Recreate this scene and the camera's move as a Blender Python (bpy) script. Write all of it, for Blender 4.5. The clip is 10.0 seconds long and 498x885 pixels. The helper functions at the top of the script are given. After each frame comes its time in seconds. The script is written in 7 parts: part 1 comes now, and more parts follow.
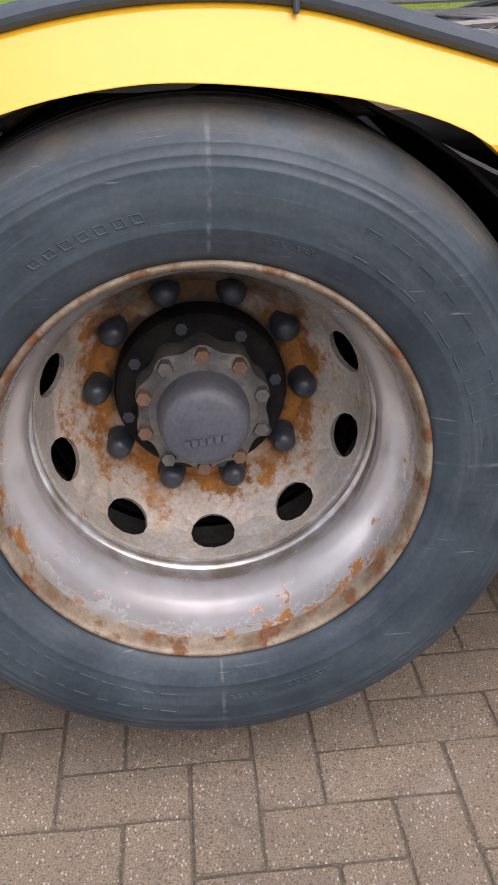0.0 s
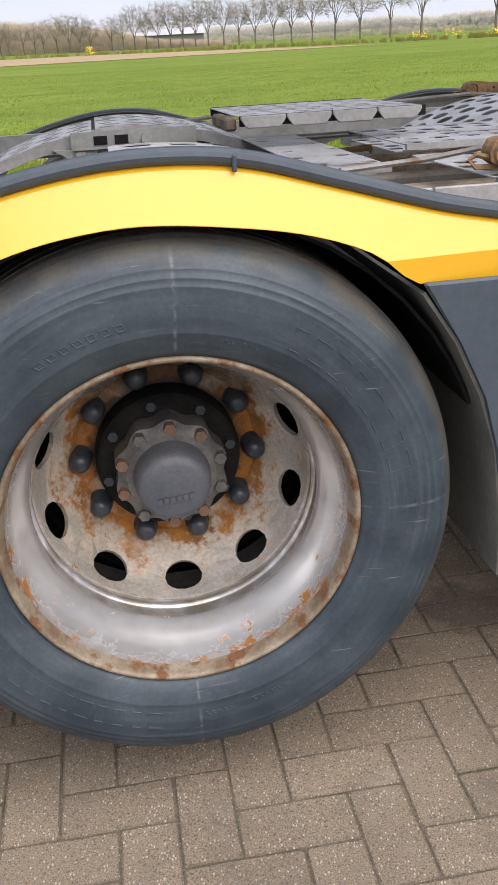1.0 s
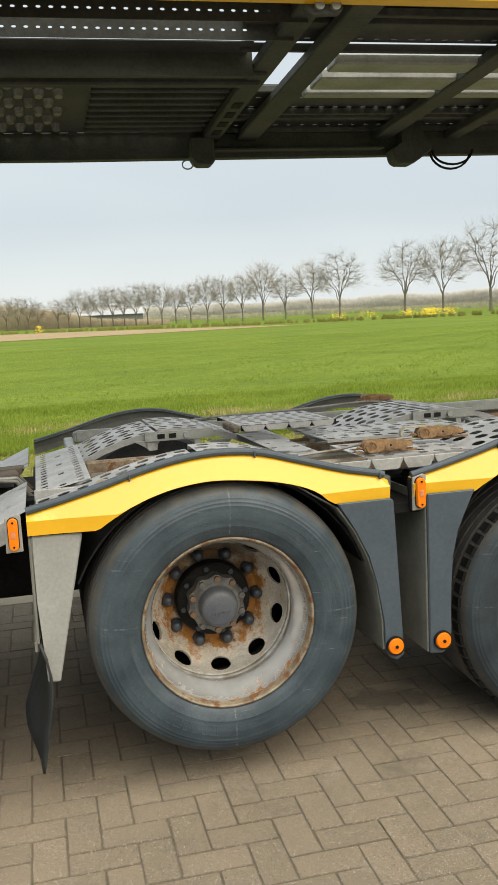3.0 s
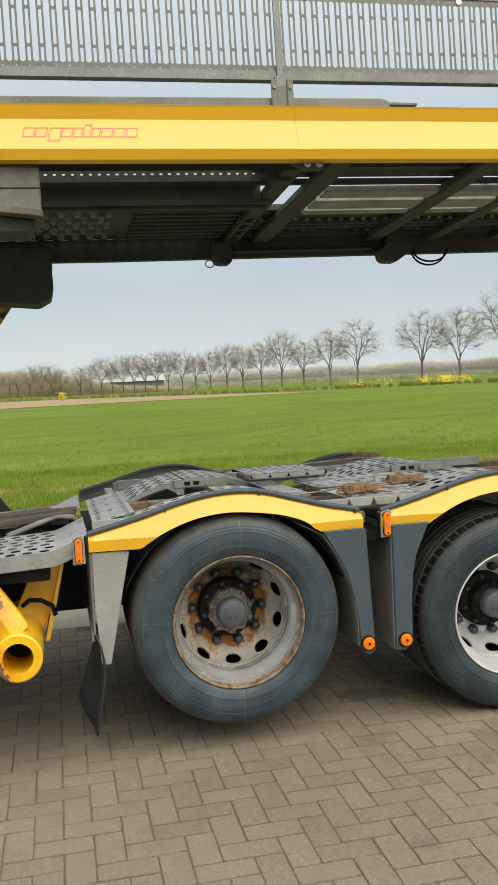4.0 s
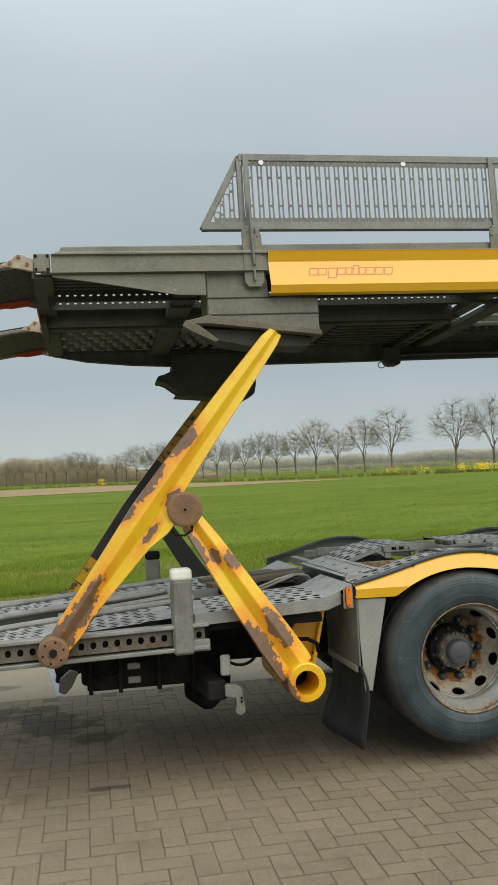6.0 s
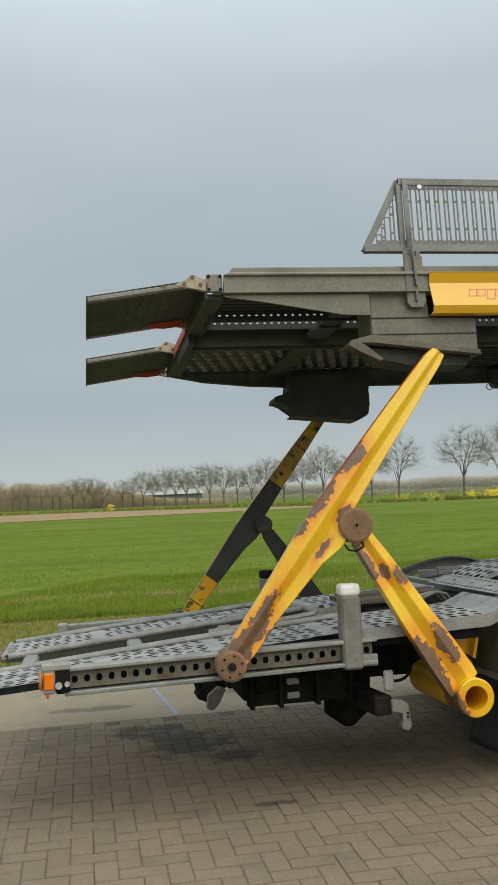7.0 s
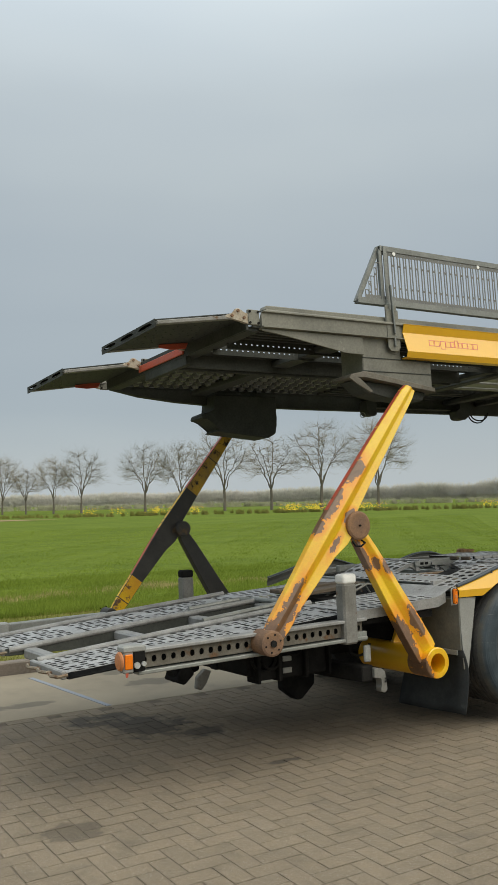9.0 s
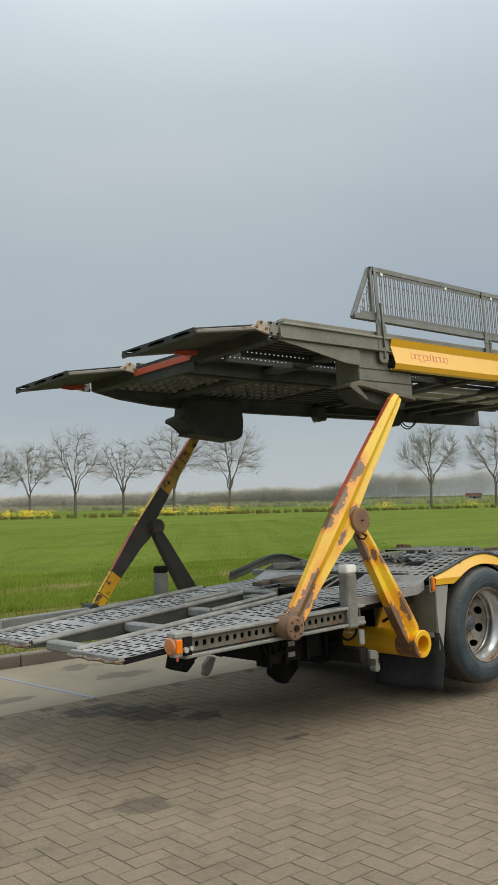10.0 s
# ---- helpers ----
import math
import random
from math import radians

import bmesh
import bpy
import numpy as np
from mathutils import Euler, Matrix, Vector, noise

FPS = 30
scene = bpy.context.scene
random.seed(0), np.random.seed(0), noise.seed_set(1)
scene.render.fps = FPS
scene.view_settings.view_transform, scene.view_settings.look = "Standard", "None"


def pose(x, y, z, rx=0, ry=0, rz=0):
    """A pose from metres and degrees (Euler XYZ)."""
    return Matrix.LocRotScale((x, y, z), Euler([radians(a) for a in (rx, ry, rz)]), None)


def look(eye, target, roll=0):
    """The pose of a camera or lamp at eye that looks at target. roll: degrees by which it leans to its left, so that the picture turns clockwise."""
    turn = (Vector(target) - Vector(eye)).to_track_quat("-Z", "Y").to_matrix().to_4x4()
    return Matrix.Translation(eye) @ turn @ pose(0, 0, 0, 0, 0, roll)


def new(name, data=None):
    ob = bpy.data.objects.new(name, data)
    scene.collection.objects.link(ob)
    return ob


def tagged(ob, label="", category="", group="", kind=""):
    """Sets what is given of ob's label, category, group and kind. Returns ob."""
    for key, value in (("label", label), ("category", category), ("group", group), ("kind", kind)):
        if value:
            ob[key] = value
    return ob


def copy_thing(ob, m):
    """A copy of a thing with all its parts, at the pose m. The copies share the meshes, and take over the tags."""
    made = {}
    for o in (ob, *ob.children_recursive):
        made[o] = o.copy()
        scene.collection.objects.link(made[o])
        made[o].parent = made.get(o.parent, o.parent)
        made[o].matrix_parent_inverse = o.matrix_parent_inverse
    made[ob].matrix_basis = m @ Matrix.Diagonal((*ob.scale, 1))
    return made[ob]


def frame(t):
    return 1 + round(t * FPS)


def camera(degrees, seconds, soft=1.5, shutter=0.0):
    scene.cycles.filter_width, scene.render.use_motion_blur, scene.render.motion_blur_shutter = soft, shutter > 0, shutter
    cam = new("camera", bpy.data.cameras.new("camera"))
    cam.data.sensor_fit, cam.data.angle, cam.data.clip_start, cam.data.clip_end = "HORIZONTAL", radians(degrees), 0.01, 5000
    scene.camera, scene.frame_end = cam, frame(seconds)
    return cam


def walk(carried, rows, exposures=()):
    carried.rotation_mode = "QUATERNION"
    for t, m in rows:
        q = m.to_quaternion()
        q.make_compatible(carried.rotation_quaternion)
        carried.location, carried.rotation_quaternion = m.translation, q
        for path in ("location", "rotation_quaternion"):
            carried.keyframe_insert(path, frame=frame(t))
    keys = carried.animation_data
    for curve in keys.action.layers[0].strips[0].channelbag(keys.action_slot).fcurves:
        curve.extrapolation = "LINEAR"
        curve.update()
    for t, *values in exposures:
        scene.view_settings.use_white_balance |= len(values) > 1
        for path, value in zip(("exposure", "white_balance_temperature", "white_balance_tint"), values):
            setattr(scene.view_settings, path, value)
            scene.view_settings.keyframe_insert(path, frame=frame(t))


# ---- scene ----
cam = camera(31.3, 10.0)
PATH = [
    (0, (-0.024, -1.015, 1.15), (0.109, 0.745, 0.21), -1.9),
    (0.5, (-0.062, -1.072, 1.188), (0.082, 0.694, 0.26), -2.5),
    (1, (-0.063, -1.26, 1.281), (0.193, 0.54, 0.448), -3.1),
    (1.5, (-0.126, -1.547, 1.411), (0.214, 0.307, 0.742), -3.2),
    (2, (-0.269, -1.946, 1.477), (0.125, -0.047, 0.987), -3.1),
    (2.5, (-0.355, -2.399, 1.513), (0.053, -0.474, 1.155), -3.1),
    (2.7, (-0.456, -2.555, 1.556), (-0.005, -0.635, 1.226), -2.7),
    (3.8, (-0.673, -3.595, 1.619), (-0.246, -1.649, 1.439), -2.7),
    (4, (-0.731, -3.774, 1.626), (-0.312, -1.824, 1.481), -2.7),
    (4.5, (-1.004, -4.147, 1.648), (-0.587, -2.192, 1.558), -2.6),
    (5, (-1.304, -4.343, 1.663), (-0.898, -2.385, 1.618), -2.6),
    (5.5, (-1.639, -4.494, 1.68), (-1.247, -2.533, 1.686), -2.5),
    (6, (-2.028, -4.535, 1.644), (-1.658, -2.57, 1.698), -2.6),
    (6.2, (-2.182, -4.512, 1.661), (-1.828, -2.544, 1.727), -2.7),
    (7.3, (-3.174, -4.446, 1.623), (-2.782, -2.489, 1.749), -1.8),
    (7.5, (-3.355, -4.458, 1.636), (-2.906, -2.513, 1.765), -1.8),
    (8, (-3.878, -4.549, 1.654), (-3.218, -2.666, 1.784), -1.6),
    (8.5, (-4.413, -4.515, 1.631), (-3.547, -2.717, 1.757), -1.4),
    (9, (-5.065, -4.463, 1.625), (-4.015, -2.765, 1.751), -1.2),
    (9.5, (-5.64, -4.333, 1.593), (-4.445, -2.734, 1.725), -1.2),
    (10, (-6.223, -4.15, 1.602), (-4.894, -2.66, 1.73), -1.2),
]
walk(cam, [(t, look(eye, target, roll)) for t, eye, target, roll in PATH],
     exposures=[(0.0, 0.72, 7000, 26), (0.5, 0.73, 7050, 24), (1.0, 0.77, 7100, 20), (1.6, 0.74, 7480, 14), (2.5, 0.73, 8050, 9), (4.0, 0.46, 7750, 7), (5.5, 0.15, 7650, 4), (7.5, -0.02, 7600, 5), (9.0, -0.01, 7600, 6), (10.0, 0.01, 7570, 7)])

# ---- sky and light ----
world = bpy.data.worlds.new("overcast_sky")
scene.world = world
world.use_nodes = True
wn, wl = world.node_tree.nodes, world.node_tree.links
wn.clear()
w_out = wn.new("ShaderNodeOutputWorld")
w_bg = wn.new("ShaderNodeBackground")
w_sky = wn.new("ShaderNodeTexSky")
w_sky.sky_type = "NISHITA"
w_sky.sun_disc = False
w_sky.sun_elevation = radians(48)
w_sky.sun_rotation = radians(152)
w_gain = wn.new("ShaderNodeVectorMath")
w_gain.operation = "SCALE"
w_gain.inputs["Scale"].default_value = 0.09
w_co = wn.new("ShaderNodeTexCoord")
w_map = wn.new("ShaderNodeMapping")
w_map.inputs["Scale"].default_value = (1.0, 1.0, 3.0)
w_noise = wn.new("ShaderNodeTexNoise")
w_noise.inputs["Scale"].default_value = 1.6
w_noise.inputs["Detail"].default_value = 3
w_noise.inputs["Roughness"].default_value = 0.5
w_ramp = wn.new("ShaderNodeValToRGB")
w_ramp.color_ramp.elements[0].position = 0.25
w_ramp.color_ramp.elements[0].color = (0.422, 0.512, 0.648, 1)
w_ramp.color_ramp.elements[1].position = 0.8
w_ramp.color_ramp.elements[1].color = (0.532, 0.622, 0.74, 1)
w_mix = wn.new("ShaderNodeMixRGB")
w_mix.inputs["Fac"].default_value = 0.88
w_sep = wn.new("ShaderNodeSeparateXYZ")
w_up = wn.new("ShaderNodeValToRGB")
w_up.color_ramp.elements[0].position = 0.0
w_up.color_ramp.elements[0].color = (1.02, 1.02, 1.02, 1)
w_up.color_ramp.elements[1].position = 1.0
w_up.color_ramp.elements[1].color = (2.7, 2.62, 2.5, 1)
for pos, v in ((0.035, (0.93, 0.935, 0.95)), (0.10, (0.76, 0.795, 0.845)), (0.2, (0.785, 0.815, 0.86)), (0.32, (0.92, 0.94, 0.965)), (0.42, (1.12, 1.13, 1.14)), (0.48, (1.36, 1.37, 1.38)), (0.55, (1.74, 1.74, 1.73)), (0.75, (2.35, 2.3, 2.22))):
    el = w_up.color_ramp.elements.new(pos)
    el.color = (*v, 1)
w_mul = wn.new("ShaderNodeMixRGB")
w_mul.blend_type = "MULTIPLY"
w_mul.inputs["Fac"].default_value = 1.0
wl.new(w_co.outputs["Generated"], w_map.inputs["Vector"])
wl.new(w_map.outputs["Vector"], w_noise.inputs["Vector"])
wl.new(w_noise.outputs["Fac"], w_ramp.inputs["Fac"])
wl.new(w_co.outputs["Generated"], w_sep.inputs["Vector"])
wl.new(w_sep.outputs["Z"], w_up.inputs["Fac"])
wl.new(w_ramp.outputs["Color"], w_mul.inputs["Color1"])
wl.new(w_up.outputs["Color"], w_mul.inputs["Color2"])
wl.new(w_sky.outputs["Color"], w_gain.inputs[0])
wl.new(w_gain.outputs["Vector"], w_mix.inputs["Color1"])
wl.new(w_mul.outputs["Color"], w_mix.inputs["Color2"])
wl.new(w_mix.outputs["Color"], w_bg.inputs["Color"])
w_bg.inputs["Strength"].default_value = 1.0
wl.new(w_bg.outputs["Background"], w_out.inputs["Surface"])

sun = new("sun", bpy.data.lights.new("sun", "SUN"))
sun.data.energy = 2.0
sun.data.angle = radians(75)
sun.data.color = (1.0, 0.95, 0.87)
sun.matrix_world = look((0, 0, 0), (-0.3, 0.56, -0.72))


# ---- materials ----
def mat(name, base, rough=0.6, metal=0.0, second=None, amount=0.5, scale=6.0, detail=6.0, low=0.4, high=0.65, bump=0.1,
        fine=120.0, fine_amt=0.12, spread=0.0, third=None, third_scale=2.5, third_low=0.58, third_high=0.66, third_rough=0.9,
        coords="Object", spec=0.5, stretch=(1, 1, 1), patches=(), patch_colour=(0.17, 0.1, 0.065), halo=None):
    """A surface with a base colour, large patches of a second colour, fine grain, relief, and spots of a third colour (rust, dirt)."""
    m = bpy.data.materials.new(name)
    m.use_nodes = True
    n, l = m.node_tree.nodes, m.node_tree.links
    b = n["Principled BSDF"]
    b.inputs["Roughness"].default_value = rough
    b.inputs["Metallic"].default_value = metal
    b.inputs["Specular IOR Level"].default_value = spec
    co = n.new("ShaderNodeTexCoord")
    mp = n.new("ShaderNodeMapping")
    mp.inputs["Scale"].default_value = stretch
    l.new(co.outputs[coords], mp.inputs["Vector"])
    vec = mp.outputs["Vector"]
    if spread:
        info = n.new("ShaderNodeObjectInfo")
        geo = n.new("ShaderNodeNewGeometry")
        add = n.new("ShaderNodeMath")
        add.operation = "ADD"
        l.new(info.outputs["Random"], add.inputs[0])
        l.new(geo.outputs["Random Per Island"], add.inputs[1])
        fr = n.new("ShaderNodeMath")
        fr.operation = "FRACT"
        l.new(add.outputs[0], fr.inputs[0])
        rnd = fr.outputs[0]

    def noise_fac(sc, det, lo, hi):
        t = n.new("ShaderNodeTexNoise")
        t.inputs["Scale"].default_value = sc
        t.inputs["Detail"].default_value = det
        t.inputs["Roughness"].default_value = 0.62
        l.new(vec, t.inputs["Vector"])
        r = n.new("ShaderNodeMapRange")
        r.inputs["From Min"].default_value = lo
        r.inputs["From Max"].default_value = hi
        l.new(t.outputs["Fac"], r.inputs["Value"])
        return r.outputs["Result"], t.outputs["Fac"]

    def mix(fac, a, c, kind="MIX"):
        x = n.new("ShaderNodeMixRGB")
        x.blend_type = kind
        for sock, v in (("Fac", fac), ("Color1", a), ("Color2", c)):
            if isinstance(v, (int, float)):
                x.inputs[sock].default_value = v
            elif isinstance(v, tuple):
                x.inputs[sock].default_value = (*v, 1)
            else:
                l.new(v, x.inputs[sock])
        return x.outputs["Color"]

    def times(v, k):
        x = n.new("ShaderNodeMath")
        x.operation = "MULTIPLY"
        l.new(v, x.inputs[0])
        x.inputs[1].default_value = k
        return x.outputs[0]

    second = second or tuple(c * 0.7 for c in base)
    big, _ = noise_fac(scale, detail, low, high)
    colour = mix(times(big, amount), base, second)
    grain, grain_raw = noise_fac(fine, 3.0, 0.3, 0.7)
    dark = mix(grain, tuple([1 - fine_amt] * 3), tuple([1 + fine_amt] * 3))
    colour = mix(1.0, colour, dark, "MULTIPLY")
    if spread:
        v = n.new("ShaderNodeMapRange")
        v.inputs["To Min"].default_value = 1 - spread
        v.inputs["To Max"].default_value = 1 + spread
        l.new(rnd, v.inputs["Value"])
        colour = mix(1.0, colour, v.outputs["Result"], "MULTIPLY")
    if third:
        spots, _ = noise_fac(third_scale, 9.0, third_low, third_high)
        tone, _ = noise_fac(third_scale * 7, 5.0, 0.3, 0.7)
        rust = mix(tone, third, tuple(c * 0.5 for c in third))
        colour = mix(spots, colour, rust)
        rr = n.new("ShaderNodeMapRange")
        rr.inputs["To Min"].default_value = rough
        rr.inputs["To Max"].default_value = third_rough
        l.new(spots, rr.inputs["Value"])
        l.new(rr.outputs["Result"], b.inputs["Roughness"])
    if patches:
        # worn patches of their own shape: soft blots at given places (x, z), frayed by noise
        sep = n.new("ShaderNodeSeparateXYZ")
        l.new(co.outputs["Object"], sep.inputs[0])
        _, fray = noise_fac(26.0, 9.0, 0, 1)
        total = None
        for px, pz, ax, az, turn in patches:
            c, s_ = math.cos(radians(turn)), math.sin(radians(turn))
            terms = []
            for (kx, kz), size in (((c, s_), ax), ((-s_, c), az)):
                d = n.new("ShaderNodeVectorMath")
                d.operation = "DOT_PRODUCT"
                shift = n.new("ShaderNodeVectorMath")
                shift.operation = "SUBTRACT"
                l.new(co.outputs["Object"], shift.inputs[0])
                shift.inputs[1].default_value = (px, 0, pz)
                l.new(shift.outputs["Vector"], d.inputs[0])
                d.inputs[1].default_value = (kx / size, 0, kz / size)
                sq = n.new("ShaderNodeMath")
                sq.operation = "MULTIPLY"
                l.new(d.outputs["Value"], sq.inputs[0])
                l.new(d.outputs["Value"], sq.inputs[1])
                terms.append(sq.outputs[0])
            add2 = n.new("ShaderNodeMath")
            l.new(terms[0], add2.inputs[0])
            l.new(terms[1], add2.inputs[1])
            inv = n.new("ShaderNodeMath")
            inv.operation = "SUBTRACT"
            inv.inputs[0].default_value = 1.0
            l.new(add2.outputs[0], inv.inputs[1])
            if total is None:
                total = inv.outputs[0]
            else:
                mx = n.new("ShaderNodeMath")
                mx.operation = "MAXIMUM"
                l.new(total, mx.inputs[0])
                l.new(inv.outputs[0], mx.inputs[1])
                total = mx.outputs[0]
        fr2 = n.new("ShaderNodeMath")
        fr2.operation = "MULTIPLY_ADD"
        l.new(fray, fr2.inputs[0])
        fr2.inputs[1].default_value = 4.2
        fr2.inputs[2].default_value = -2.1
        sm = n.new("ShaderNodeMath")
        l.new(total, sm.inputs[0])
        l.new(fr2.outputs[0], sm.inputs[1])

        def edge(lo, hi):
            r = n.new("ShaderNodeMapRange")
            r.inputs["From Min"].default_value = lo
            r.inputs["From Max"].default_value = hi
            l.new(sm.outputs[0], r.inputs["Value"])
            return r.outputs["Result"]
        if halo:
            colour = mix(times(edge(-2.7, -0.1), 0.9), colour, halo)
        blotch, _ = noise_fac(24.0, 5.0, 0.3, 0.7)
        colour = mix(edge(0.05, 0.13), colour, mix(blotch, patch_colour, tuple(c * 0.62 for c in patch_colour)))
    l.new(colour, b.inputs["Base Color"])
    if bump:
        bp = n.new("ShaderNodeBump")
        bp.inputs["Strength"].default_value = bump
        bp.inputs["Distance"].default_value = 0.004
        l.new(grain_raw, bp.inputs["Height"])
        l.new(bp.outputs["Normal"], b.inputs["Normal"])
    return m


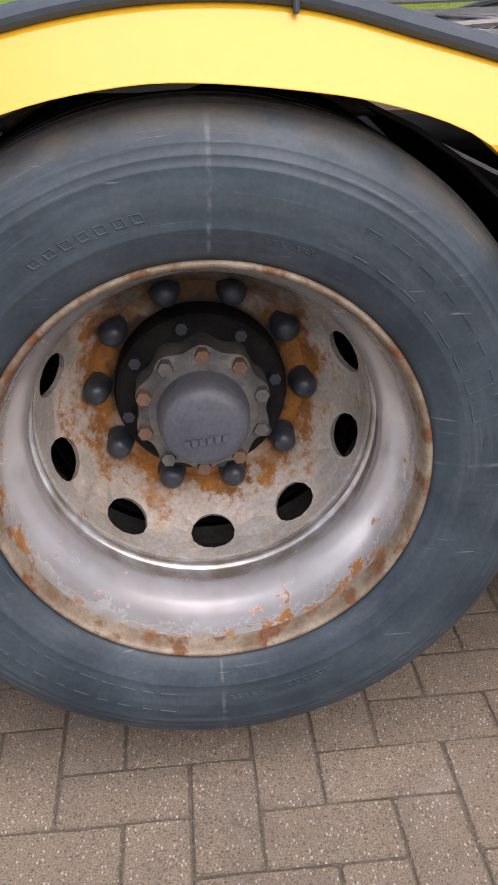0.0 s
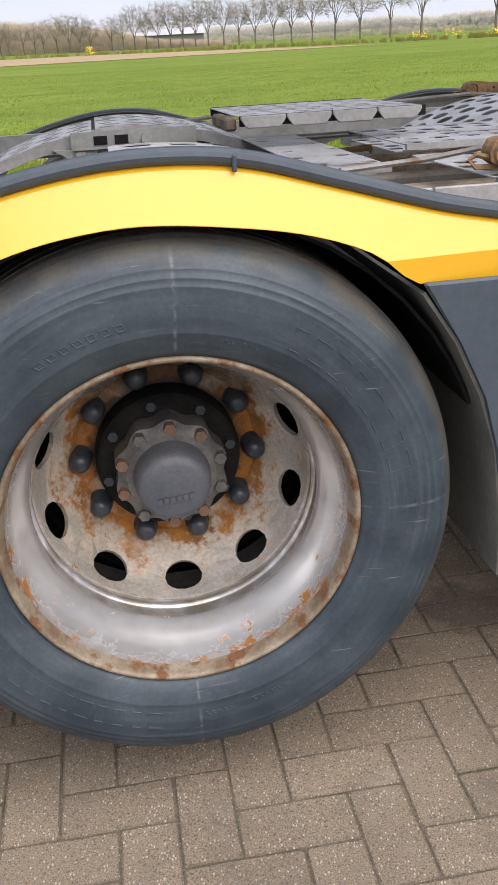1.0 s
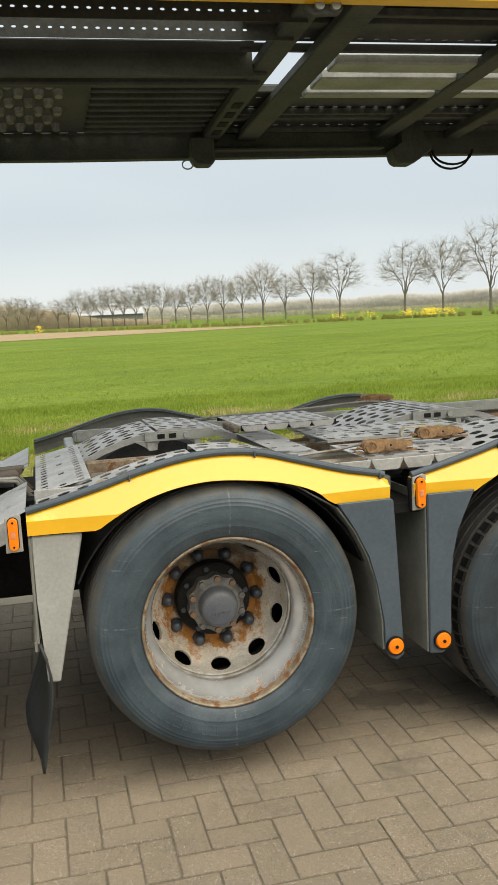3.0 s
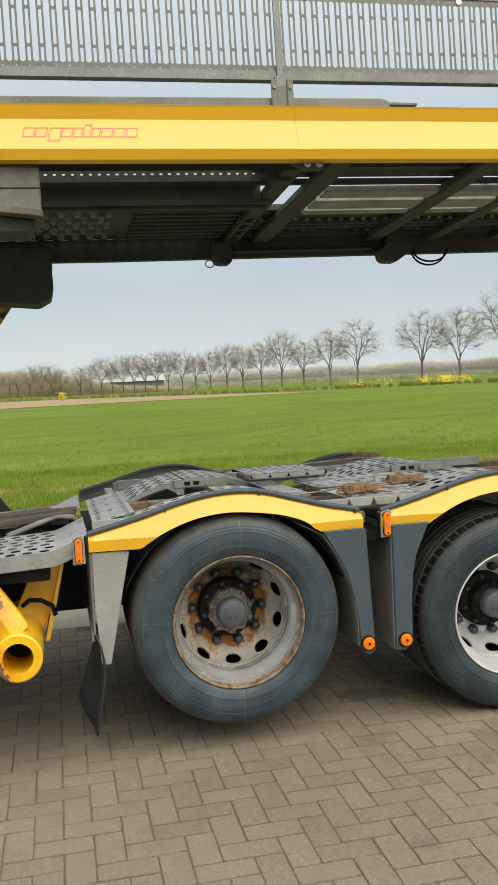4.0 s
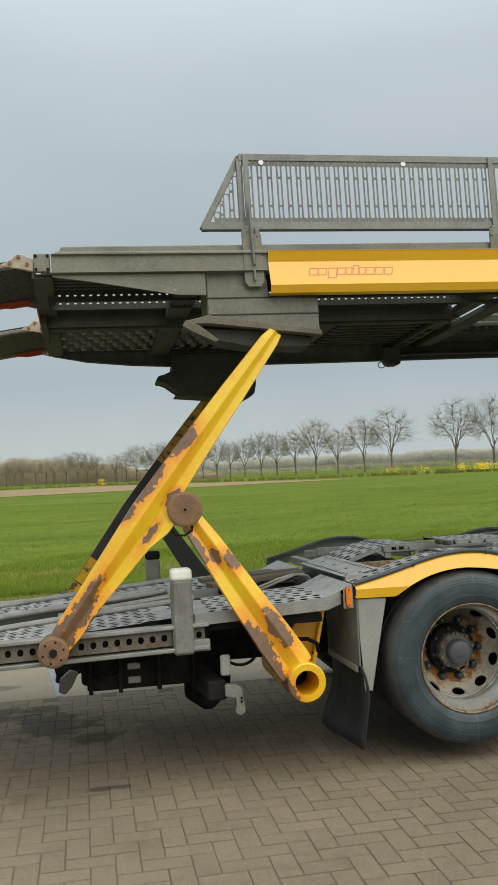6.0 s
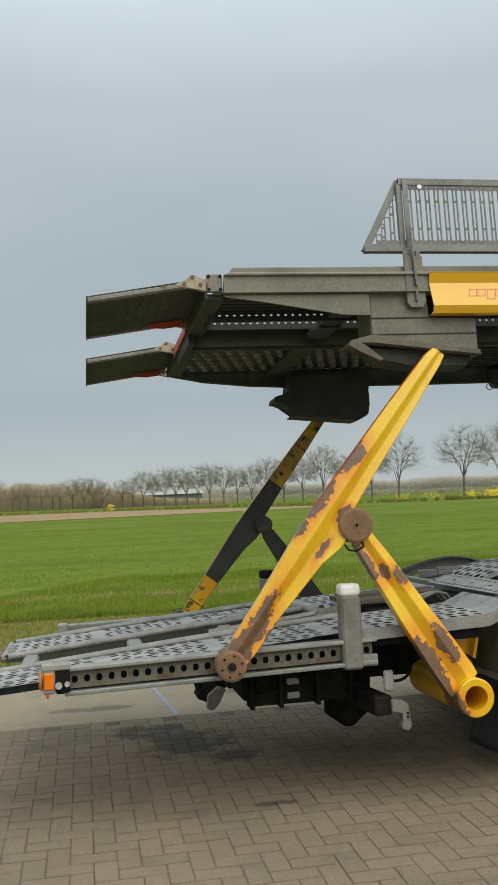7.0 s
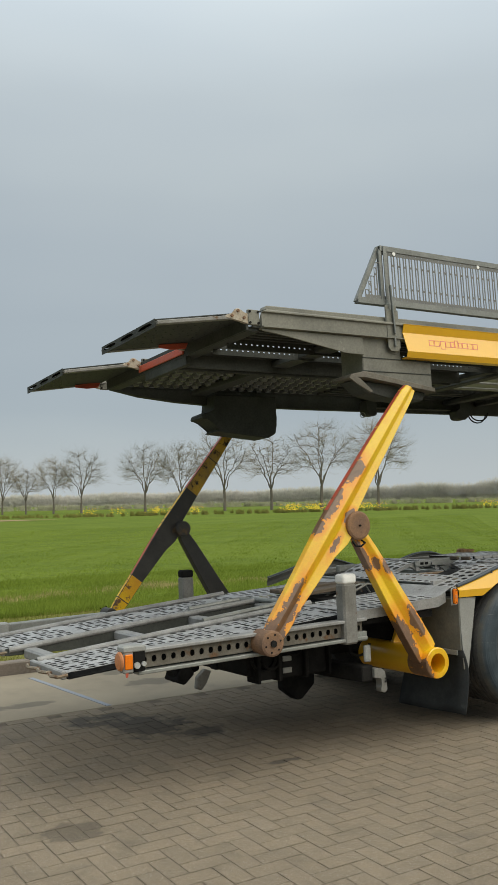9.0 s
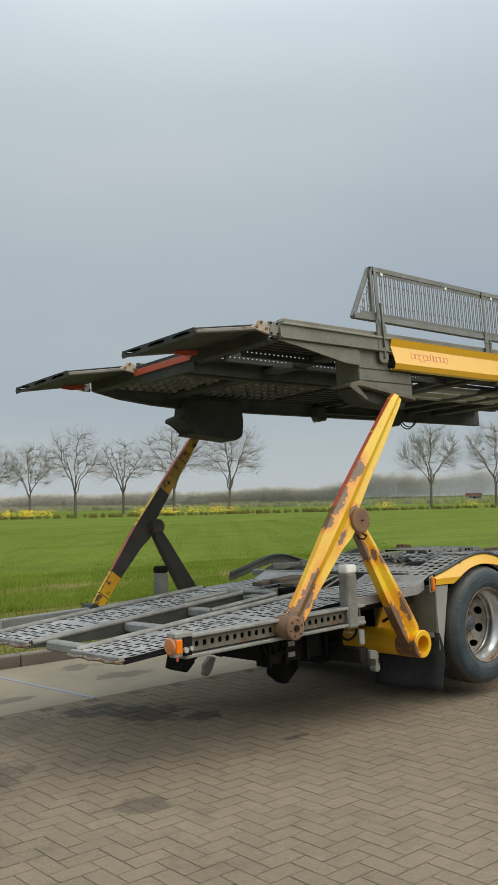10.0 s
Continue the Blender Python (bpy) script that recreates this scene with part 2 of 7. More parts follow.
M = dict(
    kerb=mat("kerb_stone", (0.22, 0.18, 0.15), 0.9, second=(0.14, 0.12, 0.1), scale=2, fine=80, fine_amt=0.2, bump=0.3),
    grass=mat("field_grass", (0.128, 0.172, 0.03), 0.95, second=(0.088, 0.128, 0.023), scale=0.35, amount=0.9, fine=7, fine_amt=0.3, bump=0.4, spec=0.03, stretch=(0.45, 1.0, 1.0)),
    verge=mat("verge_grass", (0.13, 0.145, 0.035), 0.9, second=(0.2, 0.185, 0.065), scale=0.6, amount=0.8, fine=9, fine_amt=0.3, bump=0.5, spec=0.03),
    soil=mat("ploughed_soil", (0.3, 0.222, 0.135), 0.95, second=(0.25, 0.187, 0.118), scale=0.15, amount=0.8, fine=2.5, fine_amt=0.15, bump=0.4, spec=0.05),
    blade=mat("grass_blade", (0.2, 0.265, 0.045), 0.9, second=(0.14, 0.2, 0.03), scale=0.5, amount=0.9, fine=14, fine_amt=0.2, bump=0, spread=0.1, spec=0.05),
    flower=mat("yellow_flower", (0.62, 0.43, 0.012), 0.7, second=(0.6, 0.5, 0.03), scale=2, fine=9, bump=0, spread=0.2),
    bark=mat("tree_bark", (0.17, 0.145, 0.12), 0.9, second=(0.13, 0.115, 0.09), scale=0.8, fine=9, bump=0.3),
    twig=mat("bare_twigs", (0.275, 0.248, 0.205), 0.9, spec=0.05, second=(0.31, 0.28, 0.22), scale=0.3, amount=0.8, fine=4, bump=0),
    # distance haze is put into the pale base colours of these three
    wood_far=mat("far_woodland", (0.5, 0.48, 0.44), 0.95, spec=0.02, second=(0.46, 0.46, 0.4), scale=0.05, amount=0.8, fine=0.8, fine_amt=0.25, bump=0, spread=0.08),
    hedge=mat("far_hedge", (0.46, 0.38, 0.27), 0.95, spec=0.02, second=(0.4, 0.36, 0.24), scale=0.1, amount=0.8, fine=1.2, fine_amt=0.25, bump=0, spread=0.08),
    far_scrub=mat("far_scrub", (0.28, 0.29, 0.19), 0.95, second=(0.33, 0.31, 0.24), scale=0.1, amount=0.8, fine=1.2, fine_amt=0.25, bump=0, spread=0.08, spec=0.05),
    barn_roof=mat("barn_roof_sheets", (0.36, 0.37, 0.38), 0.8, scale=0.3, fine=2, bump=0),
    barn=mat("barn_cladding", (0.13, 0.14, 0.14), 0.8, scale=0.3, fine=2, bump=0),
    white_far=mat("white_paint_far", (0.6, 0.62, 0.62), 0.7, scale=0.4, amount=0.3, fine=3, bump=0),
    red_far=mat("red_roof_tiles", (0.4, 0.14, 0.1), 0.8, scale=0.4, amount=0.4, fine=3, bump=0),
    tread=mat("tyre_tread", (0.045, 0.045, 0.046), 0.85, second=(0.11, 0.1, 0.082), scale=6, fine=80, fine_amt=0.25, bump=0.4),
    black=mat("black_grease", (0.008, 0.008, 0.008), 0.75, second=(0.03, 0.028, 0.025), scale=14, fine=120, fine_amt=0.25, bump=0.4, spec=0.12),
    plastic=mat("grey_plastic", (0.042, 0.06, 0.078), 0.5, second=(0.055, 0.073, 0.09), scale=4, amount=0.7, fine=70, bump=0.06),
    nutcap=mat("dark_nut_cap", (0.03, 0.04, 0.055), 0.34, second=(0.05, 0.055, 0.06), scale=30, amount=0.7, fine=150, bump=0.1),
    rim=mat("rim_paint", (0.80, 0.83, 0.86), 0.24, metal=0.6, second=(0.57, 0.575, 0.56), scale=6, amount=0.7, fine=130, fine_amt=0.08, bump=0.1,
            third=(0.33, 0.14, 0.04), third_scale=17, third_low=0.585, third_high=0.63),
    rim_clean=mat("rim_paint_clean", (0.64, 0.64, 0.63), 0.36, metal=0.25, second=(0.48, 0.47, 0.45), scale=7, amount=0.7, fine=130, fine_amt=0.08, bump=0.1),
    rim_lip=mat("rusty_rim_edge", (0.27, 0.225, 0.165), 0.55, metal=0.2, second=(0.14, 0.09, 0.05), scale=16, amount=0.9, fine=150, fine_amt=0.2, bump=0.3,
                third=(0.22, 0.1, 0.045), third_scale=22, third_low=0.52, third_high=0.6),
    hub=mat("hub_casting", (0.17, 0.165, 0.15), 0.5, metal=0.2, second=(0.08, 0.082, 0.085), scale=14, amount=0.9, fine=120, fine_amt=0.2, bump=0.3,
            third=(0.2, 0.15, 0.09), third_scale=12, third_low=0.62, third_high=0.72),
    hub_cap=mat("hub_cap_grey", (0.07, 0.08, 0.1), 0.45, second=(0.115, 0.12, 0.13), scale=8, amount=0.8, fine=150, fine_amt=0.15, bump=0.2),
    bolt=mat("rusty_bolt", (0.22, 0.13, 0.08), 0.7, metal=0.3, second=(0.12, 0.09, 0.07), scale=25, fine=150, bump=0.3),
    yellow=mat("yellow_paint", (0.76, 0.408, 0.02), 0.3, second=(0.74, 0.393, 0.015), scale=1.6, amount=0.7, fine=40, fine_amt=0.02, bump=0.0, spec=0.85),
    yellow_worn=mat("yellow_paint_worn", (0.74, 0.43, 0.012), 0.4, second=(0.7, 0.3, 0.012), scale=2.6, amount=0.75, low=0.45, high=0.7, fine=90, fine_amt=0.07, bump=0.12,
                    third=(0.2, 0.105, 0.06), third_scale=2.4, third_low=0.575, third_high=0.59),
    arm_paint=mat("chipped_yellow_arm", (0.82, 0.52, 0.022), 0.28, spec=0.75, second=(0.78, 0.36, 0.014), scale=4.2, amount=0.7, low=0.44, high=0.62, fine=90, fine_amt=0.06, bump=0.12,
                  patches=[(-1.52, 1.80, 0.10, 0.045, 52), (-1.70, 1.58, 0.14, 0.035, 52), (-1.81, 1.44, 0.06, 0.03, 52), (-2.03, 1.03, 0.14, 0.03, 52), (-1.98, 0.93, 0.09, 0.025, 52), (-1.87, 1.02, 0.1, 0.02, 52), (-2.1, 0.91, 0.16, 0.05, 52), (-2.16, 0.84, 0.06, 0.07, 52),
                           (-1.80, 1.04, 0.06, 0.02, 52), (-1.58, 1.50, 0.05, 0.03, 52), (-1.70, 1.33, 0.07, 0.02, 52), (-1.475, 1.25, 0.11, 0.03, -58), (-1.38, 1.19, 0.05, 0.025, -58),
                           (-1.30, 1.17, 0.06, 0.03, -58), (-1.07, 0.80, 0.12, 0.045, -58), (-1.17, 0.72, 0.14, 0.055, -58), (-1.09, 0.58, 0.14, 0.04, -58), (-1.04, 0.46, 0.05, 0.05, 0)],
                  patch_colour=(0.2, 0.105, 0.055), halo=(0.78, 0.27, 0.01)),
    far_yellow=mat("sooty_yellow", (0.5, 0.28, 0.012), 0.5, second=(0.2, 0.12, 0.03), scale=7, amount=0.9, fine=90, fine_amt=0.15, bump=0.2,
                   third=(0.05, 0.035, 0.02), third_scale=14, third_low=0.56, third_high=0.64),
    black_worn=mat("blackened_arm", (0.024, 0.023, 0.021), 0.6, second=(0.055, 0.05, 0.042), scale=7, fine=90, bump=0.3,
                   third=(0.16, 0.1, 0.05), third_scale=4, third_low=0.6, third_high=0.68),
    rust_plate=mat("rust_brown", (0.17, 0.1, 0.065), 0.8, second=(0.26, 0.14, 0.07), scale=9, amount=0.8, fine=100, fine_amt=0.2, bump=0.35),
    galv=mat("galvanised_steel", (0.29, 0.30, 0.285), 0.5, metal=0.45, second=(0.2, 0.21, 0.195), scale=5, amount=0.9, fine=70, fine_amt=0.12, bump=0.15,
             third=(0.14, 0.115, 0.085), third_scale=6, third_low=0.64, third_high=0.76),
    deck_plate=mat("dirty_deck_plate", (0.4, 0.405, 0.41), 0.5, metal=0.15, second=(0.25, 0.25, 0.25), scale=6, amount=0.9, fine=80, fine_amt=0.16, bump=0.15,
                   third=(0.1, 0.075, 0.055), third_scale=6, third_low=0.62, third_high=0.72),
    plank=mat("weathered_wood", (0.12, 0.092, 0.066), 0.85, second=(0.07, 0.055, 0.04), scale=9, amount=0.9, fine=90, fine_amt=0.2, bump=0.3, stretch=(0.25, 2, 2)),
    hinge=mat("beige_worn_hinge", (0.42, 0.37, 0.3), 0.6, metal=0.1, second=(0.3, 0.22, 0.15), scale=14, amount=0.9, fine=90, fine_amt=0.15, bump=0.2),
    slot_sheet=mat("dull_slotted_sheet", (0.17, 0.172, 0.165), 0.55, metal=0.3, second=(0.12, 0.122, 0.118), scale=5, amount=0.9, fine=70, fine_amt=0.12, bump=0.1),
    member=mat("weathered_member", (0.23, 0.225, 0.21), 0.6, metal=0.15, second=(0.15, 0.145, 0.13), scale=6, amount=0.9, fine=80, fine_amt=0.15, bump=0.2,
               third=(0.2, 0.12, 0.07), third_scale=9, third_low=0.62, third_high=0.68),
    galv_light=mat("galvanised_plate", (0.31, 0.31, 0.305), 0.5, metal=0.2, second=(0.2, 0.2, 0.195), scale=6, amount=0.9, fine=80, fine_amt=0.14, bump=0.15,
                   third=(0.13, 0.1, 0.075), third_scale=5, third_low=0.64, third_high=0.74),
    # near-black tone for parts below the decks
    under=mat("dark_underside", (0.056, 0.06, 0.054), 0.7, spec=0.3, second=(0.033, 0.036, 0.032), scale=4, amount=0.8, fine=60, fine_amt=0.2, bump=0.2),
    # lighter than the sheet: ground light on the dimples is painted in
    dimple=mat("lit_dimple_steel", (0.17, 0.175, 0.165), 0.5, metal=0.3, second=(0.08, 0.084, 0.077), scale=9, amount=0.9, fine=60, fine_amt=0.2, bump=0.15),
    beam=mat("weathered_beam", (0.2, 0.195, 0.165), 0.6, metal=0.2, second=(0.13, 0.128, 0.11), scale=3.5, amount=0.9, fine=70, fine_amt=0.15, bump=0.2,
             third=(0.36, 0.35, 0.31), third_scale=16, third_low=0.66, third_high=0.7),
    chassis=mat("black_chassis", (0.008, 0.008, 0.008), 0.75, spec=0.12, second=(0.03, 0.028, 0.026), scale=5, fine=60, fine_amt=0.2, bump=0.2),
    grey_paint=mat("grey_painted_steel", (0.3, 0.305, 0.29), 0.5, second=(0.22, 0.22, 0.205), scale=3, amount=0.8, fine=80, fine_amt=0.1, bump=0.1),
    white_cap=mat("white_cap", (0.88, 0.88, 0.86), 0.5, scale=6, amount=0.25, fine=60, fine_amt=0.05, bump=0.05),
    orange=mat("orange_reflector", (0.85, 0.2, 0.008), 0.25, second=(0.75, 0.15, 0.005), scale=40, amount=0.5, fine=200, fine_amt=0.1, bump=0.1),
    orange_old=mat("faded_orange_lens", (0.58, 0.21, 0.075), 0.5, second=(0.46, 0.18, 0.08), scale=20, fine=90, bump=0.2),
    red=mat("red_paint", (0.52, 0.085, 0.045), 0.5, second=(0.42, 0.09, 0.05), scale=6, amount=0.8, fine=90, bump=0.1),
    pink=mat("red_outline_lettering", (0.72, 0.16, 0.14), 0.5, scale=30, amount=0.3, fine=90, bump=0),
    strap=mat("rusty_ratchet", (0.27, 0.155, 0.072), 0.85, second=(0.14, 0.085, 0.045), scale=30, amount=0.9, fine=90, fine_amt=0.25, bump=0.4),
    webbing=mat("faded_webbing", (0.36, 0.34, 0.26), 0.9, second=(0.25, 0.235, 0.17), scale=30, amount=0.9, fine=160, fine_amt=0.2, bump=0.3),
    flap=mat("rubber_mudflap", (0.02, 0.023, 0.025), 0.6, second=(0.04, 0.044, 0.045), scale=5, amount=0.8, fine=50, fine_amt=0.15, bump=0.12, spec=0.25, third=(0.09, 0.095, 0.09), third_scale=9, third_low=0.64, third_high=0.72),
    rail=mat("dull_galvanised_rail", (0.2, 0.21, 0.2), 0.5, metal=0.35, second=(0.14, 0.147, 0.14), scale=6, amount=0.9, fine=70, fine_amt=0.14, bump=0.15, third=(0.3, 0.31, 0.3), third_scale=11, third_low=0.62, third_high=0.7),
    web_dirt=mat("dirty_member_web", (0.15, 0.135, 0.11), 0.75, second=(0.075, 0.066, 0.05), scale=4, amount=0.95, fine=80, fine_amt=0.2, bump=0.3, third=(0.17, 0.095, 0.05), third_scale=9, third_low=0.6, third_high=0.68),
    straw=mat("dry_straw", (0.36, 0.31, 0.14), 0.9, second=(0.3, 0.27, 0.1), scale=0.9, fine=14, bump=0, spread=0.15, spec=0.05),
    blade_verge=mat("mown_verge_blade", (0.19, 0.2, 0.05), 0.9, second=(0.26, 0.24, 0.08), scale=0.8, amount=0.9, fine=14, fine_amt=0.2, bump=0, spread=0.15, spec=0.05),
    lens_grey=mat("dull_clear_lens", (0.42, 0.43, 0.42), 0.3, second=(0.3, 0.31, 0.3), scale=40, amount=0.8, fine=160, fine_amt=0.2, bump=0.2),
    blue_line=mat("pale_blue_line", (0.26, 0.29, 0.35), 0.8, second=(0.3, 0.28, 0.25), scale=9, fine=60, bump=0.1),
)


class Nodes:
    """Short hand for building a node material."""

    def __init__(self, name, rough=0.6, metal=0.0, spec=0.5):
        self.m = bpy.data.materials.new(name)
        self.m.use_nodes = True
        self.n, self.l = self.m.node_tree.nodes, self.m.node_tree.links
        self.b = self.n["Principled BSDF"]
        self.b.inputs["Roughness"].default_value = rough
        self.b.inputs["Metallic"].default_value = metal
        self.b.inputs["Specular IOR Level"].default_value = spec

    def feed(self, sock, v):
        if isinstance(v, (int, float)):
            sock.default_value = v
        elif isinstance(v, tuple):
            sock.default_value = (*v, 1) if len(sock.default_value) == 4 else v
        else:
            self.l.new(v, sock)

    def calc(self, op, a, c=0.0):
        x = self.n.new("ShaderNodeMath")
        x.operation = op
        self.feed(x.inputs[0], a)
        self.feed(x.inputs[1], c)
        return x.outputs[0]

    def ramp(self, v, lo, hi, a=0.0, c=1.0):
        x = self.n.new("ShaderNodeMapRange")
        self.feed(x.inputs["Value"], v)
        for s, q in (("From Min", lo), ("From Max", hi), ("To Min", a), ("To Max", c)):
            x.inputs[s].default_value = q
        return x.outputs["Result"]

    def noise(self, vec, scale, detail=5.0, rough=0.6):
        x = self.n.new("ShaderNodeTexNoise")
        x.inputs["Scale"].default_value = scale
        x.inputs["Detail"].default_value = detail
        x.inputs["Roughness"].default_value = rough
        self.l.new(vec, x.inputs["Vector"])
        return x.outputs["Fac"]

    def cells(self, vec, scale):
        x = self.n.new("ShaderNodeTexVoronoi")
        x.inputs["Scale"].default_value = scale
        self.l.new(vec, x.inputs["Vector"])
        sep = self.n.new("ShaderNodeSeparateColor")
        self.l.new(x.outputs["Color"], sep.inputs[0])
        return x.outputs["Distance"], sep.outputs[0]

    def mix(self, fac, a, c, kind="MIX"):
        x = self.n.new("ShaderNodeMixRGB")
        x.blend_type = kind
        self.feed(x.inputs["Fac"], fac)
        self.feed(x.inputs["Color1"], a)
        self.feed(x.inputs["Color2"], c)
        return x.outputs["Color"]

    def local(self):
        co = self.n.new("ShaderNodeTexCoord").outputs["Object"]
        sep = self.n.new("ShaderNodeSeparateXYZ")
        self.l.new(co, sep.inputs[0])
        return co, sep.outputs[0], sep.outputs[1], sep.outputs[2]

    def world(self):
        co = self.n.new("ShaderNodeNewGeometry").outputs["Position"]
        sep = self.n.new("ShaderNodeSeparateXYZ")
        self.l.new(co, sep.inputs[0])
        return co, sep.outputs[0], sep.outputs[1], sep.outputs[2]

    def random(self):
        info = self.n.new("ShaderNodeObjectInfo").outputs["Random"]
        isle = self.n.new("ShaderNodeNewGeometry").outputs["Random Per Island"]
        return self.calc("FRACT", self.calc("ADD", info, isle))

    def done(self, colour, rough=None, height=None, strength=0.3, dist=0.003):
        self.feed(self.b.inputs["Base Color"], colour)
        if rough is not None:
            self.feed(self.b.inputs["Roughness"], rough)
        if height is not None:
            bp = self.n.new("ShaderNodeBump")
            bp.inputs["Strength"].default_value = strength
            bp.inputs["Distance"].default_value = dist
            self.l.new(height, bp.inputs["Height"])
            self.l.new(bp.outputs["Normal"], self.b.inputs["Normal"])
        return self.m


def stains(k, x, y, spots, vec):
    """A mask of frayed stains at given places (x, y, size along x, size along y)."""
    fray = k.ramp(k.noise(vec, 5.0, 8.0, 0.68), 0.3, 0.7, -0.9, 0.9)
    total = None
    for cx, cy, sx, sy in spots:
        dx = k.calc("MULTIPLY", k.calc("SUBTRACT", x, cx), 1 / sx)
        dy = k.calc("MULTIPLY", k.calc("SUBTRACT", y, cy), 1 / sy)
        d = k.calc("SUBTRACT", 1.0, k.calc("ADD", k.calc("MULTIPLY", dx, dx), k.calc("MULTIPLY", dy, dy)))
        total = d if total is None else k.calc("MAXIMUM", total, d)
    return k.ramp(k.calc("ADD", total, fray), 0.0, 0.6)


OIL = [(-2.27, 1.5, 0.34, 0.36), (-2.02, 1.15, 0.22, 0.16), (-2.52, 1.9, 0.28, 0.2), (-1.95, 0.22, 0.13, 0.05)]
FAINT = [(-3.46, -0.16, 0.2, 0.14), (0.72, 0.42, 0.2, 0.12), (-3.9, 0.9, 0.35, 0.3)]
SLAB = [(-1.55, 2.94, 0.28, 0.17), (-1.62, 3.58, 0.24, 0.15), (-2.9, 2.7, 0.35, 0.1)]


def paver_mat(name, joint, light=(0.242, 0.196, 0.143), dark=(0.192, 0.155, 0.113)):
    k = Nodes(name, 0.9, 0.0, 0.18)
    vec, x, y, z = k.world()
    wide = k.ramp(k.noise(vec, 0.55, 4.0), 0.35, 0.65)
    if joint:
        colour = k.mix(wide, (0.15, 0.12, 0.092), (0.105, 0.086, 0.064))
        moss = k.ramp(k.noise(vec, 6.0, 6.0), 0.58, 0.64)
        colour = k.mix(moss, colour, (0.066, 0.07, 0.038))
        grit = k.noise(vec, 210, 3.0)
        colour = k.mix(1.0, colour, k.ramp(grit, 0.3, 0.7, 0.6, 1.4), "MULTIPLY")
        stain = stains(k, x, y, OIL, vec)
        colour = k.mix(k.calc("MULTIPLY", stain, 0.9), colour, (0.014, 0.015, 0.015))
        return k.done(colour, height=grit, strength=0.6)
    colour = k.mix(wide, light, dark)
    cloud = k.ramp(k.noise(vec, 9.0, 6.0, 0.7), 0.35, 0.7)
    colour = k.mix(k.calc("MULTIPLY", cloud, 0.45), colour, (0.17, 0.145, 0.12))
    colour = k.mix(1.0, colour, k.mix(k.random(), (0.94, 0.94, 0.94), (1.07, 1.06, 1.05)), "MULTIPLY")
    grain = k.noise(vec, 330, 4.0, 0.75)
    colour = k.mix(1.0, colour, k.ramp(grain, 0.3, 0.7, 0.34, 1.66), "MULTIPLY")
    bend = k.n.new("ShaderNodeMapping")
    bend.inputs["Scale"].default_value = (1.0, 0.62, 1.0)
    bend.inputs["Rotation"].default_value = (0, 0, 0.6)
    k.l.new(vec, bend.inputs["Vector"])
    d1, c1 = k.cells(bend.outputs["Vector"], 200)
    pale = k.calc("MULTIPLY", k.ramp(d1, 0.42, 0.16), k.calc("GREATER_THAN", c1, 0.76))
    colour = k.mix(k.calc("MULTIPLY", pale, 0.6), colour, (0.56, 0.52, 0.46))
    d2, c2 = k.cells(vec, 130)
    pit = k.calc("MULTIPLY", k.ramp(d2, 0.40, 0.22), k.calc("GREATER_THAN", c2, 0.62))
    colour = k.mix(k.calc("MULTIPLY", pit, 0.5), colour, (0.07, 0.06, 0.052))
    dirt = k.ramp(k.noise(vec, 2.6, 7.0, 0.7), 0.54, 0.70)
    colour = k.mix(k.calc("MULTIPLY", dirt, 0.55), colour, (0.105, 0.092, 0.072))
    worn = k.ramp(k.noise(vec, 4.3, 7.0, 0.72), 0.58, 0.7)
    colour = k.mix(k.calc("MULTIPLY", worn, 0.35), colour, (0.3, 0.26, 0.215))
    stain = stains(k, x, y, OIL, vec)
    colour = k.mix(k.calc("MULTIPLY", stains(k, x, y, FAINT, vec), 0.5), colour, (0.05, 0.046, 0.04))
    colour = k.mix(k.calc("MULTIPLY", stain, 0.68), colour, (0.028, 0.029, 0.026))
    height = k.calc("SUBTRACT", grain, k.calc("MULTIPLY", pit, 0.5))
    return k.done(colour, rough=k.ramp(stain, 0, 1, 0.92, 0.8), height=height, strength=0.5)


def concrete_mat():
    k = Nodes("concrete_slab", 0.85, 0.0, 0.3)
    vec, x, y, z = k.world()
    colour = k.mix(k.ramp(k.noise(vec, 0.8, 6.0), 0.38, 0.65), (0.33, 0.278, 0.205), (0.255, 0.215, 0.16))
    colour = k.mix(k.calc("MULTIPLY", k.ramp(k.noise(vec, 3.5, 8.0, 0.7), 0.5, 0.72), 0.5), colour, (0.17, 0.148, 0.118))
    grain = k.noise(vec, 120, 4.0, 0.7)
    colour = k.mix(1.0, colour, k.ramp(grain, 0.3, 0.7, 0.8, 1.2), "MULTIPLY")
    colour = k.mix(k.calc("MULTIPLY", stains(k, x, y, SLAB, vec), 0.6), colour, (0.09, 0.08, 0.066))
    return k.done(colour, height=grain, strength=0.3)


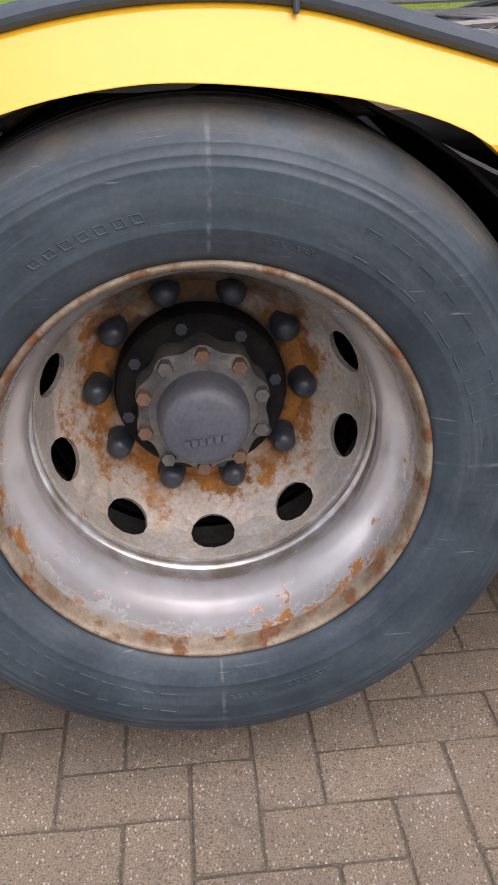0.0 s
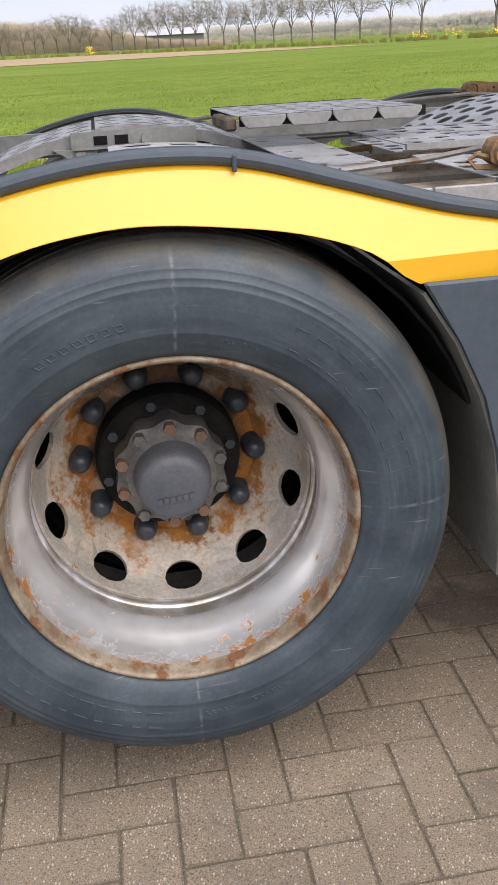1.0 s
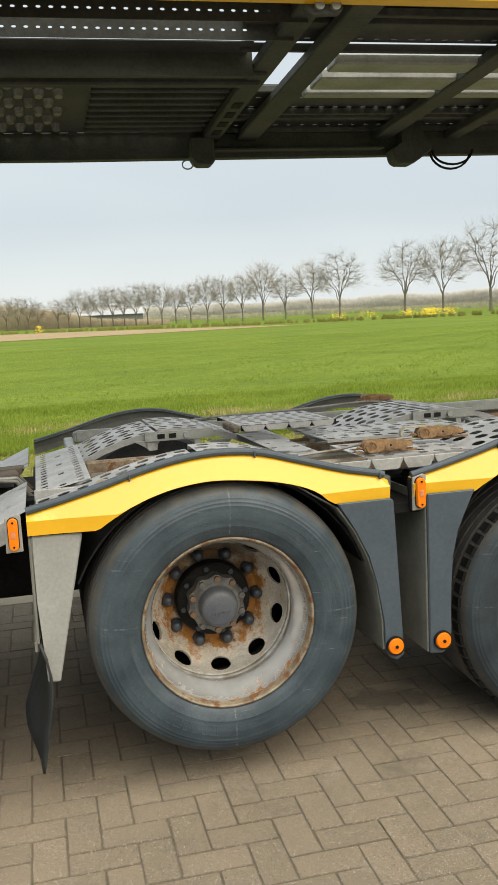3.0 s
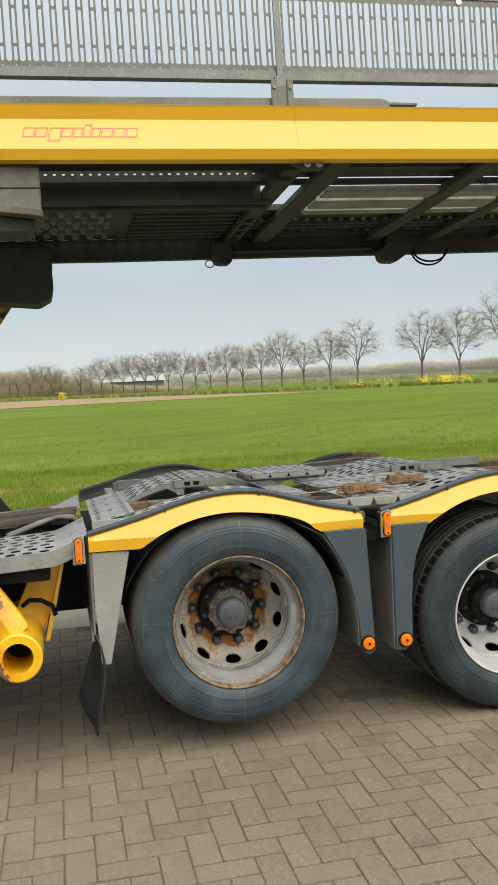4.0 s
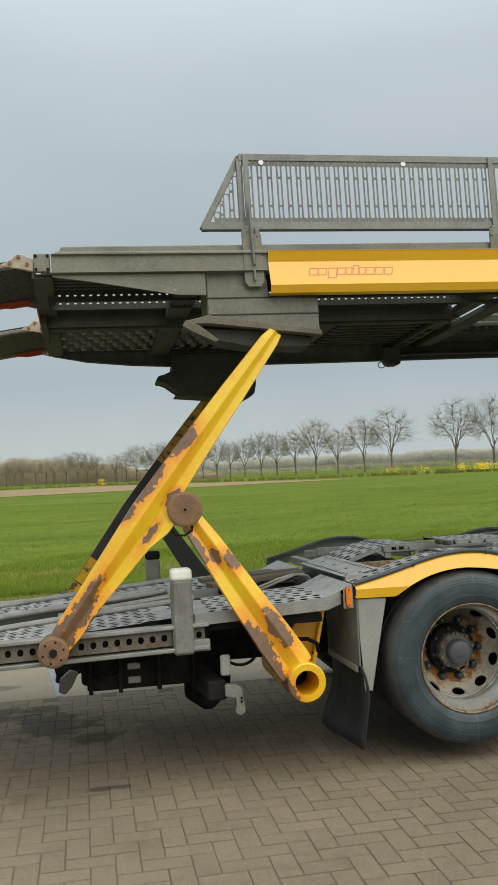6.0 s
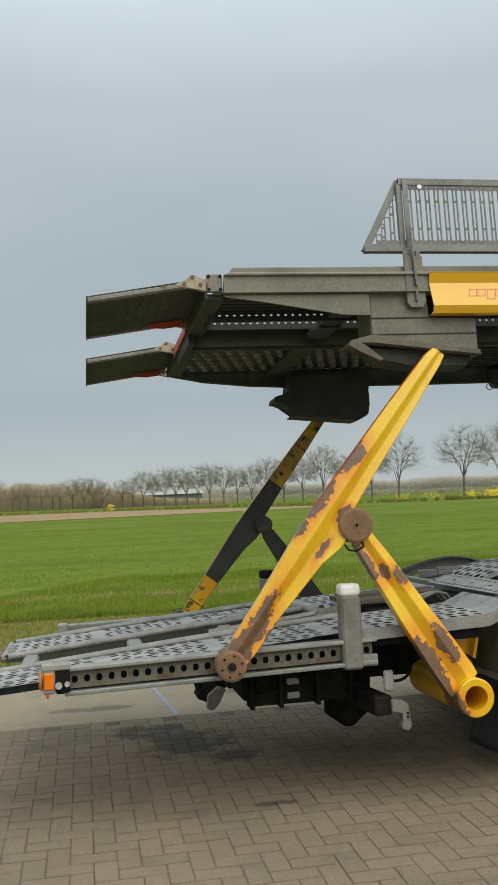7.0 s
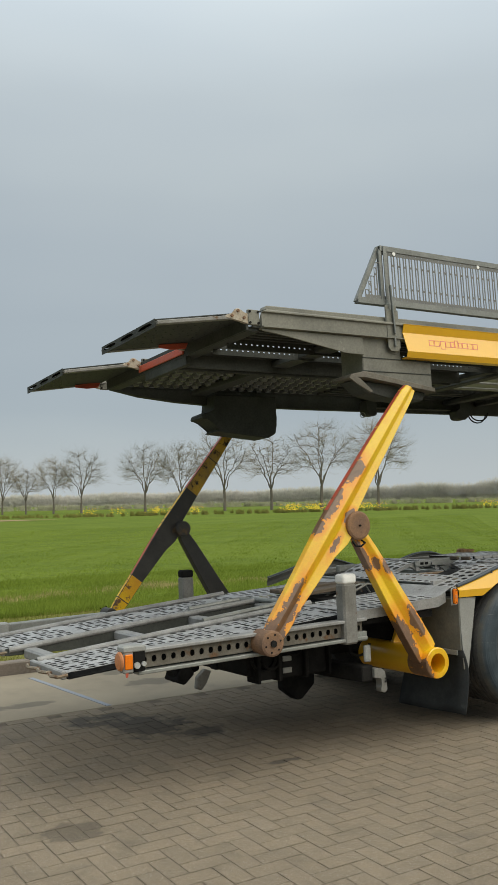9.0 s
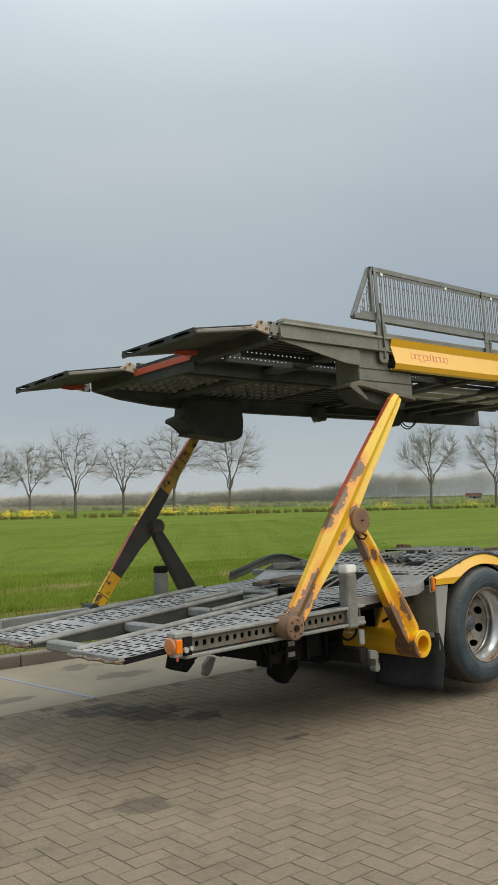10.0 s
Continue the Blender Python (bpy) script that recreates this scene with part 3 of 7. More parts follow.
def rubber_mat(name, tone):
    k = Nodes(name, 0.5, 0.0, 0.4)
    vec, x, y, z = k.local()
    r = k.calc("SQRT", k.calc("ADD", k.calc("MULTIPLY", x, x), k.calc("MULTIPLY", z, z)))
    turn = k.calc("ARCTAN2", z, x)
    base = k.mix(k.ramp(k.noise(vec, 6, 6.0, 0.65), 0.38, 0.64), (0.027, 0.043, 0.056), (0.055, 0.08, 0.097))
    base = k.mix(k.calc("MULTIPLY", k.ramp(k.noise(vec, 17, 6.0, 0.7), 0.55, 0.75), 0.4), base, (0.075, 0.088, 0.095))
    # thin scuffs that run round the sidewall
    polar = k.n.new("ShaderNodeCombineXYZ")
    broad = k.n.new("ShaderNodeCombineXYZ")
    k.feed(polar.inputs[0], k.calc("MULTIPLY", r, 260.0))
    k.feed(polar.inputs[1], k.calc("MULTIPLY", turn, 1.6))
    lines = k.ramp(k.noise(polar.outputs[0], 1.0, 4.0, 0.7), 0.62, 0.72)
    outer = k.ramp(r, 0.385, 0.425)
    base = k.mix(k.calc("MULTIPLY", lines, k.calc("ADD", k.calc("MULTIPLY", outer, 0.5), 0.24)), base, (0.26, 0.27, 0.28))
    # a chalky film in broad bands round the sidewall
    k.feed(broad.inputs[0], k.calc("MULTIPLY", r, 34.0))
    k.feed(broad.inputs[1], k.calc("MULTIPLY", turn, 0.9))
    film = k.calc("MULTIPLY", k.ramp(k.noise(broad.outputs[0], 1.0, 6.0, 0.65), 0.5, 0.72), k.ramp(k.noise(vec, 4, 4.0), 0.35, 0.65))
    base = k.mix(k.calc("MULTIPLY", film, 0.6), base, (0.12, 0.142, 0.16))
    # short random scratches
    skew = k.n.new("ShaderNodeMapping")
    skew.inputs["Rotation"].default_value = (0, 0.7, 0)
    skew.inputs["Scale"].default_value = (9, 1, 130)
    k.l.new(vec, skew.inputs["Vector"])
    scratch = k.calc("MULTIPLY", k.ramp(k.noise(skew.outputs["Vector"], 1.0, 2.0), 0.66, 0.70), k.ramp(k.noise(vec, 11, 2.0), 0.46, 0.58))
    base = k.mix(k.calc("MULTIPLY", scratch, 0.36), base, (0.32, 0.33, 0.34))
    # pale mould seams across the sidewall
    for a in (1.53, -1.57, 0.02, 3.05):
        d = k.calc("ABSOLUTE", k.calc("SUBTRACT", turn, a))
        seam = k.calc("MULTIPLY", k.ramp(d, 0.010, 0.003), k.ramp(k.noise(vec, 45, 4.0), 0.42, 0.6))
        base = k.mix(k.calc("MULTIPLY", seam, 0.3), base, (0.3, 0.31, 0.31))
    # brown dust towards the shoulder
    dust = k.calc("MULTIPLY", k.ramp(r, 0.436, 0.458), k.ramp(k.noise(vec, 8, 5.0), 0.33, 0.55))
    base = k.mix(k.calc("MULTIPLY", dust, 0.75), base, (0.12, 0.108, 0.085))
    grain = k.noise(vec, 140, 3.0)
    base = k.mix(1.0, base, k.ramp(grain, 0.3, 0.7, 0.87, 1.13), "MULTIPLY")
    base = k.mix(1.0, base, (tone, tone, tone), "MULTIPLY")
    return k.done(base, rough=k.ramp(k.noise(vec, 9, 4.0), 0.3, 0.7, 0.38, 0.6), height=k.calc("ADD", k.calc("MULTIPLY", grain, 0.25), k.calc("MULTIPLY", lines, 0.3)), strength=0.25)


def barrel_mat():
    k = Nodes("rim_barrel_paint", 0.18, 0.9, 0.5)
    vec, x, y, z = k.local()
    edge = k.calc("ADD", y, k.ramp(k.noise(vec, 22, 7.0, 0.7), 0.3, 0.7, -0.03, 0.03))
    dull = k.ramp(edge, 0.040, 0.030)
    colour = k.mix(k.ramp(k.noise(vec, 9, 6.0), 0.4, 0.65), (0.66, 0.675, 0.685), (0.5, 0.505, 0.505))
    colour = k.mix(dull, colour, k.mix(k.ramp(k.noise(vec, 30, 5.0), 0.35, 0.65), (0.34, 0.345, 0.345), (0.24, 0.225, 0.2)))
    rust = k.ramp(k.calc("ADD", k.noise(vec, 21, 8.0, 0.72), k.ramp(y, 0.018, 0.075, 0.09, -0.05)), 0.595, 0.635)
    orange = k.mix(k.ramp(k.noise(vec, 45, 5.0), 0.35, 0.65), (0.42, 0.17, 0.035), (0.2, 0.1, 0.045))
    colour = k.mix(rust, colour, orange)
    deep = k.calc("MULTIPLY", k.ramp(y, 0.108, 0.122), k.ramp(k.noise(vec, 14, 6.0), 0.4, 0.6))
    colour = k.mix(k.calc("MULTIPLY", deep, 0.6), colour, (0.17, 0.125, 0.06))
    flat = k.calc("MAXIMUM", k.calc("MULTIPLY", dull, 0.8), rust)
    k.feed(k.b.inputs["Metallic"], k.ramp(flat, 0, 1, 0.6, 0.1))
    return k.done(colour, rough=k.ramp(flat, 0, 1, 0.2, 0.75), height=rust, strength=0.15)


def disc_mat():
    k = Nodes("rim_disc_stained", 0.42, 0.3, 0.5)
    vec, x, y, z = k.local()
    r = k.calc("SQRT", k.calc("ADD", k.calc("MULTIPLY", x, x), k.calc("MULTIPLY", z, z)))
    turn = k.calc("ARCTAN2", z, x)
    colour = k.mix(k.ramp(k.noise(vec, 8, 6.0, 0.65), 0.35, 0.65), (0.6, 0.59, 0.555), (0.42, 0.395, 0.335))
    streak = k.ramp(k.noise(vec, 28, 6.0, 0.7), 0.5, 0.66)
    colour = k.mix(k.calc("MULTIPLY", streak, 0.45), colour, (0.5, 0.46, 0.4))
    # rust crept out from under the nuts
    reach = k.calc("ADD", r, k.ramp(k.noise(vec, 17, 7.0, 0.7), 0.3, 0.7, -0.045, 0.045))
    rust = k.calc("MULTIPLY", k.ramp(reach, 0.206, 0.186), k.ramp(k.noise(vec, 10, 5.0), 0.34, 0.5))
    orange = k.mix(k.ramp(k.noise(vec, 30, 6.0, 0.7), 0.35, 0.65), (0.42, 0.165, 0.028), (0.2, 0.085, 0.026))
    tint = k.ramp(reach, 0.252, 0.20)
    colour = k.mix(k.calc("MULTIPLY", tint, 0.4), colour, (0.36, 0.20, 0.075))
    colour = k.mix(rust, colour, orange)
    fleck = k.ramp(k.noise(vec, 24, 7.0, 0.72), 0.63, 0.67)
    colour = k.mix(k.calc("MULTIPLY", fleck, 0.85), colour, (0.34, 0.15, 0.035))
    # greasy grime round every nut
    wave = k.calc("COSINE", k.calc("MULTIPLY", k.calc("ADD", turn, 0.033), 10.0))
    near = k.calc("MULTIPLY", k.ramp(wave, 0.1, 0.8), k.ramp(k.calc("ABSOLUTE", k.calc("SUBTRACT", r, 0.165)), 0.05, 0.025))
    patchy = k.ramp(k.noise(vec, 5.5, 3.0), 0.38, 0.6)
    grime = k.calc("MULTIPLY", k.calc("MULTIPLY", near, patchy), k.ramp(k.noise(vec, 40, 5.0), 0.3, 0.5))
    colour = k.mix(k.calc("MULTIPLY", grime, 0.9), colour, (0.02, 0.018, 0.015))
    collar = k.calc("MULTIPLY", k.ramp(k.calc("ADD", r, k.ramp(k.noise(vec, 30, 5.0), 0.3, 0.7, -0.014, 0.014)), 0.152, 0.140), 0.85)
    colour = k.mix(collar, colour, (0.018, 0.017, 0.016))
    # darker above the hub, with a frayed edge
    upper_dark = k.ramp(k.calc("ADD", k.calc("ADD", z, k.calc("MULTIPLY", r, -0.5)), k.ramp(k.noise(vec, 13, 6.0, 0.7), 0.3, 0.7, -0.06, 0.06)), -0.01, 0.07)
    colour = k.mix(k.calc("MULTIPLY", upper_dark, 0.72), colour, (0.05, 0.042, 0.032))
    grain = k.noise(vec, 150, 4.0)
    colour = k.mix(1.0, colour, k.ramp(grain, 0.3, 0.7, 0.82, 1.18), "MULTIPLY")
    bare = k.ramp(reach, 0.20, 0.235)
    k.feed(k.b.inputs["Metallic"], k.calc("MULTIPLY", bare, 0.35))
    return k.done(colour, rough=k.ramp(bare, 0, 1, 0.85, 0.3), height=k.calc("ADD", grain, k.calc("MULTIPLY", fleck, 0.6)), strength=0.3)


M["grey_plastic_dusty"] = mat("grey_plastic_dusty", (0.12, 0.125, 0.112), 0.75, second=(0.19, 0.19, 0.165), scale=5, amount=0.9, fine=70, bump=0.1)
M["concrete"] = concrete_mat()
M["brick"] = paver_mat("paver_brick", False)
M["brick_edge"] = paver_mat("paver_edge_dirt", False, (0.175, 0.145, 0.1), (0.125, 0.105, 0.074))
M["joint"] = paver_mat("sand_joint", True)
M["rubber"] = rubber_mat("tyre_rubber_chalky", 0.82)
M["rubber_black"] = rubber_mat("tyre_rubber_black", 0.5)
M["rim_disc"] = disc_mat()
M["rim_barrel"] = barrel_mat()
M["rust_face"] = M["rim_disc"]


# ---- mesh helpers ----
def finish(name, bm, material, parent=None, smooth=False, matrix=None):
    bmesh.ops.recalc_face_normals(bm, faces=bm.faces)
    me = bpy.data.meshes.new(name)
    bm.to_mesh(me)
    bm.free()
    if smooth:
        for p in me.polygons:
            p.use_smooth = True
    me.materials.append(M[material] if isinstance(material, str) else material)
    ob = new(name, me)
    if parent is not None:
        ob.parent = parent
    if matrix is not None:
        ob.matrix_world = matrix
    return ob


def part(name, bm, material, parent, label="", smooth=False):
    ob = finish(name, bm, material, parent, smooth)
    if label:
        tagged(ob, label=label)
    return ob


def thing(name, label, category, m=None, group="", kind=""):
    ob = new(name)
    ob.empty_display_size = 0.2
    if m is not None:
        ob.matrix_world = m
    return tagged(ob, label, category, group, kind)


def B():
    return bmesh.new()


def bevel(bm, geom_verts, w, seg=1):
    vs = set(geom_verts)
    edges = [e for e in bm.edges if e.verts[0] in vs and e.verts[1] in vs]
    bmesh.ops.bevel(bm, geom=edges, offset=w, segments=seg, affect="EDGES", profile=0.5)


def box(bm, x0, x1, y0, y1, z0, z1, b=0.0, m=None):
    vs = [bm.verts.new((x, y, z)) for x in (x0, x1) for y in (y0, y1) for z in (z0, z1)]
    for f in ((0, 1, 3, 2), (4, 6, 7, 5), (0, 4, 5, 1), (2, 3, 7, 6), (0, 2, 6, 4), (1, 5, 7, 3)):
        bm.faces.new([vs[i] for i in f])
    if m is not None:
        bmesh.ops.transform(bm, matrix=m, verts=vs)
    if b:
        bevel(bm, vs, b)
    return bm


def bar(bm, section, x0, x1):
    """A folded bar whose section lies in the y-z plane, from x0 to x1."""
    a = [bm.verts.new((x0, y, z)) for y, z in section]
    c = [bm.verts.new((x1, y, z)) for y, z in section]
    bm.faces.new(a)
    bm.faces.new(c[::-1])
    k = len(a)
    for i in range(k):
        bm.faces.new((a[i], c[i], c[(i + 1) % k], a[(i + 1) % k]))
    return bm


def prism(bm, outline, y0, y1, b=0.0, m=None):
    """A plate whose outline lies in the x-z plane, from y0 to y1."""
    a = [bm.verts.new((x, y0, z)) for x, z in outline]
    c = [bm.verts.new((x, y1, z)) for x, z in outline]
    bm.faces.new(a)
    bm.faces.new(c[::-1])
    k = len(a)
    for i in range(k):
        bm.faces.new((a[i], c[i], c[(i + 1) % k], a[(i + 1) % k]))
    if m is not None:
        bmesh.ops.transform(bm, matrix=m, verts=a + c)
    if b:
        bevel(bm, a + c, b)
    return bm


def frame_to(p, q):
    """A matrix whose z axis runs from p to q, its origin at p."""
    d = Vector(q) - Vector(p)
    return Matrix.Translation(p) @ d.to_track_quat("Z", "Y").to_matrix().to_4x4(), d.length


def rod(bm, p, q, r, seg=12, r2=None, cap=True):
    m, length = frame_to(p, q)
    r2 = r if r2 is None else r2
    a = [bm.verts.new(m @ Vector((r * math.cos(t), r * math.sin(t), 0))) for t in (2 * math.pi * i / seg for i in range(seg))]
    c = [bm.verts.new(m @ Vector((r2 * math.cos(t), r2 * math.sin(t), length))) for t in (2 * math.pi * i / seg for i in range(seg))]
    for i in range(seg):
        bm.faces.new((a[i], a[(i + 1) % seg], c[(i + 1) % seg], c[i]))
    if cap:
        bm.faces.new(a[::-1])
        bm.faces.new(c)
    return bm


def bent(bm, pts, r, seg=8):
    """A round bar or cable through points."""
    rings = []
    for i, p in enumerate(pts):
        d = Vector(pts[min(i + 1, len(pts) - 1)]) - Vector(pts[max(i - 1, 0)])
        q = d.to_track_quat("Z", "Y").to_matrix()
        rings.append([bm.verts.new(Vector(p) + q @ Vector((r * math.cos(t), r * math.sin(t), 0))) for t in (2 * math.pi * k / seg for k in range(seg))])
    for a, c in zip(rings, rings[1:]):
        for k in range(seg):
            bm.faces.new((a[k], a[(k + 1) % seg], c[(k + 1) % seg], c[k]))
    bm.faces.new(rings[0][::-1])
    bm.faces.new(rings[-1])
    return bm


def lathe(bm, profile, seg=64, closed=False):
    """Turns a profile of (radius, y) round the y axis."""
    rings = []
    for r, y in profile:
        rings.append([bm.verts.new((r * math.cos(t), y, r * math.sin(t))) for t in (2 * math.pi * i / seg for i in range(seg))])
    pairs = list(zip(rings, rings[1:]))
    if closed:
        pairs.append((rings[-1], rings[0]))
    for a, c in pairs:
        for i in range(seg):
            bm.faces.new((a[i], a[(i + 1) % seg], c[(i + 1) % seg], c[i]))
    return bm


def perforated(bm, nu, nv, at, hu=0.3, hv=0.3, solid=None, skew=0.0):
    """A sheet of nu by nv cells, each with an eight-sided hole, laid out by at(u, v)."""
    grid = {}

    def corner(u, v):
        key = (round(u * 2), round(v * 2))
        if key not in grid:
            grid[key] = bm.verts.new(at(u, v))
        return grid[key]

    ring = ((0, 0), (0.5, 0), (1, 0), (1, 0.5), (1, 1), (0.5, 1), (0, 1), (0, 0.5))
    hole = ((-0.75, -0.75), (0, -1), (0.75, -0.75), (1, 0), (0.75, 0.75), (0, 1), (-0.75, 0.75), (-1, 0))
    for i in range(nu):
        for j in range(nv):
            outer = [corner(i + a, j + c) for a, c in ring]
            if solid and solid(i, j):
                bm.faces.new(outer)
                continue
            s = skew if j % 2 else -skew
            inner = [bm.verts.new(at(i + 0.5 + s + a * hu, j + 0.5 + c * hv)) for a, c in hole]
            for k in range(8):
                bm.faces.new((outer[k], outer[(k + 1) % 8], inner[(k + 1) % 8], inner[k]))
    return bm


def thick(ob, t, offset=-1.0):
    mod = ob.modifiers.new("thickness", "SOLIDIFY")
    mod.thickness = t
    mod.offset = offset
    return ob


# ---- ground and distance ----
def ground_sheet():
    bm = B()
    xs = [-3000, -400, -60, -12, 0, 12, 60, 400, 3000]
    ys = [(-3000, -0.07), (-14, -0.07), (4.19, -0.07), (4.2, 0.085), (6.0, 0.09), (8.2, 0.05), (14, 0.0), (60, 0.0), (130, 0.05), (400, 0.1), (3000, 0.1)]
    grid = [[bm.verts.new((x, y, z)) for x in xs] for y, z in ys]
    for j in range(len(ys) - 1):
        for i in range(len(xs) - 1):
            f = bm.faces.new((grid[j][i], grid[j][i + 1], grid[j + 1][i + 1], grid[j + 1][i]))
            f.material_index = 1 if 4 < ys[j][0] < 8 else 0
    ob = finish("ground", bm, "grass")
    ob.data.materials.append(M["verge"])
    return tagged(ob, "flat bright green spring field with a rough grass verge", "field", kind="structure")


ground_sheet()

bm = B()
box(bm, -26, 16, -16, 2.24, -0.065, -0.0026)
tagged(finish("pavement", bm, "joint"), "sandy joints and bed under the herringbone pavers", "pavement", kind="structure")

bm = B()
for x0, x1 in ((-26, -14.02), (-14, -9.02), (-9, -4.02), (-4, 0.98), (1, 5.98), (6, 16)):
    box(bm, x0, x1, 2.255, 4.03, -0.068, 0.0, 0.006)
tagged(finish("concrete_road", bm, "concrete"), "worn pale concrete strip with slab joints", "concrete", kind="structure")

bm = B()
for k in range(-26, 16):
    box(bm, k + 0.004, k + 0.996, 4.045, 4.185, -0.068, 0.115, 0.012)
tagged(finish("kerb", bm, "kerb"), "low brown weathered kerb stones along the verge", "kerb", kind="structure")

bm = B()
box(bm, -0.022, 0.022, -0.75, 0.75, 0.0005, 0.004, m=pose(-2.34, 3.02, 0, 0, 0, 6))
tagged(finish("painted_line", bm, "blue_line"), "thin faded pale blue line painted on concrete", "marking", kind="structure")


def soil_field():
    bm = B()
    vs = [bm.verts.new(p) for p in ((-160, 62, 0.03), (-8, 72, 0.035), (10, 74, 0.035), (24, 77, 0.035), (20, 83, 0.035), (0, 108, 0.05), (-160, 125, 0.05))]
    bm.faces.new(vs)
    return tagged(finish("ploughed_strip", bm, "soil"), "pale brown bare ploughed strip across the field", "soil", kind="structure")


soil_field()


def blades(name, label, material, seed, n, place, tall, wide):
    """Many single blades; place gives (x, y, factor of height) from two random numbers."""
    rnd = random.Random(seed)
    verts, faces = [], []
    for _ in range(n):
        x, y, k = place(rnd)
        h = rnd.uniform(*tall) * k
        a, w = rnd.uniform(0, 3.14), rnd.uniform(*wide) * (1 + 0.035 * max(0, y - 5))
        dx, dy = math.cos(a) * w, math.sin(a) * w
        lx, ly = rnd.gauss(0.1, 0.35) * h, rnd.gauss(0, 0.35) * h
        z = 0.085 if y < 6 else 0.09 - 0.018 * (y - 6) if y < 8.2 else max(0.0, 0.05 - (y - 8.2) * 0.0087)
        i = len(verts)
        verts += [(x - dx, y - dy, z - 0.01), (x + dx, y + dy, z - 0.01), (x + lx, y + ly, z + h)]
        faces.append((i, i + 1, i + 2))
    me = bpy.data.meshes.new(name)
    me.from_pydata(verts, [], faces)
    me.materials.append(M[material])
    return tagged(new(name, me), label, "grass", kind="stuff")


def clump(x, y):
    return 0.75 + 0.3 * math.sin(1.7 * x + 0.9 * y) * math.sin(2.3 * y - 0.6 * x) + 0.2 * math.sin(5.1 * x - 3.7 * y)


def on_verge(rnd):
    return rnd.uniform(-7.0, 7.0), 4.2 + 3.9 * rnd.random(), 1.0


def on_edge(rnd):
    y = 7.7 + 6.5 * rnd.random() ** 1.5
    x = rnd.uniform(-7.0, 8.0) + (y - 7.7) * 0.7
    return x, y, clump(x, y) * (1.15 if y < 10 else 0.9)


def on_straw(rnd):
    x = rnd.uniform(-7.0, 10.0)
    return x, 10.3 + 0.25 * math.sin(0.9 * x) + rnd.gauss(0, 0.28), max(0.2, clump(1.3 * x, 0.0))


def on_field(rnd):
    y = 13.0 + 34.0 * rnd.random() ** 1.4
    x = rnd.uniform(-0.32, 0.95) * (y + 4.5) - 1.5
    return x, y, max(0.3, clump(0.7 * x, 0.8 * y))


blades("verge_grass", "short mown olive grass on the verge behind the kerb", "blade_verge", 4, 60000, on_verge, (0.02, 0.05), (0.003, 0.006))
blades("field_edge_grass", "lush uneven tufts of green grass along the field edge", "blade", 6, 170000, on_edge, (0.035, 0.1), (0.003, 0.006))
blades("straw_grass", "dry straw-coloured grass along the field edge", "straw", 7, 9000, on_straw, (0.04, 0.12), (0.004, 0.007))
blades("field_grass", "bright green young grass blades of the field", "blade", 8, 120000, on_field, (0.018, 0.045), (0.006, 0.012))


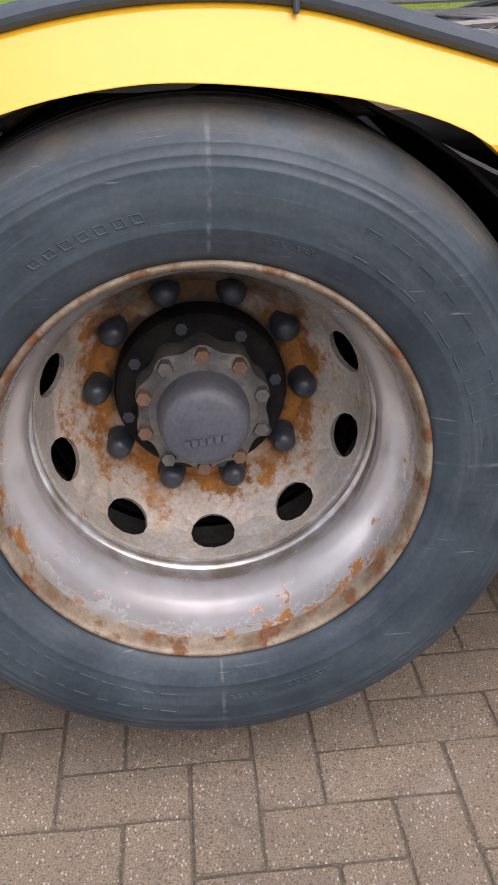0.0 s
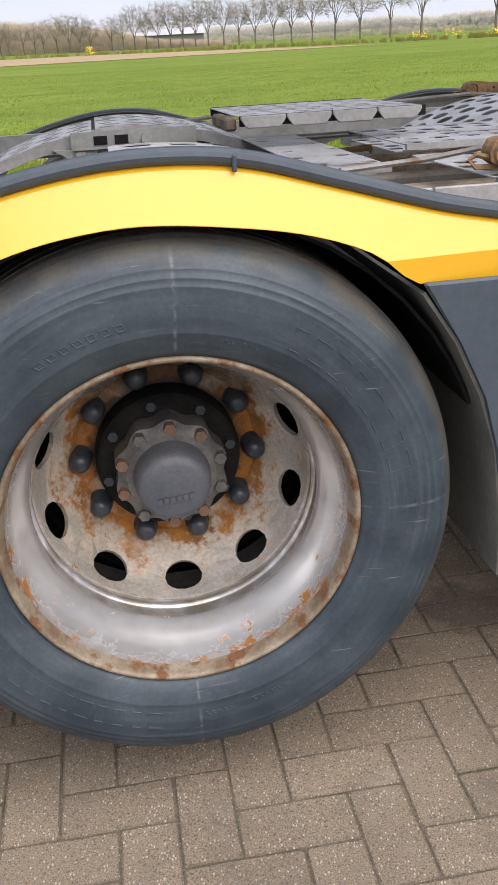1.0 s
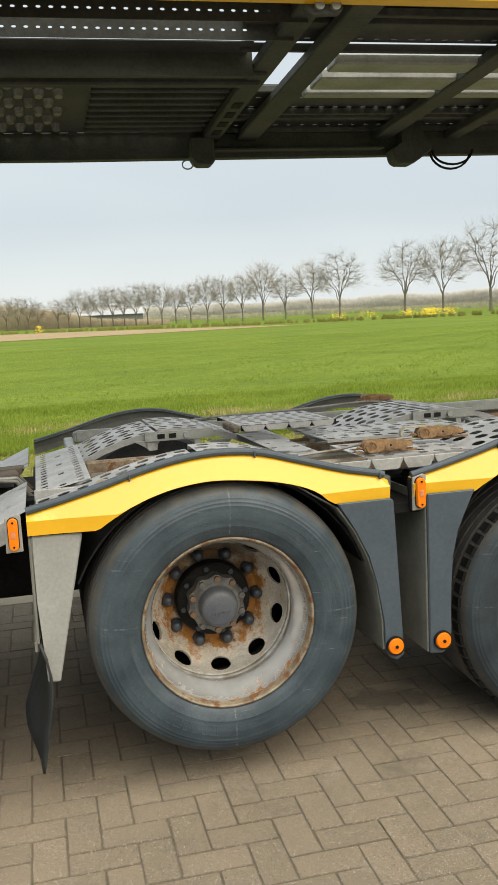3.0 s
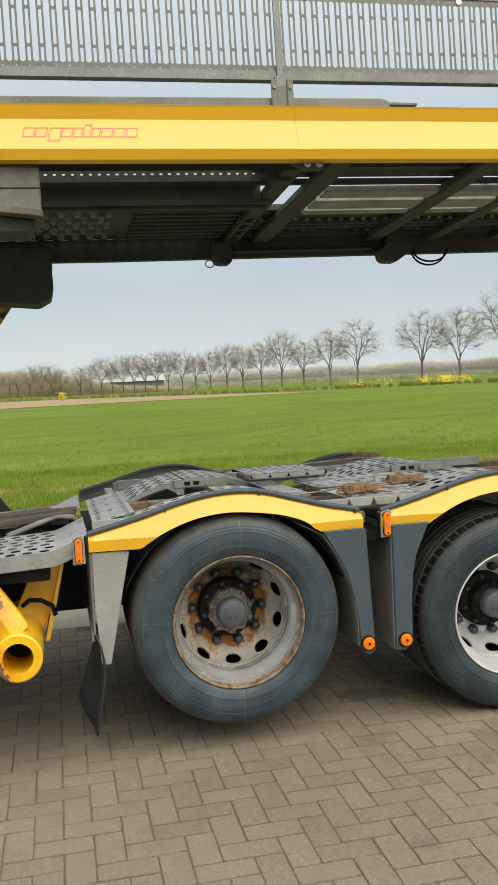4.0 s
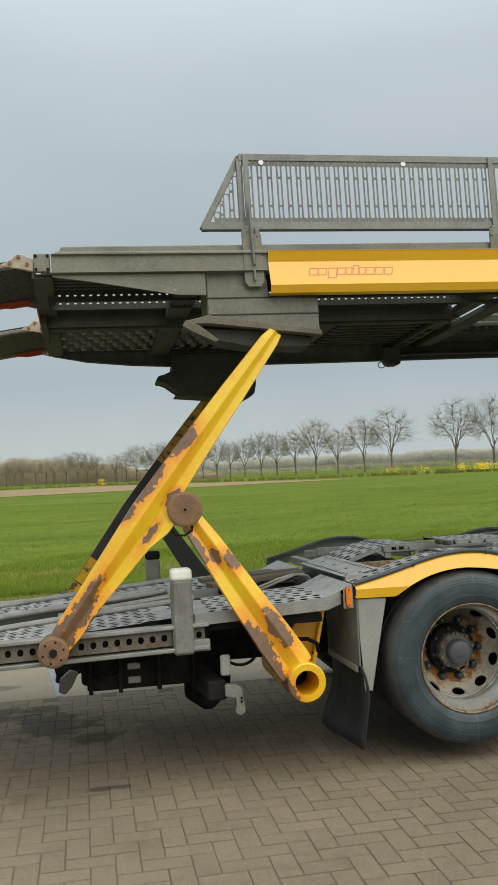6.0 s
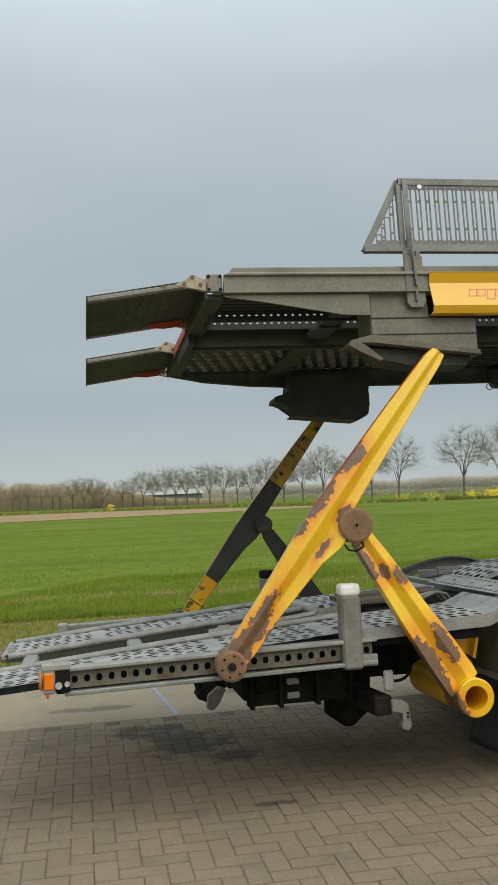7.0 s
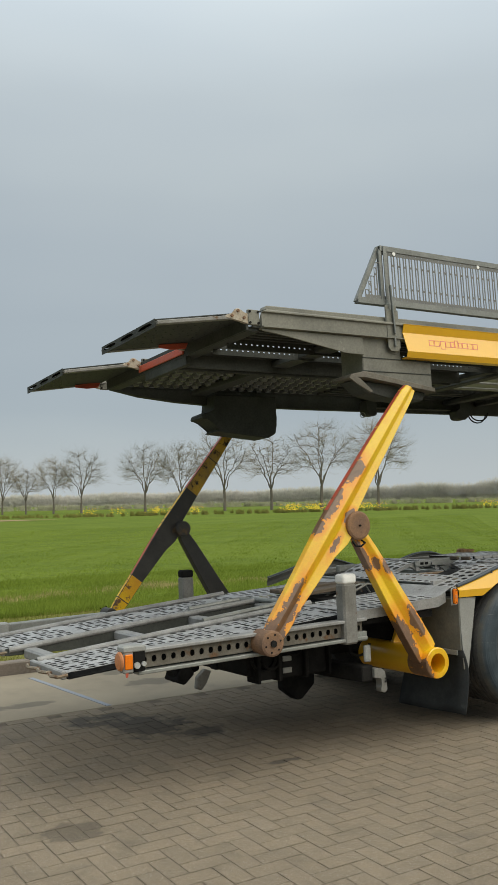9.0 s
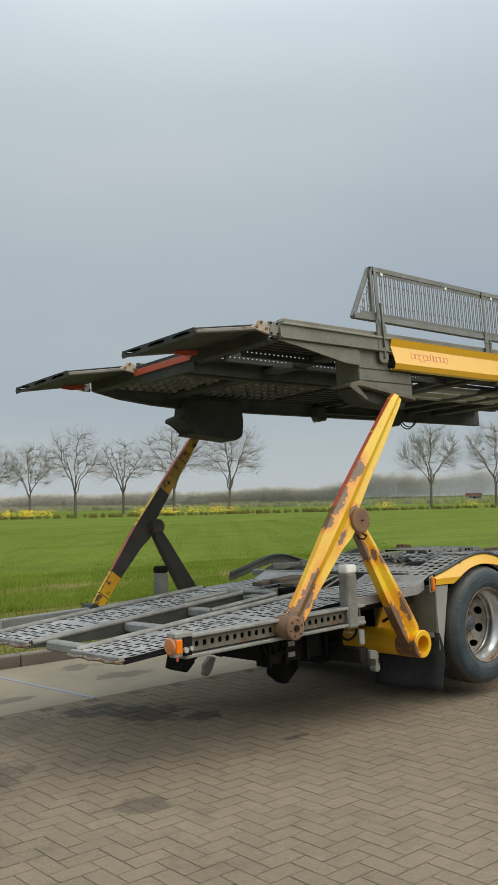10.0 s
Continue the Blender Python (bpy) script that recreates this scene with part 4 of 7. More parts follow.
def make_tree(seed, height):
    """A bare spring tree: a tapered trunk, rising limbs, branches that reach for points all over a rounded crown, and fine twigs."""
    rnd = random.Random(seed)
    wood, fine = B(), B()
    centre, reach, tall = Vector((0, 0, height * 0.59)), height * 0.41, height * 0.41
    fork_at = height * rnd.uniform(0.21, 0.26)

    def crown_point(lo, hi, low=-0.85):
        while True:
            d = Vector((rnd.gauss(0, 1), rnd.gauss(0, 1), rnd.gauss(0, 1))).normalized()
            side = math.hypot(d.x, d.y) * reach
            if d.z > low and centre.z + d.z * tall - fork_at > 0.3 * side:
                k = lo + (hi - lo) * rnd.random() ** 0.7
                k *= 0.93 + 0.07 * math.sin(5 * math.atan2(d.y, d.x) + seed) * (1 - abs(d.z))
                return centre + Vector((d.x * reach, d.y * reach, d.z * tall)) * k

    def branch(bm, p, q, rise, r0, r1, steps, seg):
        """A branch that leaves along rise and bends towards q, with small kinks; gives back its points."""
        length = (q - p).length
        mid = p + rise.normalized() * length * 0.5
        pts = []
        for i in range(steps + 1):
            u = i / steps
            c = p * (1 - u) ** 2 + mid * 2 * u * (1 - u) + q * u * u
            if 0 < i < steps:
                c = c + Vector((rnd.uniform(-1, 1), rnd.uniform(-1, 1), rnd.uniform(-1, 1))) * length * 0.03
            pts.append(c)
        for i in range(steps):
            rod(bm, pts[i], pts[i + 1], r0 + (r1 - r0) * i / steps, seg, r0 + (r1 - r0) * (i + 1) / steps, cap=False)
        return pts

    def nearest(lines, q, lo):
        """Point on one of the lines from which a branch may reach q without turning back."""
        best = None
        for line in lines:
            for i in range(lo, len(line) - 1):
                back = max(0.0, line[i].z - q.z)
                cost = (line[i] - q).length + 1.2 * back + rnd.uniform(0, 0.5)
                if best is None or cost < best[0]:
                    best = (cost, line[i], line[i + 1] - line[i])
        return best[1], best[2]

    rod(wood, Vector((0, 0, -0.1)), Vector((0.03, 0, fork_at * 0.5)), 0.17, 8, 0.135, cap=False)
    rod(wood, Vector((0.03, 0, fork_at * 0.5)), Vector((0, 0.02, fork_at)), 0.135, 8, 0.125, cap=False)
    limbs = []
    count = rnd.choice((6, 7))
    for k in range(count):
        a = 6.28 * k / count + rnd.uniform(-0.35, 0.35)
        out = rnd.uniform(0.45, 0.8) if k else 0.1
        q = centre + Vector((math.cos(a) * reach * out, math.sin(a) * reach * out, tall * rnd.uniform(-0.1, 0.6) if k else tall * 0.8))
        p = Vector((0, 0, fork_at * rnd.uniform(0.9, 1.02)))
        limbs.append(branch(wood, p, q, Vector((math.cos(a) * 0.35 * out, math.sin(a) * 0.35 * out, 0.75)), rnd.uniform(0.05, 0.066), 0.016, 7, 6))
    second = []
    for k in range(95):
        q = crown_point(0.25, 0.92)
        p, d = nearest(limbs, q, 2)
        second.append(branch(wood, p, q, d.normalized() + 0.5 * (q - p).normalized(), 0.018, 0.008, 4, 4))
    third = []
    for k in range(560):
        q = crown_point(0.3, 1.03)
        p, d = nearest(second, q, 1)
        if (q - p).length < 2.8:
            third.append(branch(fine, p, q, d.normalized() + (q - p).normalized(), 0.009, 0.005, 3, 3))
    for line in third + second:
        for _ in range(6):
            i = rnd.randrange(1, len(line))
            p, d = line[i], (line[i] - line[i - 1]).normalized()
            side = Vector((rnd.gauss(0, 1), rnd.gauss(0, 1), rnd.gauss(0, 1) + 0.3)).normalized()
            grow = (p - Vector((0, 0, fork_at))).normalized()
            tip = p + (d * 0.5 + grow * 0.8 + side * 0.5).normalized() * rnd.uniform(0.5, 1.3)
            w = (tip - p).orthogonal().normalized() * 0.0042
            fine.faces.new([fine.verts.new(v) for v in (p - w, p + w, tip)])
    root = thing("tree", "bare deciduous tree with fine budding twigs beside the road", "tree", group="row of roadside trees")
    part("trunk", wood, "bark", root)
    part("crown", fine, "twig", root, "fine bare twigs with first buds")
    return root


TREES = [make_tree(11, 9.0), make_tree(23, 8.0), make_tree(37, 8.6)]
tree_rnd = random.Random(9)


def line_y(x):
    return 148 - 0.8 * x


spots = [18.6, 20.5, 22.5, 24.7, 26.8, 29.2, 31.8, 34.5, 37.7, 40.9, 48.1, 52.1, 56.9, 62.0, 67.4, 73.4, 95.3, 102.5, 110]
sizes = [0.72, 0.74, 0.74, 0.76, 0.8, 0.85, 0.95, 0.88, 1.0, 1.22, 1.24, 1.26, 1.42, 1.46, 1.45, 1.5, 1.6, 1.5, 1.5]
for k in range(9):
    spots.append(3.4 + k * 1.65)
    sizes.append(0.62 + 0.02 * k)
for k in range(13):
    spots.append(-21.5 + 1.85 * k + tree_rnd.uniform(-0.5, 0.5))
    sizes.append(tree_rnd.uniform(0.55, 0.68))
for k, (x, s) in enumerate(zip(spots, sizes)):
    m = pose(x, line_y(x), 0, 0, 0, tree_rnd.uniform(0, 360)) @ Matrix.Scale((1.02 if x < 39 else 0.95 if x < 45 else 0.99) * s * tree_rnd.uniform(0.94, 1.06), 4)
    if k < 3:
        TREES[k].matrix_world = m
        TREES[k].scale = m.to_scale()
    else:
        src = TREES[k % 3]
        c = copy_thing(src, pose(0, 0, 0))
        c.matrix_basis = m


def thicket(name, label, points, material, seed, n, wide, lean_most=0.3):
    """A far wood or hedge between points of (x, y, height): rounded crowns of many short thin twigs, with an uneven top."""
    rnd = random.Random(seed)
    lengths = [math.dist(p[:2], q[:2]) for p, q in zip(points, points[1:])]
    verts, faces = [], []
    while len(faces) < n:
        i = rnd.choices(range(len(lengths)), lengths)[0]
        u = rnd.random()
        x, y, h = (points[i][c] * (1 - u) + points[i + 1][c] * u for c in range(3))
        y += rnd.uniform(-3, 3)
        h *= rnd.uniform(0.72, 1.0) * (0.93 + 0.07 * math.sin(x * 0.23 + seed))
        broad = h * rnd.uniform(0.3, 0.45)
        for _ in range(60):
            a, up = rnd.uniform(0, 6.28), 0.12 + 0.88 * rnd.random() ** 0.75
            r = broad * math.sqrt(max(0.03, 1 - (2 * max(up, 0.35) - 1) ** 2)) * rnd.random() ** 0.4
            px, py, pz = x + r * math.cos(a), y + r * math.sin(a), h * up * 0.96
            w, tall = wide * rnd.uniform(0.12, 0.3), wide * rnd.uniform(1.2, 3.6)
            lean = rnd.uniform(-lean_most, lean_most) * tall
            b = len(verts)
            verts += [(px - w / 2, py, max(0, pz - tall)), (px + w / 2, py + 0.4 * w, max(0, pz - tall)), (px + lean, py + 0.25 * tall, pz)]
            faces.append((b, b + 1, b + 2))
    me = bpy.data.meshes.new(name)
    me.from_pydata(verts, [], faces)
    me.materials.append(M[material])
    return tagged(new(name, me), label, "woodland", kind="stuff")


thicket("far_woodland", "grey-brown leafless woodland on the skyline, paled by painted haze",
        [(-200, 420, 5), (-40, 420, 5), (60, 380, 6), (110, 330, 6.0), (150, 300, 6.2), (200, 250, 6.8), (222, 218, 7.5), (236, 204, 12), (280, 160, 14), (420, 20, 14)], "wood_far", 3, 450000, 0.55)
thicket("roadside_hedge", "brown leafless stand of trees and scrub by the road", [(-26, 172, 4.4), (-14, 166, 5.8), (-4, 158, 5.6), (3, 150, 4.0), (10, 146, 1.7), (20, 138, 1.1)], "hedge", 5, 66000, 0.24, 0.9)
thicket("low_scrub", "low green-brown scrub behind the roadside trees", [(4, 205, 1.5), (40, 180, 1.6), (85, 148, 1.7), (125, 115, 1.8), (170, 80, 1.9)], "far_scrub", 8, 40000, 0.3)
thicket("field_margin", "rough green grass strip at the end of the field", [(-60, 128, 0.5), (0, 112, 0.55), (22, 90, 0.6), (50, 77, 0.75), (80, 63, 0.75), (130, 38, 0.75)], "verge", 12, 60000, 0.22)


def flowers():
    rnd = random.Random(21)
    verts, faces = [], []
    for s, dens, wide in ((-0.35, 0.3, 0.7), (0.02, 0.25, 1.0), (0.055, 0.3, 1.1), (0.1, 0.5, 0.8), (0.125, 1.3, 1.1), (0.145, 0.5, 0.9), (0.265, 1.1, 1.2), (0.295, 1.1, 1.5),
                          (0.325, 0.5, 1.2), (0.355, 0.8, 1.3), (0.375, 0.3, 1.0), (0.52, 0.5, 1.0), (0.535, 0.2, 0.8), (0.59, 0.9, 1.1), (0.72, 0.5, 1.2), (0.85, 0.6, 1.4)):
        cx, cy = 28 + 80 * s, 84.5 - 36 * s
        for _ in range(int(150 * dens)):
            x, y, z = cx + rnd.gauss(0, 0.4 * wide), cy + rnd.gauss(0, 0.7), rnd.uniform(0.3, 0.95)
            r = rnd.uniform(0.045, 0.1)
            b = len(verts)
            verts += [(x - r, y, z), (x + r, y + 0.1 * r, z - 0.2 * r), (x + 0.2 * r, y + 0.6 * r, z + r)]
            faces.append((b, b + 1, b + 2))
    me = bpy.data.meshes.new("yellow_flowers")
    me.from_pydata(verts, [], faces)
    me.materials.append(M["flower"])
    return tagged(new("yellow_flowers", me), "clumps of bright yellow flowers along the ditch", "flowers", kind="stuff")


flowers()


def farm_building(x, y, w, h, d, turn, wall, roof, label, n_win=4):
    root = thing("farm_building", label, "building", pose(x, y, 0, 0, 0, turn))
    bm = B()
    box(bm, -w / 2, w / 2, -d / 2, d / 2, -0.1, h)
    part("wall", bm, wall, root)
    bm = B()
    prism(bm, [(-d / 2 - 0.4, h), (0, h + d * 0.28), (d / 2 + 0.4, h)], -w / 2 - 0.3, w / 2 + 0.3, m=pose(0, 0, 0, 0, 0, 90))
    part("roof", bm, roof, root)
    for k in range(n_win):
        bm = B()
        c = -w / 2 + w * (k + 0.5) / n_win
        box(bm, c - 0.6, c + 0.6, -d / 2 - 0.06, -d / 2 + 0.02, h * 0.35, h * 0.75)
        part("window", bm, "chassis", root)
    return root


farm_building(9, 182, 24, 2.0, 7, 8, "barn", "barn_roof", "long low grey barn with a pale roof behind trees", 0)
farm_building(262, 178, 5, 1.3, 3.4, -45, "white_far", "red_far", "white farmhouse with a red tiled roof far off", 3)


# ---- the transporter ----
LOW = pose(0, 0, 0, -1.5, 0, 0)                       # the body leans a little to its far side
HIGH = pose(0, 0.08, 2.7, -3.0, -0.45, 0) @ pose(0, -0.08, -2.7)   # the upper platform a little more


def along(line, x):
    """Height of a smooth line through points, straight in its first and last stretch."""
    if x <= line[0][0]:
        return line[0][1]
    for i in range(len(line) - 1):
        (a, za), (c, zc) = line[i], line[i + 1]
        if a <= x <= c:
            u = (x - a) / (c - a)
            if i == 0 or i == len(line) - 2:
                return za + (zc - za) * u
            slope = []
            for k in (i, i + 1):
                (p, zp), (q, zq) = line[k - 1], line[min(k + 1, len(line) - 1)]
                slope.append((zq - zp) / (q - p) * (c - a))
            return (2 * u ** 3 - 3 * u ** 2 + 1) * za + (u ** 3 - 2 * u ** 2 + u) * slope[0] + (3 * u ** 2 - 2 * u ** 3) * zc + (u ** 3 - u ** 2) * slope[1]
    return line[-1][1]


def wheel(x, z, clean, with_parts=True):
    """A dual wheel seen from its dished outer side; y = 0 is the outer rim edge, and y runs inwards."""
    label = ("clean grey steel wheel with a worn tyre, standing on the pavers" if clean else
             "rusty deep-dished steel wheel with worn tyre, lifted off the pavers")
    root = thing("truck_wheel", label, "wheel", pose(x, 0, z), group="rear truck wheels")
    R = 0.470
    tyre = [(0.2925, 0.010), (0.2965, -0.004), (0.306, -0.012), (0.320, -0.019), (0.336, -0.0248), (0.3380, -0.0256), (0.3395, -0.0258), (0.341, -0.0256), (0.356, -0.0278),
            (0.374, -0.0290), (0.390, -0.0284), (0.404, -0.0262), (0.4055, -0.0264), (0.4075, -0.0261), (0.409, -0.0252), (0.4165, -0.0232), (0.4175, -0.0234), (0.4190, -0.0230), (0.4202, -0.0220),
            (0.4290, -0.0180), (0.4300, -0.0180), (0.4316, -0.0174), (0.4325, -0.0164), (0.4400, -0.0108), (0.4480, -0.0030), (0.4550, 0.0070), (0.4600, 0.0180), (0.4640, 0.030)]
    bm = lathe(B(), tyre, 112)
    skin = "rubber_black" if clean else "rubber"
    t = part("tyre", bm, skin, root, "black truck tyre with lugged shoulder" if clean else "dark blue-grey worn truck tyre", smooth=True)
    tread = [(0.4640, 0.030), (R - 0.001, 0.046)]
    for c in (0.072, 0.115, 0.165, 0.215):
        tread += [(R + 0.001, c - 0.007), (R - 0.010, c - 0.005), (R - 0.010, c + 0.005), (R + 0.001, c + 0.007)]
    tread += [(R, 0.27), (0.455, 0.292), (0.42, 0.315), (0.36, 0.32), (0.3, 0.29)]
    part("tread", lathe(B(), tread, 112), "tread", t)
    if clean:
        first = part("shoulder_lug", box(B(), 0.452, 0.4708, 0.016, 0.06, -0.017, 0.017), "black", t)
        for k in range(1, 60):
            lug = new("shoulder_lug", first.data)
            lug.parent = t
            lug.matrix_basis = pose(0, 0, 0, 0, 6 * k, 0)
    # plain raised outlines where the sidewall carries its lettering
    bars = [(207 + 5.0 * k, 0.352, 0.386, (0.022, 0.016, 0.026, 0.02)[k % 4]) for k in range(11)] + [(14 + 6.2 * k, 0.346, 0.384, (0.03, 0.022, 0.026)[k % 3]) for k in range(8)]
    bars += [(272 + 1.7 * k, 0.356, 0.3635, 0.007) for k in range(5)] + [(286 + 1.9 * k, 0.352, 0.3605, 0.009) for k in range(6)]
    bars += [(66 + 1.6 * k, 0.326, 0.333, 0.006) for k in range(7)] + [(100 + 3.4 * k, 0.353, 0.366, 0.014) for k in range(7)] + [(136 + 2.0 * k, 0.345, 0.352, 0.008) for k in range(6)]

    def side_y(r):
        return along([(r_, y_) for r_, y_ in tyre], r)
    for a, r0, r1, wide in bars:
        a = radians(a)
        bm = B()
        rings = []
        for edge, lift in ((0.0, -0.0006), (0.0008, 0.0008), (0.0019, 0.0008), (0.0028, 0.0001)):
            half = wide / 2 / r0
            ring = []
            for rr, side in ((r0 + edge, -1), (r0 + edge, 1), (r1 - edge, 1), (r1 - edge, -1)):
                aa = a + side * (half - edge / r0) + 0.012 * (rr - r0) / (r1 - r0)
                ring.append(bm.verts.new((rr * math.cos(aa), side_y(rr) - lift, rr * math.sin(aa))))
            rings.append(ring)
        for p, q in zip(rings, rings[1:]):
            for i in range(4):
                bm.faces.new((p[i], p[(i + 1) % 4], q[(i + 1) % 4], q[i]))
        bm.faces.new(rings[-1])
        part("raised_lettering", bm, skin, t)
    # rim: rolled edge, barrel, ridge
    lip = [(0.2935, 0.010), (0.297, 0.000), (0.297, -0.006), (0.2945, -0.0095), (0.2905, -0.0095), (0.2875, -0.006), (0.286, 0.002), (0.284, 0.012), (0.282, 0.018)]
    rim = part("rim", lathe(B(), lip, 112), "rim_clean" if clean else "rim_lip", root, "" if clean else "rust-stained rolled rim edge", smooth=True)
    barrel = [(0.282, 0.018), (0.281, 0.034), (0.278, 0.048), (0.272, 0.062), (0.264, 0.075), (0.258, 0.086), (0.253, 0.096), (0.2495, 0.106), (0.2485, 0.114), (0.2500, 0.118), (0.2545, 0.122),
              (0.2560, 0.128), (0.2565, 0.148), (0.2545, 0.152), (0.2500, 0.155), (0.2490, 0.160), (0.2500, 0.166), (0.2535, 0.178)]
    part("barrel", lathe(B(), barrel, 112), "rim_clean" if clean else "rim_barrel", rim, "" if clean else "shiny rim barrel with rust flecks", smooth=True)
    # dished disc with ten vent holes
    prof = [(0.2535, 0.178), (0.2515, 0.196), (0.245, 0.215), (0.234, 0.238), (0.220, 0.262), (0.200, 0.288), (0.178, 0.314)]

    def disc_at(u, v):
        k = min(int(v / 2 * (len(prof) - 1)), len(prof) - 2)
        f = v / 2 * (len(prof) - 1) - k
        r = prof[k][0] * (1 - f) + prof[k + 1][0] * f
        y = prof[k][1] * (1 - f) + prof[k + 1][1] * f
        a = 2 * math.pi * u / 40 + 0.02
        return Vector((r * math.cos(a), y, r * math.sin(a)))

    bm = B()
    for k in range(10):
        cells = {}

        def ring_pt(u, v, cells=cells, k=k):
            return disc_at(k * 4 + u, v)
        us, vs = (0, 1, 2, 3, 4), (0, 0.25, 1.0, 1.75, 2.0)
        outer_uv = [(0, 0), (1, 0), (2, 0), (3, 0), (4, 0), (4, 0.5), (4, 1), (4, 1.5), (4, 2), (3, 2), (2, 2), (1, 2), (0, 2), (0, 1.5), (0, 1), (0, 0.5)]
        outer = [bm.verts.new(ring_pt(u, v)) for u, v in outer_uv]
        inner = []
        for u, v in outer_uv:
            a = math.atan2(v - 1, (u - 2) * 0.5)
            inner.append(bm.verts.new(ring_pt(2 + 1.0 * math.cos(a), 0.84 + 0.47 * math.sin(a))))
        for i in range(16):
            bm.faces.new((outer[i], outer[(i + 1) % 16], inner[(i + 1) % 16], inner[i]))
    bmesh.ops.remove_doubles(bm, verts=bm.verts, dist=0.0008)
    thick(part("disc", bm, "rim_clean" if clean else "rim_disc", rim, "" if clean else "stained wheel disc with vent holes", smooth=False), 0.01, 0)
    part("mounting_face", lathe(B(), [(0.192, 0.298), (0.178, 0.3135), (0.172, 0.317), (0.125, 0.318)], 64), "rim_clean" if clean else "rust_face", rim, "" if clean else "orange rusted mounting face")
    part("inner_drum", lathe(B(), [(0.262, 0.30), (0.26, 0.42), (0.1, 0.44)], 48), "chassis", rim)
    # ten wheel nuts under plastic caps
    for k in range(10):
        a = radians(-1.9 + 36 * k)
        bm = B()
        c = Vector((0.1675 * math.cos(a), 0, 0.1675 * math.sin(a)))
        lathe(bm, [(0.0005, 0.2700), (0.007, 0.2705), (0.0128, 0.273), (0.0175, 0.2775), (0.0200, 0.284), (0.0210, 0.292), (0.0215, 0.304), (0.0240, 0.307), (0.0246, 0.3185)], 20)
        bmesh.ops.transform(bm, matrix=Matrix.Translation(c), verts=bm.verts)
        part("wheel_nut", bm, "nutcap", root, smooth=True)
    # hub
    hub = part("hub", lathe(B(), [(0.138, 0.319), (0.138, 0.285), (0.134, 0.270), (0.128, 0.266), (0.095, 0.264)], 56), "black", root, "greasy black axle hub")
    for k in range(8):
        a = radians(12 + 45 * k)
        bm = rod(B(), (0.119 * math.cos(a), 0.268, 0.119 * math.sin(a)), (0.119 * math.cos(a), 0.252, 0.119 * math.sin(a)), 0.010, 6)
        part("hub_bolt", bm, "nutcap", hub)
    bm = B()
    ring0, ring1, ring2 = [], [], []
    for i in range(80):
        a = 2 * math.pi * i / 80
        r = 0.1015 + 0.0045 * math.cos(10 * (a - radians(16)))
        ring0.append(bm.verts.new((r * math.cos(a), 0.268, r * math.sin(a))))
        ring1.append(bm.verts.new((r * math.cos(a), 0.212, r * math.sin(a))))
        ring2.append(bm.verts.new((0.082 * math.cos(a), 0.198, 0.082 * math.sin(a))))
    for r0, r1 in ((ring0, ring1), (ring1, ring2)):
        for i in range(80):
            bm.faces.new((r0[i], r0[(i + 1) % 80], r1[(i + 1) % 80], r1[i]))
    bm.faces.new(ring2)
    cover = part("hub_cover", bm, "black" if clean else "hub", hub, "scalloped black hub cover" if clean else "scalloped grey cast hub cover")
    for k in range(10):
        a = radians(16 + 36 * k)
        bm = rod(B(), (0.0935 * math.cos(a), 0.21, 0.0935 * math.sin(a)), (0.0935 * math.cos(a), 0.192, 0.0935 * math.sin(a)), 0.0115, 6)
        part("cover_bolt", bm, "black" if clean else "bolt" if k % 3 else "hub", cover)
    bm = lathe(B(), [(0.071, 0.201), (0.069, 0.176), (0.066, 0.158), (0.060, 0.148), (0.045, 0.143), (0.0005, 0.141)], 48)
    part("hub_cap", bm, "hub_cap", cover, "worn blue-grey plastic hub cap", smooth=True)
    for k in range(6):
        bm = box(B(), -0.034 + k * 0.0115, -0.034 + k * 0.0115 + 0.0085, 0.1375, 0.148, -0.022, -0.012, m=pose(0, 0, 0, 0, -6, 0))
        part("raised_mark", bm, "hub_cap", cover)
    # inner wheel of the pair
    bm = lathe(B(), [(0.30, 0.345), (0.36, 0.33), (0.43, 0.335), (0.460, 0.355), (R, 0.38), (R, 0.60), (0.45, 0.63), (0.3, 0.62)], 72)
    part("inner_tyre", bm, "tread", root, "inner twin tyre")
    return root


wheel(0.0, 0.557, False)
wheel(1.313, 0.466, True)


def far_wheel(x, z):
    root = thing("truck_wheel", "twin truck tyres under the far side of the deck", "wheel", pose(x, 2.43, z), group="rear truck wheels")
    for y in (-0.03, -0.36):
        bm = lathe(B(), [(0.29, y), (0.36, y + 0.03), (0.43, y + 0.02), (0.46, y), (0.468, y - 0.03), (0.468, y - 0.25), (0.45, y - 0.28), (0.36, y - 0.3), (0.29, y - 0.27)], 56, closed=True)
        part("tyre", bm, "tread", root)
    part("hub", lathe(B(), [(0.0005, -0.2), (0.29, -0.2), (0.29, -0.4), (0.0005, -0.4)], 40), "chassis", root)


far_wheel(0.0, 0.50)
far_wheel(1.313, 0.466)
for x, z, label in ((0.0, 0.53, "black lifted rear axle under the chassis"), (1.313, 0.466, "black driven rear axle under the chassis")):
    root = thing("axle", label, "axle", group="rear axles")
    part("tube", rod(B(), (x, 0.3, z), (x, 2.2, z), 0.075, 20), "chassis", root)
    part("differential", box(B(), x - 0.13, x + 0.13, 1.05, 1.4, z - 0.16, z + 0.16, 0.04), "chassis", root)

